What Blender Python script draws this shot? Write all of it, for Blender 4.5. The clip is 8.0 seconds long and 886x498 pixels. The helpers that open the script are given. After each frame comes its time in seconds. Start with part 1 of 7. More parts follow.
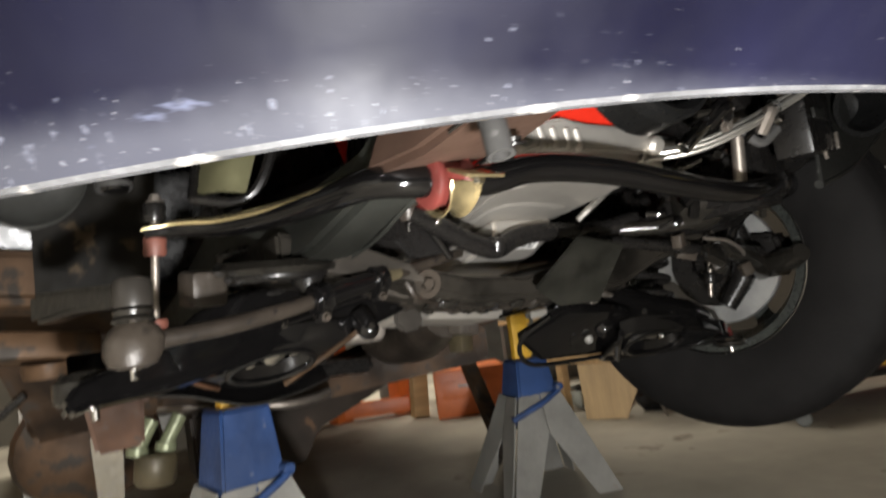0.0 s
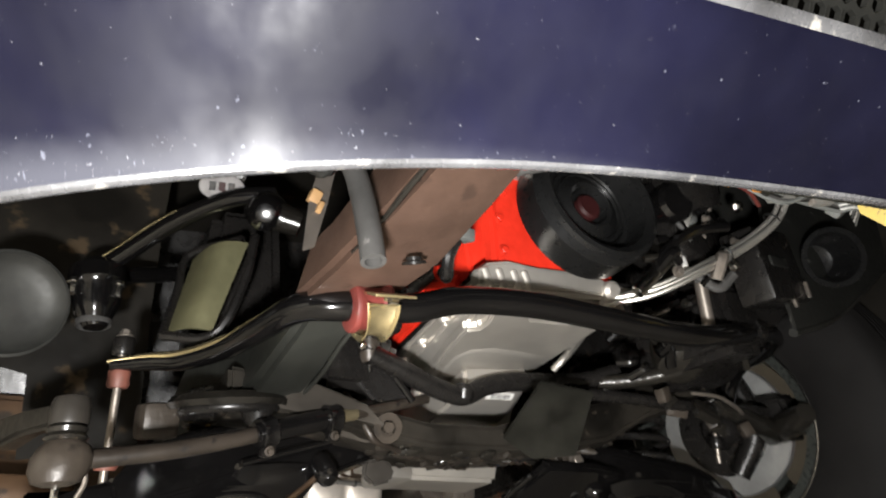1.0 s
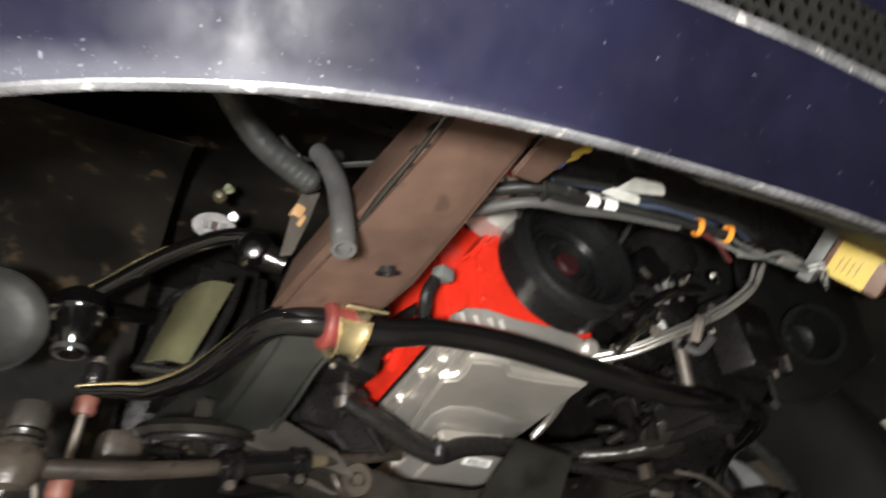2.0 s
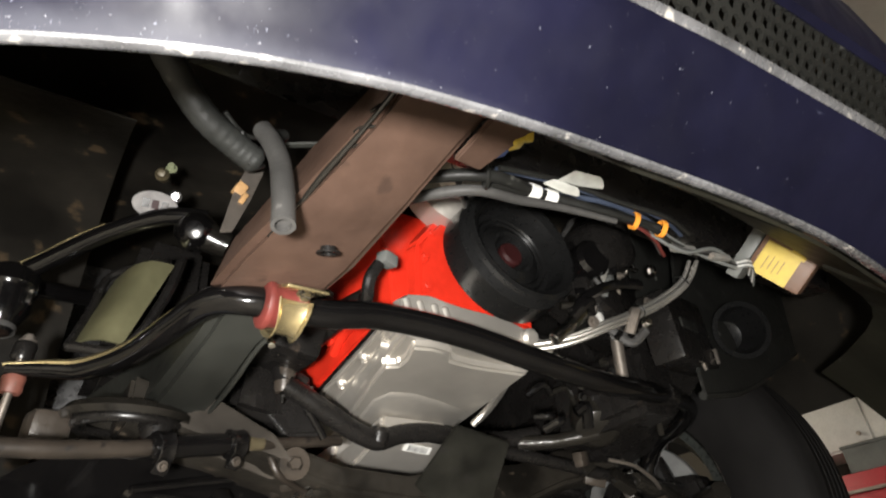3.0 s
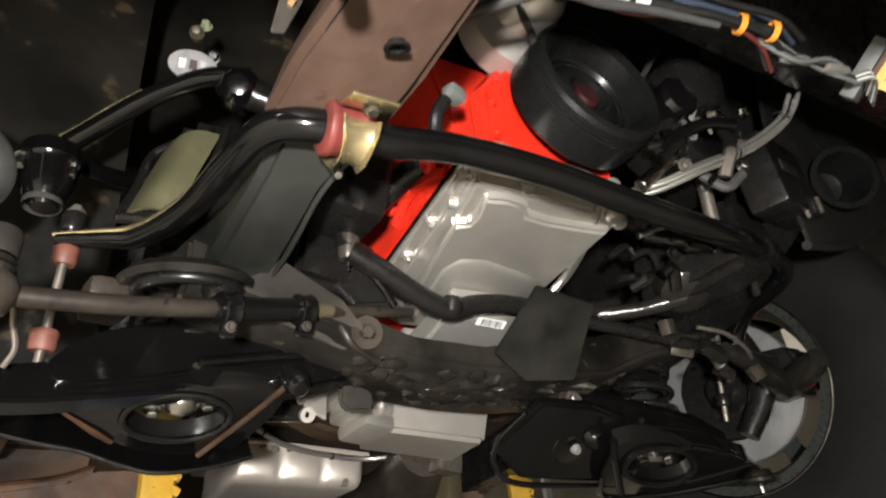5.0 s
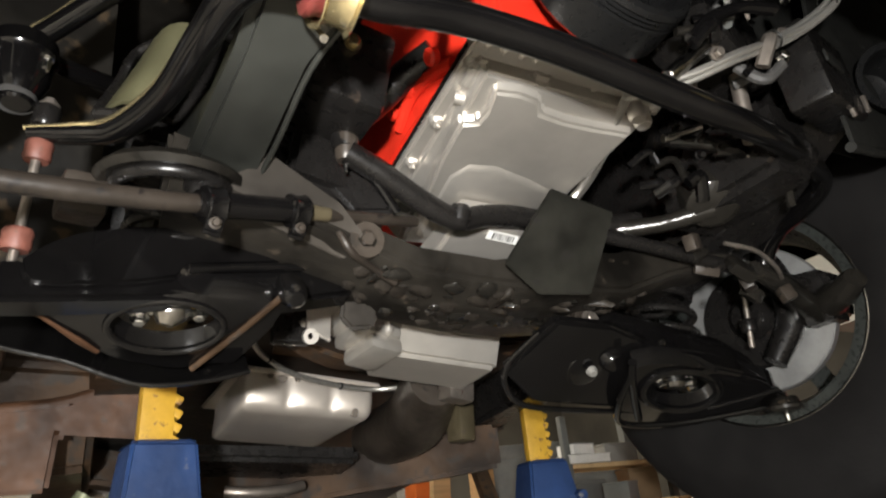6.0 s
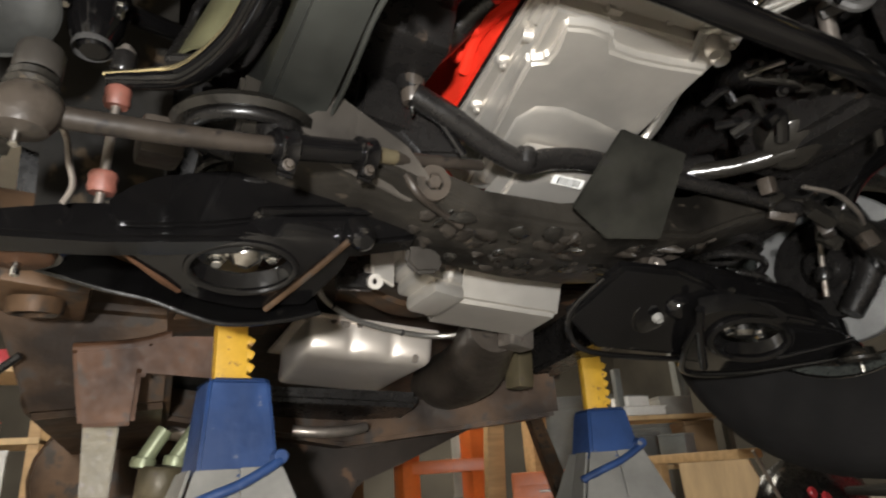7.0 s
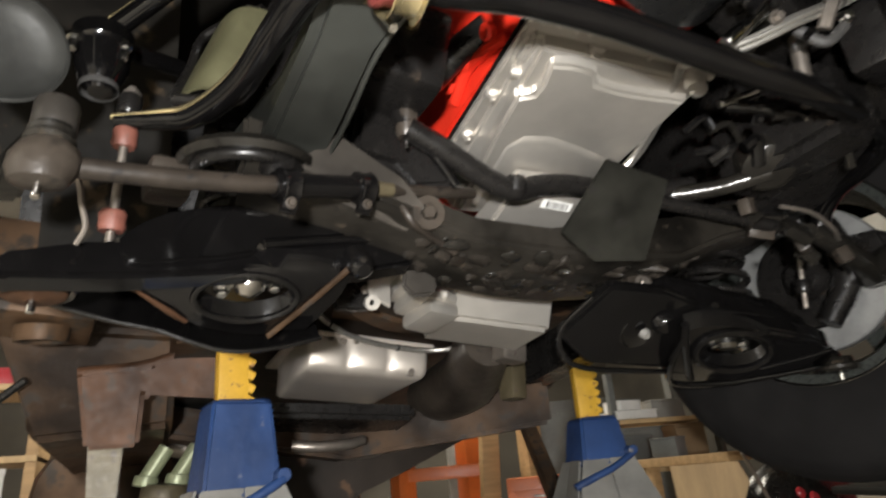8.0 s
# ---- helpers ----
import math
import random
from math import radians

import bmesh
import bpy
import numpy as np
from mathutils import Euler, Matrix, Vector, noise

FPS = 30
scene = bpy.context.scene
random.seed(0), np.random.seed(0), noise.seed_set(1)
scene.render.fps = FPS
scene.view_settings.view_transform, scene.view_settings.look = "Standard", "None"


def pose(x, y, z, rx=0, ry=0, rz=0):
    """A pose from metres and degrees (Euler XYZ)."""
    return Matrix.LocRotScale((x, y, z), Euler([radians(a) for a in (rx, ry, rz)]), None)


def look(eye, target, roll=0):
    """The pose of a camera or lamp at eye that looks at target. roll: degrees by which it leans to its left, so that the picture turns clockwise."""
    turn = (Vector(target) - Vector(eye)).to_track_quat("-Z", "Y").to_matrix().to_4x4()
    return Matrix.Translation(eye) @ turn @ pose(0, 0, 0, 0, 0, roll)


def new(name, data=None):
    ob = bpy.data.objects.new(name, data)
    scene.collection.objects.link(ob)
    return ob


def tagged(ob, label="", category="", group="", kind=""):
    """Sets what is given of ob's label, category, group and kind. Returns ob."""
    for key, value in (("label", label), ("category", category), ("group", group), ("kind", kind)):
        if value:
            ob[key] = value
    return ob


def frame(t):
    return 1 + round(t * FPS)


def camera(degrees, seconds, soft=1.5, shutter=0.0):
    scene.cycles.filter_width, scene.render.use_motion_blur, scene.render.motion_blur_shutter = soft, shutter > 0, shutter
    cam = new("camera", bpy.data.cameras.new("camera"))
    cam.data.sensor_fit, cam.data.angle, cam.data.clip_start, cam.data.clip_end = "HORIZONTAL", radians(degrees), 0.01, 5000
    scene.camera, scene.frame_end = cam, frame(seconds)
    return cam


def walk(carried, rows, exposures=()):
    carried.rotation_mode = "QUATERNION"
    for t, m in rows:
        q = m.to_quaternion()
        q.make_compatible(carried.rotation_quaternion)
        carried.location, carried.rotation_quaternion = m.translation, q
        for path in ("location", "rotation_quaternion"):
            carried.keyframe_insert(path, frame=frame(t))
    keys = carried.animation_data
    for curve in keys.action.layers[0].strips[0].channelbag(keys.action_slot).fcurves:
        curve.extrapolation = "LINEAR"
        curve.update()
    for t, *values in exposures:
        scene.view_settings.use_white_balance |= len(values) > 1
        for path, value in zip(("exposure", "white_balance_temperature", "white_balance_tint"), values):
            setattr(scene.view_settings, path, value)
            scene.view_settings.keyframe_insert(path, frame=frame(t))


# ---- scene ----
cam = camera(70.8, 8.0, soft=2.0, shutter=0.5)
PATH = [
    (0, (-0.624, -0.706, 0.504), (0.461, 0.962, 0.707), -7.5),
    (0.5, (-0.562, -0.756, 0.453), (0.462, 0.873, 0.996), -10.9),
    (1, (-0.517, -0.79, 0.415), (0.412, 0.797, 1.2), -6.5),
    (1.5, (-0.496, -0.776, 0.332), (0.339, 0.751, 1.318), -6.1),
    (2, (-0.486, -0.773, 0.311), (0.385, 0.648, 1.417), -4.2),
    (2.2, (-0.478, -0.786, 0.317), (0.521, 0.538, 1.435), -4.9),
    (3.3, (-0.474, -0.768, 0.285), (0.531, 0.605, 1.336), -4.9),
    (3.5, (-0.469, -0.752, 0.284), (0.556, 0.639, 1.291), -4.7),
    (4, (-0.467, -0.727, 0.268), (0.567, 0.691, 1.229), -5.7),
    (4.2, (-0.469, -0.714, 0.266), (0.548, 0.721, 1.218), -6.3),
    (5.3, (-0.426, -0.598, 0.223), (0.488, 0.929, 1.135), -6.6),
    (5.5, (-0.409, -0.583, 0.22), (0.497, 0.962, 1.111), -6.7),
    (6, (-0.392, -0.551, 0.199), (0.517, 1.038, 1.003), -5.8),
    (6.5, (-0.397, -0.551, 0.187), (0.497, 1.082, 0.919), -5.1),
    (7, (-0.41, -0.534, 0.186), (0.369, 1.176, 0.871), -3.9),
    (7.5, (-0.42, -0.534, 0.183), (0.288, 1.219, 0.835), -3.4),
    (8, (-0.433, -0.576, 0.204), (0.372, 1.119, 0.896), -5.2),
]
walk(cam, [(t, look(eye, target, roll)) for t, eye, target, roll in PATH], exposures=[(0.0, 0.15, 6200, 10), (2.2, 0.15, 6250, 10), (4.2, 0.2, 6500, 10), (5.3, 0.4, 6250, 10), (8.0, 0.35, 6200, 10)])

# ---- light and exposure ----
FLOOR = -0.08
world = bpy.data.worlds.new("garage_air")
scene.world = world
world.use_nodes = True
world.node_tree.nodes["Background"].inputs[0].default_value = (0.8, 0.85, 1.0, 1)
world.node_tree.nodes["Background"].inputs[1].default_value = 0.02
scene.view_settings.exposure = 0.0


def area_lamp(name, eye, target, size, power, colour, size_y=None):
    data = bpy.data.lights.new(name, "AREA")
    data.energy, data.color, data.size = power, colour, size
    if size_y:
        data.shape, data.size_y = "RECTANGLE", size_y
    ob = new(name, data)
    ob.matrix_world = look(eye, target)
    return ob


# fixed lamp standing in for the camera torch, and two ceiling tubes, all unseen
torch = area_lamp("torch_stand_in", (-0.66, -0.96, 0.17), (0.08, 0.34, 0.60), 0.07, 20.0, (1.0, 0.96, 0.90))
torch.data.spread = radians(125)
area_lamp("ceiling_tube_lamp", (-2.3, -1.1, 2.28), (-2.3, -1.1, 0), 1.6, 165, (1.0, 0.94, 0.85), 0.5)
area_lamp("ceiling_tube_lamp_rear", (1.0, 3.5, 2.28), (1.0, 3.5, 0), 3.2, 130, (1.0, 0.90, 0.72), 0.5)

# ---- materials ----


def material(name, base, rough=0.5, metal=0.0, vary=0.35, scale=8.0, dark=None, spots=0.0, spot_colour=(0.2, 0.1, 0.05),
             bump=0.1, bump_scale=60.0, coat=0.0, fine=0.25, gloss_vary=1.0, spec=0.5, bump_detail=6.0):
    """Principled paint or metal with two sizes of colour variation, worn spots and fine relief."""
    m = bpy.data.materials.new(name)
    m.use_nodes = True
    nt = m.node_tree
    n, link = nt.nodes, nt.links
    bsdf = n["Principled BSDF"]
    where = n.new("ShaderNodeTexCoord")
    big, small = n.new("ShaderNodeTexNoise"), n.new("ShaderNodeTexNoise")
    big.inputs["Scale"].default_value, big.inputs["Detail"].default_value = scale, 5
    small.inputs["Scale"].default_value, small.inputs["Detail"].default_value = scale * 9, 4
    for tex in (big, small):
        link.new(where.outputs["Object"], tex.inputs["Vector"])
    low = dark or tuple(c * (1 - vary) for c in base)
    mix = n.new("ShaderNodeMix")
    mix.data_type = "RGBA"
    ramp = n.new("ShaderNodeMapRange")
    ramp.inputs["From Min"].default_value, ramp.inputs["From Max"].default_value = 0.35, 0.65
    link.new(big.outputs["Fac"], ramp.inputs["Value"])
    link.new(ramp.outputs["Result"], mix.inputs["Factor"])
    mix.inputs[6].default_value, mix.inputs[7].default_value = (*low, 1), (*base, 1)
    out = mix.outputs[2]
    grain = n.new("ShaderNodeMix")
    grain.data_type, grain.blend_type = "RGBA", "MULTIPLY"
    grain.inputs["Factor"].default_value = fine
    link.new(out, grain.inputs[6])
    link.new(small.outputs["Fac"], grain.inputs[7])
    out = grain.outputs[2]
    if spots:
        sp = n.new("ShaderNodeTexNoise")
        sp.inputs["Scale"].default_value, sp.inputs["Detail"].default_value = scale * 4, 8
        link.new(where.outputs["Object"], sp.inputs["Vector"])
        cut = n.new("ShaderNodeMapRange")
        cut.inputs["From Min"].default_value, cut.inputs["From Max"].default_value = 0.70 - 0.28 * spots, 0.76 - 0.24 * spots
        link.new(sp.outputs["Fac"], cut.inputs["Value"])
        over = n.new("ShaderNodeMix")
        over.data_type = "RGBA"
        link.new(cut.outputs["Result"], over.inputs["Factor"])
        link.new(out, over.inputs[6])
        over.inputs[7].default_value = (*spot_colour, 1)
        out = over.outputs[2]
    link.new(out, bsdf.inputs["Base Color"])
    rr = n.new("ShaderNodeMapRange")
    rr.inputs["To Min"].default_value, rr.inputs["To Max"].default_value = max(rough - 0.12 * gloss_vary, 0.03), min(rough + 0.15 * gloss_vary, 1)
    link.new(small.outputs["Fac"], rr.inputs["Value"])
    link.new(rr.outputs["Result"], bsdf.inputs["Roughness"])
    bsdf.inputs["Metallic"].default_value = metal
    bsdf.inputs["Specular IOR Level"].default_value = spec
    bsdf.inputs["Coat Weight"].default_value = coat
    if bump:
        tex = n.new("ShaderNodeTexNoise")
        tex.inputs["Scale"].default_value, tex.inputs["Detail"].default_value = bump_scale, bump_detail
        link.new(where.outputs["Object"], tex.inputs["Vector"])
        b = n.new("ShaderNodeBump")
        b.inputs["Strength"].default_value, b.inputs["Distance"].default_value = bump, 0.004
        link.new(tex.outputs["Fac"], b.inputs["Height"])
        link.new(b.outputs["Normal"], bsdf.inputs["Normal"])
    return m


BLUE_PAINT = material("scuffed_blue_paint", (0.0100, 0.0100, 0.0255), 0.39, 0.0, 0.6, 4, coat=0.0, spec=0.24, bump=0.12, bump_scale=9)


def add_scuffs(m, low, high):
    """Pale stone chips and scrapes, thicker towards the lower edge of the bumper, and faint run marks in the gloss."""
    n, link = m.node_tree.nodes, m.node_tree.links
    bsdf = n["Principled BSDF"]
    where = [x for x in n if x.bl_idname == "ShaderNodeTexCoord"][0]
    split = n.new("ShaderNodeSeparateXYZ")
    link.new(where.outputs["Object"], split.inputs[0])
    edge = n.new("ShaderNodeMapRange")
    edge.inputs["From Min"].default_value, edge.inputs["From Max"].default_value = low, high
    edge.inputs["To Min"].default_value, edge.inputs["To Max"].default_value = 0.070, 0.0
    link.new(split.outputs["Z"], edge.inputs["Value"])
    out = bsdf.inputs["Base Color"].links[0].from_socket
    for k, (scale, stretch, cut, tone) in enumerate(((170, (1.0, 1.0, 0.30), 0.700, (0.075, 0.078, 0.10, 1)), (330, (1, 1, 1), 0.708, (0.12, 0.12, 0.135, 1)), (34, (0.30, 1, 2.0), 0.735, (0.05, 0.055, 0.085, 1)))):
        warp, tex = n.new("ShaderNodeMapping"), n.new("ShaderNodeTexNoise")
        warp.inputs["Scale"].default_value = stretch
        warp.inputs["Rotation"].default_value = (0, 0.35 * k, 0)
        link.new(where.outputs["Object"], warp.inputs["Vector"])
        link.new(warp.outputs["Vector"], tex.inputs["Vector"])
        tex.inputs["Scale"].default_value, tex.inputs["Detail"].default_value, tex.inputs["Roughness"].default_value = scale, 4, 0.6
        more = n.new("ShaderNodeMath")
        link.new(tex.outputs["Fac"], more.inputs[0])
        link.new(edge.outputs["Result"], more.inputs[1])
        mask = n.new("ShaderNodeMapRange")
        mask.inputs["From Min"].default_value, mask.inputs["From Max"].default_value = cut, cut + 0.05
        link.new(more.outputs[0], mask.inputs["Value"])
        over = n.new("ShaderNodeMix")
        over.data_type = "RGBA"
        link.new(mask.outputs["Result"], over.inputs["Factor"])
        link.new(out, over.inputs[6])
        over.inputs[7].default_value = tone
        out = over.outputs[2]
    # ragged pale haze mixed into the colour for the edge's bright sheen
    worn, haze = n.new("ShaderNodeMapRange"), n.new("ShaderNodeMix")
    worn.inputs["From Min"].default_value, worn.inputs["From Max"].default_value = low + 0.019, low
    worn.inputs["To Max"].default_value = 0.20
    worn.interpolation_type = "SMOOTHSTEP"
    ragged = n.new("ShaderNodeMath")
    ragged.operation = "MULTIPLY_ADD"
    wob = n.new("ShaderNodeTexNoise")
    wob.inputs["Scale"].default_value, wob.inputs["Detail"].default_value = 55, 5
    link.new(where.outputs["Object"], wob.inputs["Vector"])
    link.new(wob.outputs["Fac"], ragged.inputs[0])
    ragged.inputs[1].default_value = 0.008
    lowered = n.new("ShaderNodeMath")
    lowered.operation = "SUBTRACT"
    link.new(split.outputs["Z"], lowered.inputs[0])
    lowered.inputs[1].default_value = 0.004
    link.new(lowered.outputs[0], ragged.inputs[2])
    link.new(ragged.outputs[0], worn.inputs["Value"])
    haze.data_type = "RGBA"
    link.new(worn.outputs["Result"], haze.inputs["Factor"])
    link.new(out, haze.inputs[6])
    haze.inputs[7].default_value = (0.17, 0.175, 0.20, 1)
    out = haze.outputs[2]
    link.new(out, bsdf.inputs["Base Color"])
    runs, warp, gloss = n.new("ShaderNodeTexNoise"), n.new("ShaderNodeMapping"), n.new("ShaderNodeMapRange")
    warp.inputs["Scale"].default_value = (1.0, 1.0, 0.12)
    link.new(where.outputs["Object"], warp.inputs["Vector"])
    link.new(warp.outputs["Vector"], runs.inputs["Vector"])
    runs.inputs["Scale"].default_value, runs.inputs["Detail"].default_value = 26, 6
    gloss.inputs["From Min"].default_value, gloss.inputs["From Max"].default_value = 0.35, 0.68
    gloss.inputs["To Min"].default_value, gloss.inputs["To Max"].default_value = 0.34, 0.60
    link.new(runs.outputs["Fac"], gloss.inputs["Value"])
    link.new(gloss.outputs["Result"], bsdf.inputs["Roughness"])
    link.new(gloss.outputs["Result"], bsdf.inputs["Coat Roughness"])


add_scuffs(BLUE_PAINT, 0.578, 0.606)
BLUE_PAINT.node_tree.nodes["Principled BSDF"].inputs["Specular IOR Level"].default_value = 0.11
# pale base holds the bright sheen of the bumper edges; spots are scrapes
LIP_PAINT = material("lip_sheen_and_scrapes", (0.15, 0.15, 0.155), 0.25, 0.0, 0.6, 16, spots=0.35, spot_colour=(0.36, 0.34, 0.31), bump=0.3, coat=0.4)
BLACK_GLOSS = material("black_gloss_paint", (0.0042, 0.0039, 0.0039), 0.10, 0.0, 0.3, 9, spots=0.03, spot_colour=(0.025, 0.022, 0.018), bump=0.10, bump_scale=8, coat=0.0, gloss_vary=0.7, bump_detail=2.0)
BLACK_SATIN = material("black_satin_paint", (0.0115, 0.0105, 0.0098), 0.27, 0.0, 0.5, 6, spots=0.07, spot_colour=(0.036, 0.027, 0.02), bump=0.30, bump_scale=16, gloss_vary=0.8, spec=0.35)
BLACK_OILY = material("oily_black_castings", (0.020, 0.018, 0.015), 0.18, 0.2, 0.6, 6, spots=0.10, spot_colour=(0.06, 0.045, 0.03), bump=0.8, bump_scale=24)
LINER_BLACK = material("matt_black_liner", (0.016, 0.0142, 0.0115), 0.6, 0.0, 0.7, 5, spots=0.30, spot_colour=(0.042, 0.030, 0.018), bump=0.2, spec=0.08)
DARK_PAINT = material("satin_dark_grey_paint", (0.030, 0.031, 0.027), 0.34, 0.1, 0.7, 5, spots=0.15, spot_colour=(0.02, 0.019, 0.017), bump=0.5, bump_scale=9, spec=0.3, bump_detail=2.5)
PULLEY_BLACK = material("satin_black_pulley", (0.008, 0.008, 0.008), 0.28, 0.0, 0.25, 12, bump=0.05, gloss_vary=0.4, spec=0.3, bump_detail=2.0)
BLACK_PLASTIC = material("black_plastic", (0.015, 0.015, 0.0135), 0.45, 0.0, 0.3, 10, spots=0.08, spot_colour=(0.09, 0.09, 0.08), bump=0.12, spec=0.2)
GRIME = material("greasy_steel", (0.052, 0.042, 0.033), 0.36, 0.15, 0.6, 9, spots=0.40, spot_colour=(0.02, 0.017, 0.014), bump=0.6, bump_scale=38, spec=0.35)
CAKED_GREASE = material("caked_grease", (0.030, 0.025, 0.020), 0.42, 0.0, 0.6, 20, bump=0.8, spec=0.25)
RUST = material("rust_brown_steel", (0.095, 0.057, 0.041), 0.5, 0.1, 0.5, 6, spots=0.2, spot_colour=(0.05, 0.031, 0.023), bump=0.3, bump_scale=40, spec=0.25)
RUST_DARK = material("dark_rusty_steel", (0.095, 0.056, 0.031), 0.48, 0.15, 0.85, 5, spots=0.62, spot_colour=(0.03, 0.024, 0.019), bump=0.6, bump_scale=18, spec=0.15)
STEEL = material("worn_steel", (0.34, 0.30, 0.26), 0.38, 0.8, 0.4, 12, spots=0.2, spot_colour=(0.12, 0.08, 0.06), bump=0.12)
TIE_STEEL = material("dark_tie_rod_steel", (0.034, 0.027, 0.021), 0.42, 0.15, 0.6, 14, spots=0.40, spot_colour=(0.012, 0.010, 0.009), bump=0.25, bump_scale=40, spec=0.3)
CHROME = material("bright_steel", (0.62, 0.60, 0.56), 0.2, 1.0, 0.3, 20, bump=0.05)
ALUMINIUM = material("cast_aluminium", (0.60, 0.565, 0.51), 0.42, 0.75, 0.22, 6, spots=0.05, spot_colour=(0.45, 0.41, 0.35), bump=0.12, bump_scale=11, fine=0.10, gloss_vary=0.4, bump_detail=2.0)
PAN_METAL = material("brushed_pan_metal", (0.78, 0.71, 0.63), 0.43, 0.65, 0.25, 4, bump=0.20, bump_scale=8, fine=0.0, gloss_vary=0.2, bump_detail=1.0)
RED_PAINT = material("red_engine_paint", (0.72, 0.030, 0.012), 0.40, 0.0, 0.25, 11, bump=0.35, bump_scale=40, coat=0.0, spec=0.4)
RED_DIM = material("dark_dim_red", (0.030, 0.007, 0.007), 0.5, 0.0, 0.4, 20, spec=0.2)
RED_BUSH = material("red_polyurethane", (0.15, 0.028, 0.022), 0.5, 0.0, 0.4, 20, spots=0.25, spot_colour=(0.09, 0.04, 0.03))
PINK_RUBBER = material("faded_red_rubber", (0.20, 0.07, 0.048), 0.55, 0.0, 0.4, 30, spots=0.3, spot_colour=(0.10, 0.05, 0.035), bump=0.3)
GOLD = material("zinc_gold_plate", (0.82, 0.68, 0.38), 0.20, 0.92, 0.15, 10, bump=0.03)
RUBBER = material("grey_rubber_hose", (0.062, 0.060, 0.057), 0.5, 0.0, 0.35, 20, spots=0.15, spot_colour=(0.11, 0.105, 0.10), spec=0.25)
TYRE = material("tyre_rubber", (0.0105, 0.0098, 0.0095), 0.65, 0.0, 0.3, 14, bump=0.2, spec=0.10)
OLIVE = material("olive_finish", (0.20, 0.19, 0.105), 0.34, 0.45, 0.4, 8, bump=0.15, bump_scale=10, spec=0.4, bump_detail=2.0)
YELLOW = material("chipped_yellow_paint", (0.62, 0.36, 0.03), 0.5, 0.0, 0.25, 14, spots=0.28, spot_colour=(0.16, 0.08, 0.03), bump=0.2)
YELLOW_CLEAN = material("yellow_plastic", (0.58, 0.42, 0.05), 0.45, 0.0, 0.15, 14, bump=0.03)
STAND_BLUE = material("scuffed_stand_blue", (0.022, 0.056, 0.17), 0.42, 0.0, 0.45, 8, spots=0.15, spot_colour=(0.14, 0.14, 0.15), bump=0.15)
STAND_GREY = material("grey_stand_paint", (0.198, 0.192, 0.174), 0.5, 0.0, 0.3, 9, spots=0.2, spot_colour=(0.15, 0.13, 0.11), bump=0.1)
WHITE = material("white_card", (0.75, 0.74, 0.70), 0.55, 0.0, 0.12, 9, bump=0.03)
TAPE = material("orange_tape", (0.80, 0.30, 0.03), 0.5, 0.0, 0.15, 14, bump=0.03)
RELAY_BROWN = material("brown_relay_plastic", (0.16, 0.085, 0.05), 0.5, 0.0, 0.25, 20)
TAN = material("tan_plastic", (0.30, 0.18, 0.08), 0.5, 0.0, 0.25, 20, spec=0.2)
CONCRETE = material("worn_concrete", (0.47, 0.43, 0.36), 0.75, 0.0, 0.35, 1.6, spots=0.2, spot_colour=(0.22, 0.19, 0.15), bump=0.15, bump_scale=50, spec=0.3)
WALL = material("old_wall_board", (0.075, 0.066, 0.052), 0.8, 0.0, 0.5, 1.5, bump=0.08)
# pale board put on walls and ceiling to bounce light under the car
WALL_PALE = material("pale_bounce_board", (0.62, 0.60, 0.55), 0.7, 0.0, 0.2, 1.5, bump=0.05)
WOOD = material("bare_pine", (0.52, 0.33, 0.15), 0.6, 0.0, 0.25, 4, spots=0.06, spot_colour=(0.25, 0.14, 0.06), bump=0.12)
PLY = material("plywood_face", (0.62, 0.43, 0.22), 0.6, 0.0, 0.2, 3, bump=0.06)
ORANGE = material("orange_painted_steel", (0.72, 0.17, 0.03), 0.4, 0.0, 0.25, 6, spots=0.06, spot_colour=(0.2, 0.1, 0.06))
RED_CABINET = material("red_cabinet_paint", (0.50, 0.03, 0.04), 0.35, 0.0, 0.2, 4)
GREY_BOX = material("grey_plastic_box", (0.16, 0.165, 0.155), 0.45, 0.0, 0.3, 8, spec=0.3)
ROTOR = material("machined_iron", (0.40, 0.40, 0.39), 0.42, 0.7, 0.2, 14, bump=0.05)
RUST_ORANGE = material("orange_rust", (0.095, 0.047, 0.025), 0.5, 0.1, 0.7, 7, spots=0.4, spot_colour=(0.05, 0.034, 0.025), bump=0.5, bump_scale=24, spec=0.15)
STRAP_TAN = material("dusty_tan_metal", (0.12, 0.098, 0.056), 0.45, 0.2, 0.45, 9, spots=0.3, spot_colour=(0.07, 0.055, 0.04), bump=0.3)
STRAP_PALE = material("pale_plastic", (0.55, 0.57, 0.50), 0.4, 0.0, 0.2, 9)
PALE_GREEN = material("pale_green_fitting", (0.33, 0.36, 0.22), 0.4, 0.3, 0.3, 14, bump=0.1)
LIME = material("lime_webbing", (0.42, 0.60, 0.03), 0.6, 0.0, 0.2, 30)
RIM_GREY = material("dark_alloy_rim", (0.055, 0.060, 0.055), 0.28, 0.5, 0.3, 14, spots=0.1, spot_colour=(0.2, 0.2, 0.18), bump=0.1)
SHIELD_GREY = material("dull_zinc_shield", (0.05, 0.05, 0.046), 0.5, 0.3, 0.4, 14, bump=0.1, spec=0.3)
CLIP_PALE = material("pale_grey_clip", (0.42, 0.42, 0.38), 0.4, 0.0, 0.3, 40, bump=0.3)
GUSSET_GREY = material("grey_brown_steel", (0.075, 0.066, 0.056), 0.40, 0.15, 0.6, 7, spots=0.25, spot_colour=(0.03, 0.026, 0.022), bump=0.6, bump_scale=14, spec=0.3, bump_detail=3.0)
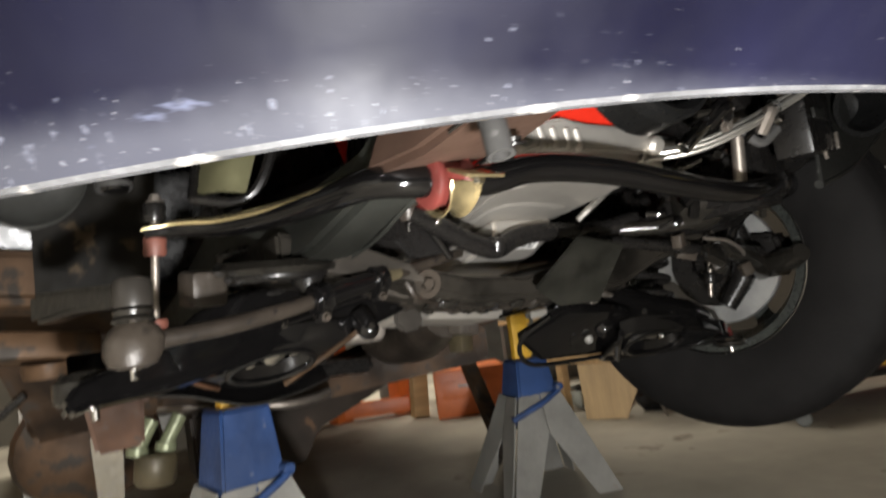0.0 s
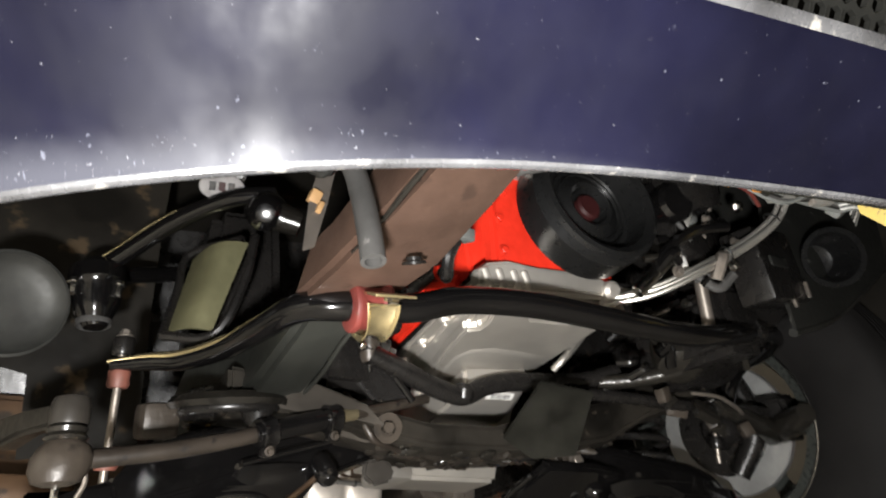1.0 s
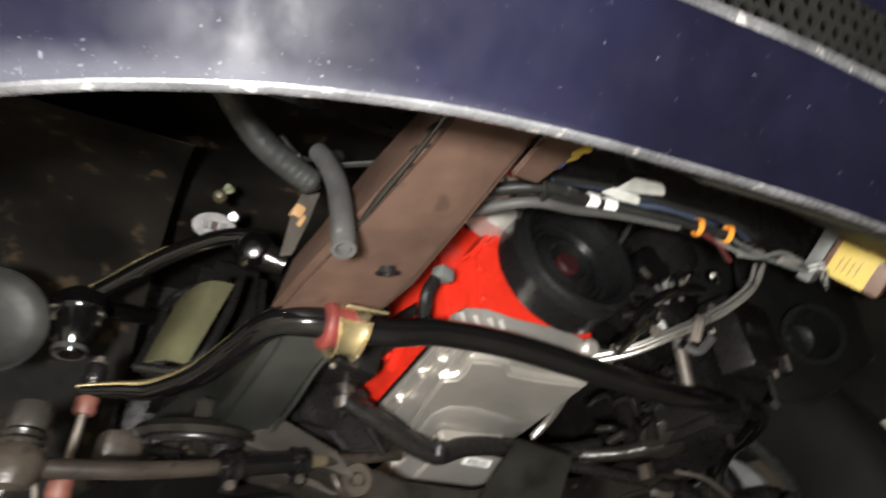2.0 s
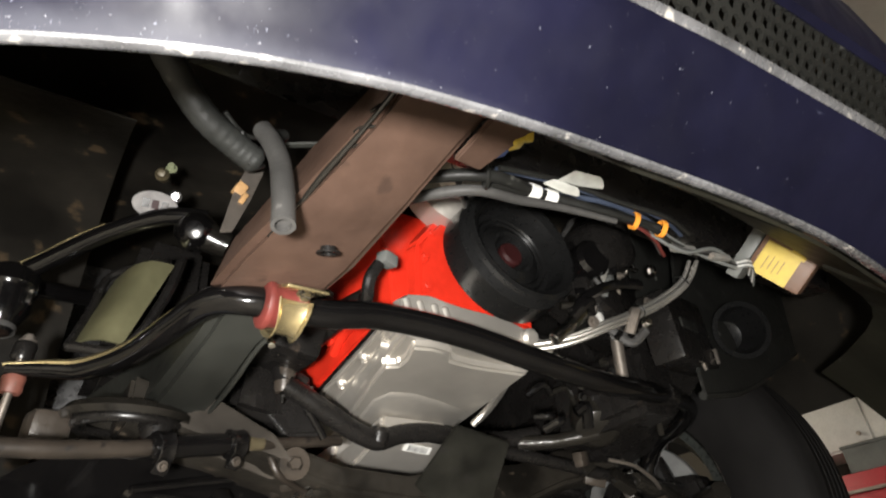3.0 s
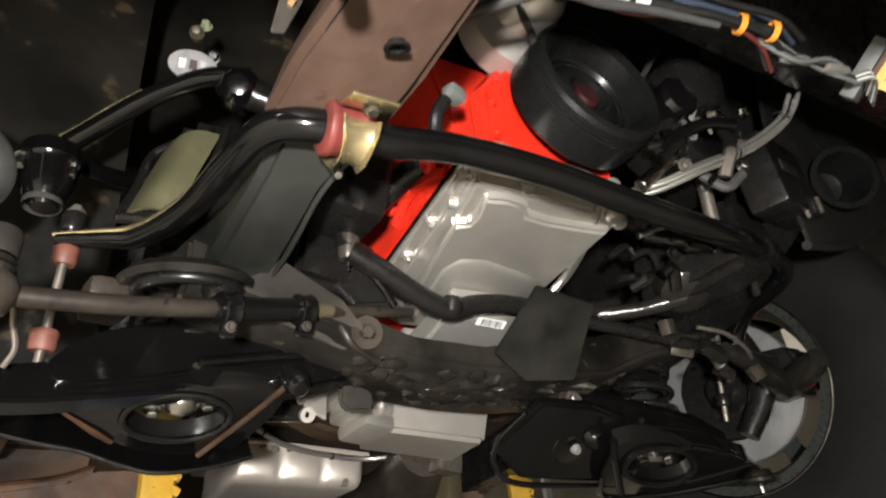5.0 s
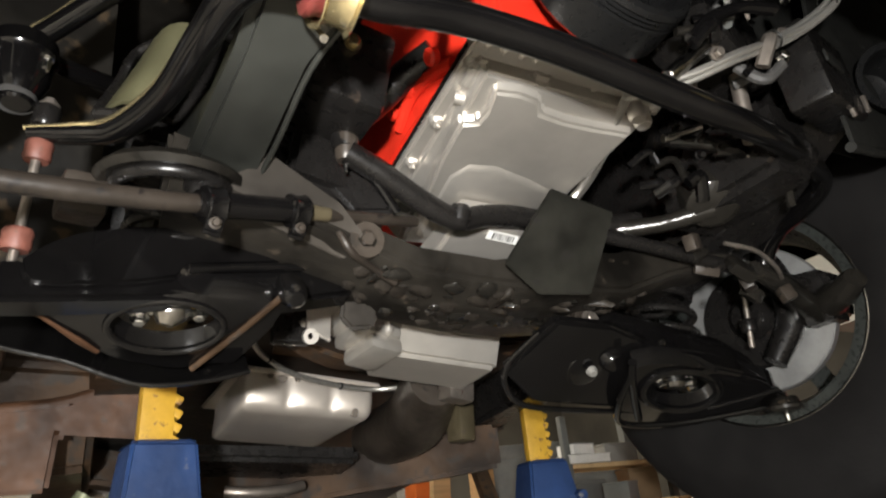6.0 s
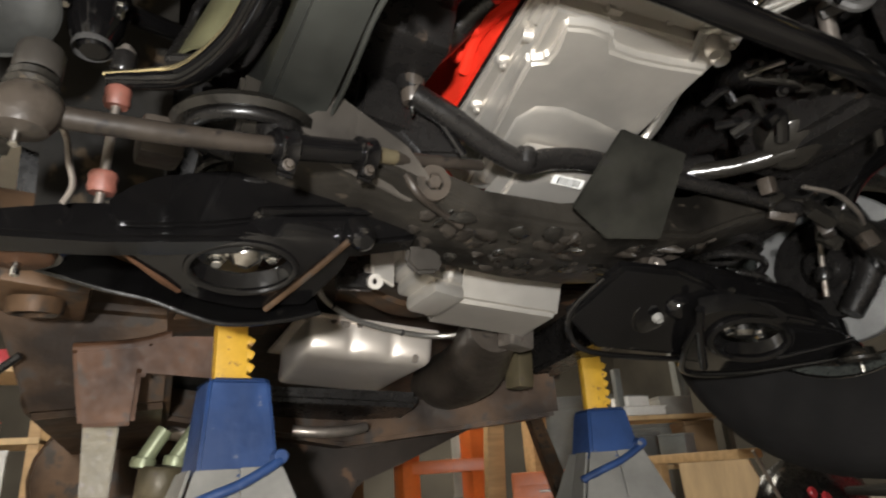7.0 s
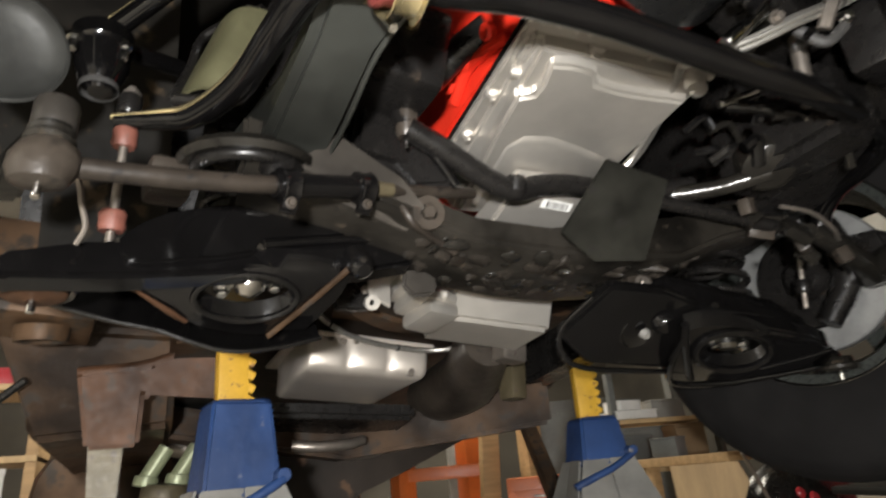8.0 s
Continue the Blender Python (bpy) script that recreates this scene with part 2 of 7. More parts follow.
FLANGE_GREY = material("dull_green_black_steel", (0.018, 0.0175, 0.014), 0.5, 0.0, 0.7, 12, spots=0.35, spot_colour=(0.012, 0.011, 0.010), bump=0.3, bump_scale=20, spec=0.1)
CROSS_GREASE = material("greasy_cross_member", (0.024, 0.021, 0.017), 0.34, 0.1, 0.8, 8, spots=0.2, spot_colour=(0.05, 0.04, 0.03), bump=1.0, bump_scale=20, spec=0.3)
BADGE_GREY = material("dulled_badge_print", (0.24, 0.23, 0.225), 0.5, 0.0, 0.3, 60, spec=0.1)
FLOOR_PAN_DARK = material("grimy_floor_pan", (0.045, 0.034, 0.026), 0.5, 0.0, 0.7, 4, spots=0.3, spot_colour=(0.10, 0.058, 0.034), bump=0.5, bump_scale=14, spec=0.2)
OLD_SLEEVE = material("faded_black_sleeve", (0.026, 0.027, 0.025), 0.5, 0.0, 0.5, 14, spots=0.2, spot_colour=(0.05, 0.05, 0.045), bump=0.4, bump_scale=60, spec=0.25)
INNER_PANEL = material("dusty_inner_panel", (0.020, 0.019, 0.013), 0.5, 0.0, 0.5, 5, spots=0.11, spot_colour=(0.22, 0.21, 0.18), bump=0.2, spec=0.25)
WIRE_BLUE = material("dusty_blue_wire", (0.035, 0.045, 0.07), 0.5, 0.0, 0.3, 30, spec=0.2)
CARD = material("brown_cardboard", (0.26, 0.17, 0.09), 0.8, 0.0, 0.3, 6)


def grain_lines(m, scale, stretch):
    """Long fibres: stretches the noise of a material along one axis."""
    n, link = m.node_tree.nodes, m.node_tree.links
    where = [x for x in n if x.bl_idname == "ShaderNodeTexCoord"][0]
    warp = n.new("ShaderNodeMapping")
    warp.inputs["Scale"].default_value = stretch
    link.new(where.outputs["Object"], warp.inputs["Vector"])
    for tex in [x for x in n if x.bl_idname == "ShaderNodeTexNoise"]:
        link.new(warp.outputs["Vector"], tex.inputs["Vector"])


grain_lines(WOOD, 1, (1.0, 12.0, 12.0))
grain_lines(PLY, 1, (8.0, 8.0, 1.0))

BRAID = bpy.data.materials.new("braided_steel")
BRAID.use_nodes = True
_n, _l = BRAID.node_tree.nodes, BRAID.node_tree.links
_n["Principled BSDF"].inputs["Metallic"].default_value = 0.85
_n["Principled BSDF"].inputs["Roughness"].default_value = 0.35
_w, _c = _n.new("ShaderNodeTexWave"), _n.new("ShaderNodeMix")
_w.inputs["Scale"].default_value, _w.inputs["Distortion"].default_value = 220, 3
_tc = _n.new("ShaderNodeTexCoord")
_l.new(_tc.outputs["Object"], _w.inputs["Vector"])
_c.data_type = "RGBA"
_c.inputs[6].default_value, _c.inputs[7].default_value = (0.16, 0.15, 0.135, 1), (0.62, 0.60, 0.55, 1)
_l.new(_w.outputs["Fac"], _c.inputs["Factor"])
_l.new(_c.outputs[2], _n["Principled BSDF"].inputs["Base Color"])

# ---- mesh helpers ----


def part(name, bm, mat, parent=None, label="", smooth=35):
    mesh = bpy.data.meshes.new(name)
    bmesh.ops.recalc_face_normals(bm, faces=bm.faces)
    limit = radians(smooth)
    for f in bm.faces:
        f.smooth = True
    for e in bm.edges:
        if len(e.link_faces) == 2 and e.calc_face_angle(0) > limit:
            e.smooth = False
    bm.to_mesh(mesh)
    bm.free()
    mesh.materials.append(mat)
    ob = new(name, mesh)
    if parent:
        ob.parent = parent
        ob.matrix_parent_inverse = Matrix.Translation(parent.location).inverted()
    if label:
        ob["label"] = label
    return ob


def thing(name, at, label, category, group="", kind=""):
    ob = new(name)
    ob.location = at
    ob.empty_display_size = 0.1
    return tagged(ob, label, category, group, kind)


def smooth_path(points, steps=8):
    pts = [Vector(p) for p in points]
    if len(pts) < 3:
        return pts
    ext = [2 * pts[0] - pts[1]] + pts + [2 * pts[-1] - pts[-2]]
    out = []
    for i in range(1, len(ext) - 2):
        a, b, c, d = ext[i - 1:i + 3]
        for k in range(steps):
            t = k / steps
            out.append(0.5 * ((2 * b) + (c - a) * t + (2 * a - 5 * b + 4 * c - d) * t * t + (3 * b - a - 3 * c + d) * t ** 3))
    return out + [pts[-1]]


def tube(points, radius, seg=12, steps=8, bm=None, hollow=0.0, flat=1.0):
    """A round bar or hose along a smooth line. radius may be one number or one for each given point; hollow: wall thickness."""
    bm = bm or bmesh.new()
    line = smooth_path(points, steps)
    n = len(line)
    if isinstance(radius, (tuple, list)):
        k = np.linspace(0, len(radius) - 1, n)
        radii = [float(r) for r in np.interp(k, range(len(radius)), radius)]
    else:
        radii = [radius] * n
    side = None
    rings = []
    for i, p in enumerate(line):
        ahead = (line[min(i + 1, n - 1)] - line[max(i - 1, 0)]).normalized()
        if side is None:
            side = ahead.orthogonal().normalized()
            if abs(ahead.z) < 0.8:
                side = ahead.cross(Vector((0, 0, 1))).normalized()
        side = (side - side.dot(ahead) * ahead).normalized()
        up = side.cross(ahead)
        rings.append([bm.verts.new(p + radii[i] * (math.cos(a) * side + flat * math.sin(a) * up)) for a in [2 * math.pi * k / seg for k in range(seg)]])
    for r0, r1 in zip(rings[:-1], rings[1:]):
        for k in range(seg):
            bm.faces.new((r0[k], r0[(k + 1) % seg], r1[(k + 1) % seg], r1[k]))
    for ring in (rings[0], rings[-1]):
        if hollow:
            mid = sum((v.co for v in ring), Vector()) / seg
            inner = [bm.verts.new(mid + (v.co - mid) * (1 - hollow)) for v in ring]
            inward = (rings[2][0].co - rings[0][0].co) if ring is rings[0] else (rings[-3][0].co - rings[-1][0].co)
            deep = [bm.verts.new(v.co + inward) for v in inner]
            for k in range(seg):
                j = (k + 1) % seg
                bm.faces.new((ring[k], ring[j], inner[j], inner[k]))
                bm.faces.new((inner[k], inner[j], deep[j], deep[k]))
            bm.faces.new(deep)
        else:
            bm.faces.new(ring)
    return bm


def lathe(profile, at, axis, seg=32, bm=None):
    """Turns (radius, height) pairs round an axis through at."""
    bm = bm or bmesh.new()
    turn = Vector((0, 0, 1)).rotation_difference(Vector(axis)).to_matrix()
    at = Vector(at)
    rings = []
    for r, h in profile:
        if r < 1e-5:
            rings.append([bm.verts.new(at + turn @ Vector((0, 0, h)))])
        else:
            rings.append([bm.verts.new(at + turn @ Vector((r * math.cos(a), r * math.sin(a), h))) for a in [2 * math.pi * k / seg for k in range(seg)]])
    for a, b in zip(rings[:-1], rings[1:]):
        for k in range(seg):
            j = (k + 1) % seg
            if len(a) > 1 and len(b) > 1:
                bm.faces.new((a[k], a[j], b[j], b[k]))
            elif len(a) > 1:
                bm.faces.new((a[k], a[j], b[0]))
            elif len(b) > 1:
                bm.faces.new((a[0], b[j], b[k]))
    return bm


def rod(p0, p1, r, seg=16, chamfer=0.12, bm=None):
    """A straight bar with chamfered ends."""
    p0, p1 = Vector(p0), Vector(p1)
    h, c = (p1 - p0).length, r * chamfer
    return lathe([(0, 0), (r - c, 0), (r, c), (r, h - c), (r - c, h), (0, h)], p0, p1 - p0, seg, bm)


def hexbolt(at, axis, r=0.007, h=0.006, bm=None):
    """A bolt head with its washer; at is the seat, axis points outwards."""
    bm = lathe([(0, 0), (r * 1.5, 0), (r * 1.5, h * 0.25), (r * 1.05, h * 0.28)], at, axis, 16, bm)
    return lathe([(r, h * 0.25), (r, h), (r * 0.85, h * 1.12), (0, h * 1.12)], at, axis, 6, bm)


def box(centre, size, turn=(0, 0, 0), bevel=0.003, bm=None, taper=1.0):
    """A bevelled block; taper shrinks its top."""
    new_bm = bmesh.new()
    bmesh.ops.create_cube(new_bm, size=1)
    for v in new_bm.verts:
        if v.co.z > 0:
            v.co.x *= taper
            v.co.y *= taper
        v.co = Vector((v.co.x * size[0], v.co.y * size[1], v.co.z * size[2]))
    if bevel:
        bmesh.ops.bevel(new_bm, geom=new_bm.edges[:], offset=min(bevel, min(size) * 0.4), segments=2, affect="EDGES", profile=0.6)
    bmesh.ops.transform(new_bm, matrix=pose(*centre, *turn), verts=new_bm.verts)
    if bm is None:
        return new_bm
    mesh = bpy.data.meshes.new("tmp")
    new_bm.to_mesh(mesh)
    bm.from_mesh(mesh)
    bpy.data.meshes.remove(mesh)
    new_bm.free()
    return bm


def join(bm, other):
    mesh = bpy.data.meshes.new("tmp")
    other.to_mesh(mesh)
    bm.from_mesh(mesh)
    bpy.data.meshes.remove(mesh)
    other.free()
    return bm


def plate(corners, thick, bevel=0.002, up=None):
    """A sheet from its corner points, thickened along its normal (or up)."""
    bm = bmesh.new()
    pts = [Vector(c) for c in corners]
    normal = Vector(up).normalized() if up else (pts[1] - pts[0]).cross(pts[2] - pts[0]).normalized()
    a = [bm.verts.new(p) for p in pts]
    b = [bm.verts.new(p + normal * thick) for p in pts]
    n = len(pts)
    bm.faces.new(a)
    bm.faces.new(b[::-1])
    for k in range(n):
        bm.faces.new((a[k], b[k], b[(k + 1) % n], a[(k + 1) % n]))
    bmesh.ops.recalc_face_normals(bm, faces=bm.faces)
    if bevel:
        bmesh.ops.bevel(bm, geom=bm.edges[:], offset=bevel, segments=2, affect="EDGES")
    return bm


def loft(sections, cap=True, bevel=0.0):
    """Joins rings of equal count into a skin."""
    bm = bmesh.new()
    rings = [[bm.verts.new(p) for p in s] for s in sections]
    n = len(rings[0])
    for a, b in zip(rings[:-1], rings[1:]):
        for k in range(n):
            bm.faces.new((a[k], a[(k + 1) % n], b[(k + 1) % n], b[k]))
    if cap:
        bm.faces.new(rings[0])
        bm.faces.new(rings[-1])
    bmesh.ops.recalc_face_normals(bm, faces=bm.faces)
    if bevel:
        sharp = [e for e in bm.edges if len(e.link_faces) == 2 and e.calc_face_angle(0) > 0.5]
        bmesh.ops.bevel(bm, geom=sharp, offset=bevel, segments=2, affect="EDGES")
    return bm


def sheet(rows, thick=0.002):
    """A curved skin from rows of points, with a back at thick behind it."""
    bm = bmesh.new()
    grid = [[bm.verts.new(p) for p in r] for r in rows]
    for a, b in zip(grid[:-1], grid[1:]):
        for k in range(len(a) - 1):
            bm.faces.new((a[k], a[k + 1], b[k + 1], b[k]))
    bmesh.ops.recalc_face_normals(bm, faces=bm.faces)
    bmesh.ops.solidify(bm, geom=bm.faces[:], thickness=thick)
    return bm

# ---- the room ----


def slab(name, centre, size, mat, label, category):
    ob = part(name, box(centre, size, bevel=0), mat)
    return tagged(ob, label, category, kind="structure")


slab("floor", (0.6, 1.2, FLOOR - 0.05), (8.0, 9.4, 0.1), CONCRETE, "worn bare concrete garage floor with dark stains", "floor")
slab("wall_rear", (0.6, 5.4, 1.2), (8.0, 0.12, 2.56), WALL, "dull tan board wall behind the car", "wall")
slab("wall_front", (0.6, -3.4, 1.2), (8.0, 0.12, 2.56), WALL_PALE, "unseen front wall, pale to bounce light", "wall")
slab("wall_west", (-3.4, 1.0, 1.2), (0.12, 8.7, 2.56), WALL_PALE, "side wall, made pale to bounce light", "wall")
slab("wall_east", (4.4, 1.0, 1.2), (0.12, 8.7, 2.56), WALL, "dull tan board wall of the garage", "wall")
slab("ceiling", (0.6, 1.0, 2.53), (8.0, 8.7, 0.1), WALL_PALE, "unseen ceiling, pale to bounce light", "ceiling")

# ---- the car ----
CX = 0.13
car = thing("car", (CX, 0.4, FLOOR), "dark blue car with its nose raised on two jack stands", "car")


def edge_y(x):
    """How far forward the lower bumper edge lies, at a distance across the car."""
    d = abs(x - 0.13)
    return float(np.interp(d, (0, 0.23, 0.38, 0.48, 0.56, 0.63, 0.70, 0.79, 0.95), (-0.610, -0.597, -0.582, -0.570, -0.553, -0.522, -0.472, -0.380, -0.15)))


def smooth_curve(x, xs, vs):
    """A curve through knots, rounded off between them."""
    return float(np.mean([np.interp(x + d, xs, vs) for d in (-0.06, -0.04, -0.02, 0.0, 0.02, 0.04, 0.06)]))


def lip_shift(x):
    """How far the scraped lower edge has been pushed back and up from the even curve."""
    y = smooth_curve(x, (-0.95, -0.8, -0.68, -0.58, -0.48, -0.38, -0.28, -0.15, 0, 0.15, 0.3, 0.45, 0.6, 0.75, 0.9, 1.05), (-0.160, -0.270, -0.395, -0.470, -0.515, -0.545, -0.562, -0.573, -0.584, -0.588, -0.576, -0.563, -0.548, -0.505, -0.394, -0.194))
    z = smooth_curve(x, (-0.9, -0.6, -0.4, -0.2, 0, 0.3, 0.6, 1.0), (0.559, 0.569, 0.584, 0.593, 0.598, 0.597, 0.592, 0.586))
    return Vector((0, y - edge_y(x), z - 0.576))


def edge_normal(x):
    slope = (edge_y(x + 0.02) - edge_y(x - 0.02)) / 0.04
    return Vector((slope, -1, 0)).normalized()


def bumper_rows(profile, x0, x1, n):
    rows = []
    for o, z in profile:
        row = []
        for k in range(n + 1):
            x = x0 + (x1 - x0) * k / n
            p = Vector((x, edge_y(x), z)) + edge_normal(x) * o + lip_shift(x) * float(np.interp(z, (0.58, 0.655), (1, 0)))
            row.append(p)
        rows.append(row)
    return rows


X0, X1 = -0.72, 0.98
bumper = part("front_bumper", sheet(bumper_rows([(0.0030, 0.578), (0.009, 0.590), (0.018, 0.602), (0.030, 0.616), (0.043, 0.632), (0.054, 0.648), (0.060, 0.660), (0.058, 0.666)], X0, X1, 60), 0.003), BLUE_PAINT, car, "scuffed dark blue front bumper cover")
# lip and crease both take the pale sheen paint
part("bumper_lip", sheet(bumper_rows([(-0.010, 0.582), (-0.006, 0.5775), (-0.002, 0.5758), (0.0015, 0.5762), (0.0030, 0.578)], X0, X1, 60), 0.002), LIP_PAINT, bumper, "scraped lower edge, its bright sheen painted pale")
part("bumper_crease", sheet(bumper_rows([(0.0585, 0.6565), (0.0625, 0.660), (0.0635, 0.6635), (0.060, 0.668)], X0, X1, 60), 0.002), LIP_PAINT, bumper, "crease with its bright line painted pale")
inner = part("bumper_inner_panel", sheet(bumper_rows([(-0.018, 0.590), (-0.045, 0.625), (-0.075, 0.665), (-0.105, 0.700), (-0.125, 0.722)], -0.12, X1, 40), 0.004), INNER_PANEL, car, "black inner bumper panel with pale specks")
for x in (0.12, 0.42):
    p0, p1 = Vector((x, edge_y(x) + 0.04, 0.615)), Vector((x - 0.02, edge_y(x) + 0.112, 0.705))
    part("panel_rib", rod(p0, p1, 0.006), INNER_PANEL, inner)


def honeycomb(x0, x1):
    """Hexagonal mesh between the crease and the nose panel."""
    bm = bmesh.new()
    pitch, r, wire = 0.0135, 0.0072, 0.0016
    n = int((x1 - x0) / pitch)
    for row in range(4):
        for k in range(n):
            u = (row + 0.5) / 4
            x = x0 + (k + 0.5 * (row % 2)) * pitch
            nrm = edge_normal(x)
            base = Vector((x, edge_y(x), 0)) + nrm * (0.058 + 0.030 * u) + Vector((0, 0, 0.666 + 0.042 * u))
            a = nrm.cross(Vector((0, 0, 1))).normalized()
            b = (nrm * 0.58 + Vector((0, 0, 0.81))).normalized()
            out = a.cross(b)
            outer, inn = [], []
            for j in range(6):
                ang = math.pi / 6 + j * math.pi / 3
                way = math.cos(ang) * a + math.sin(ang) * b
                outer.append(bm.verts.new(base + way * (r + wire)))
                inn.append(bm.verts.new(base + way * (r - wire)))
            back = [bm.verts.new(v.co + out * 0.004) for v in inn]
            for j in range(6):
                i = (j + 1) % 6
                bm.faces.new((outer[j], outer[i], inn[i], inn[j]))
                bm.faces.new((inn[j], inn[i], back[i], back[j]))
    return bm


part("grille_mesh", honeycomb(-0.42, 0.70), BLACK_PLASTIC, car, "dark honeycomb grille mesh")
part("nose_panel", sheet(bumper_rows([(0.088, 0.706), (0.094, 0.712), (0.098, 0.74), (0.090, 0.82), (0.06, 0.92)], X0, X1, 50), 0.003), BLUE_PAINT, car, "dark blue nose panel")
part("bumper_corner", sheet(bumper_rows([(0.058, 0.664), (0.070, 0.682), (0.088, 0.708)], X0, -0.41, 20), 0.003), BLUE_PAINT, car, "dark blue bumper corner")
part("radiator_support", box((0.13, -0.33, 0.93), (1.3, 0.06, 0.20), (12, 0, 0)), BLACK_SATIN, car)

# frame rail beside the engine, and the rest of the front subframe
rail = part("frame_rail", loft([
    [(-0.334, -0.12, 0.655), (-0.205, -0.12, 0.668), (-0.185, -0.16, 0.745), (-0.315, -0.15, 0.73)],
    [(-0.329, -0.224, 0.650), (-0.199, -0.228, 0.666), (-0.180, -0.215, 0.742), (-0.310, -0.210, 0.727)],
    [(-0.300, -0.330, 0.676), (-0.182, -0.330, 0.694), (-0.165, -0.31, 0.778), (-0.285, -0.31, 0.762)],
    [(-0.276, -0.410, 0.704), (-0.166, -0.410, 0.724), (-0.150, -0.385, 0.80), (-0.262, -0.385, 0.785)],
    [(-0.250, -0.535, 0.746), (-0.140, -0.535, 0.766), (-0.128, -0.51, 0.84), (-0.238, -0.51, 0.82)]], bevel=0.010), RUST, car, "rust brown frame rail")
part("rail_plate", plate([(-0.172, -0.400, 0.718), (-0.128, -0.385, 0.734), (-0.085, -0.470, 0.763), (-0.085, -0.535, 0.778), (-0.146, -0.535, 0.762)], 0.006), RUST, rail)
part("rail_hole", lathe([(0.0095, 0.0), (0.0125, 0.0012), (0.0125, 0.0035), (0.0085, 0.0035), (0.0085, -0.004), (0, -0.004)], (-0.249, -0.272, 0.6545), (0.15, 0.32, -1), 20), BLACK_SATIN, rail)
part("rail_seam", tube([(-0.306, -0.255, 0.664), (-0.296, -0.300, 0.676), (-0.288, -0.345, 0.690), (-0.272, -0.41, 0.712), (-0.248, -0.53, 0.754)], [0.004, 0.0026, 0.0038, 0.0024, 0.004], 8, 6), BLACK_OILY, rail, "ragged black sealer along the seam")
for k in range(9):
    u = 0.08 + 0.1 * k
    p = Vector((-0.302, -0.26, 0.6655)).lerp(Vector((-0.254, -0.50, 0.745)), u)
    part("sealer_blob", tube([p + Vector((-0.004, 0.010, 0.0)), p, p + Vector((0.005 + 0.004 * (k % 3), -0.008, 0.0))], [0.002, 0.0034 - 0.0008 * (k % 2), 0.0014], 7, 3), BLACK_OILY, rail)
part("rail_rear", loft([
    [(-0.310, -0.13, 0.657), (-0.205, -0.13, 0.670), (-0.185, -0.16, 0.745), (-0.315, -0.15, 0.73)],
    [(-0.318, -0.05, 0.634), (-0.235, -0.05, 0.640), (-0.215, -0.05, 0.73), (-0.310, -0.05, 0.70)],
    [(-0.335, 0.055, 0.600), (-0.248, 0.055, 0.604), (-0.225, 0.06, 0.74), (-0.325, 0.06, 0.685)],
    [(-0.370, 0.35, 0.565), (-0.270, 0.35, 0.565), (-0.25, 0.35, 0.70), (-0.39, 0.35, 0.70)],
    [(-0.42, 0.60, 0.490), (-0.300, 0.60, 0.490), (-0.28, 0.60, 0.60), (-0.42, 0.60, 0.60)],
    [(-0.40, 1.6, 0.40), (-0.30, 1.6, 0.40), (-0.29, 1.6, 0.50), (-0.41, 1.6, 0.50)]], bevel=0.012), DARK_PAINT, rail, "satin dark grey frame section")
# far rail takes black instead of the near section's grey, for its shade
part("frame_rail", loft([
    [(0.49, -0.16, 0.72), (0.61, -0.16, 0.72), (0.61, -0.16, 0.80), (0.49, -0.16, 0.80)],
    [(0.50, 0.06, 0.61), (0.64, 0.06, 0.61), (0.64, 0.06, 0.80), (0.50, 0.06, 0.80)],
    [(0.53, 0.35, 0.565), (0.66, 0.35, 0.565), (0.65, 0.35, 0.70), (0.52, 0.35, 0.70)],
    [(0.56, 0.60, 0.490), (0.68, 0.60, 0.490), (0.68, 0.60, 0.60), (0.55, 0.60, 0.60)],
    [(0.56, 1.6, 0.40), (0.66, 1.6, 0.40), (0.66, 1.6, 0.50), (0.56, 1.6, 0.50)]], bevel=0.012), BLACK_SATIN, car, "far frame rail, its shade put in as black")


def cross_section(x, y0, y1, z0, z1):
    return [(x, y0, z0 + 0.012), (x, y0 + 0.02, z0), (x, y1, z0), (x, y1, z1), (x, y0, z1)]


cross = part("cross_member", loft([
    cross_section(-0.36, 0.10, 0.32, 0.580, 0.64),
    cross_section(-0.22, 0.13, 0.33, 0.560, 0.62),
    cross_section(-0.12, 0.15, 0.34, 0.536, 0.585),
    cross_section(-0.02, 0.16, 0.35, 0.512, 0.56),
    cross_section(0.10, 0.15, 0.36, 0.500, 0.550),
    cross_section(0.22, 0.14, 0.37, 0.498, 0.570),
    cross_section(0.34, 0.14, 0.36, 0.505, 0.585),
    cross_section(0.45, 0.14, 0.34, 0.545, 0.62),
    cross_section(0.60, 0.12, 0.32, 0.580, 0.64)], bevel=0.006), CROSS_GREASE, car, "oily black front cross member")
part("cross_member_flange", plate([(0.111, 0.018, 0.598), (0.221, 0.022, 0.580), (0.226, 0.105, 0.486), (0.150, 0.130, 0.489), (0.085, 0.112, 0.524)], 0.005), FLANGE_GREY, cross, "dull dark steel flange plate")
part("spring_seat", lathe([(0.0, 0.010), (0.056, 0.010), (0.066, -0.002), (0.082, -0.004), (0.088, 0.004), (0.080, 0.014), (0.0, 0.018)], (-0.345, 0.160, 0.594), (0.0, -0.10, 1), 40), BLACK_OILY, cross, "dark dished spring seat")
part("seat_block", box((-0.440, 0.19, 0.580), (0.05, 0.06, 0.05), (8, 0, 10), 0.010), GRIME, cross)
COIL = 0.064
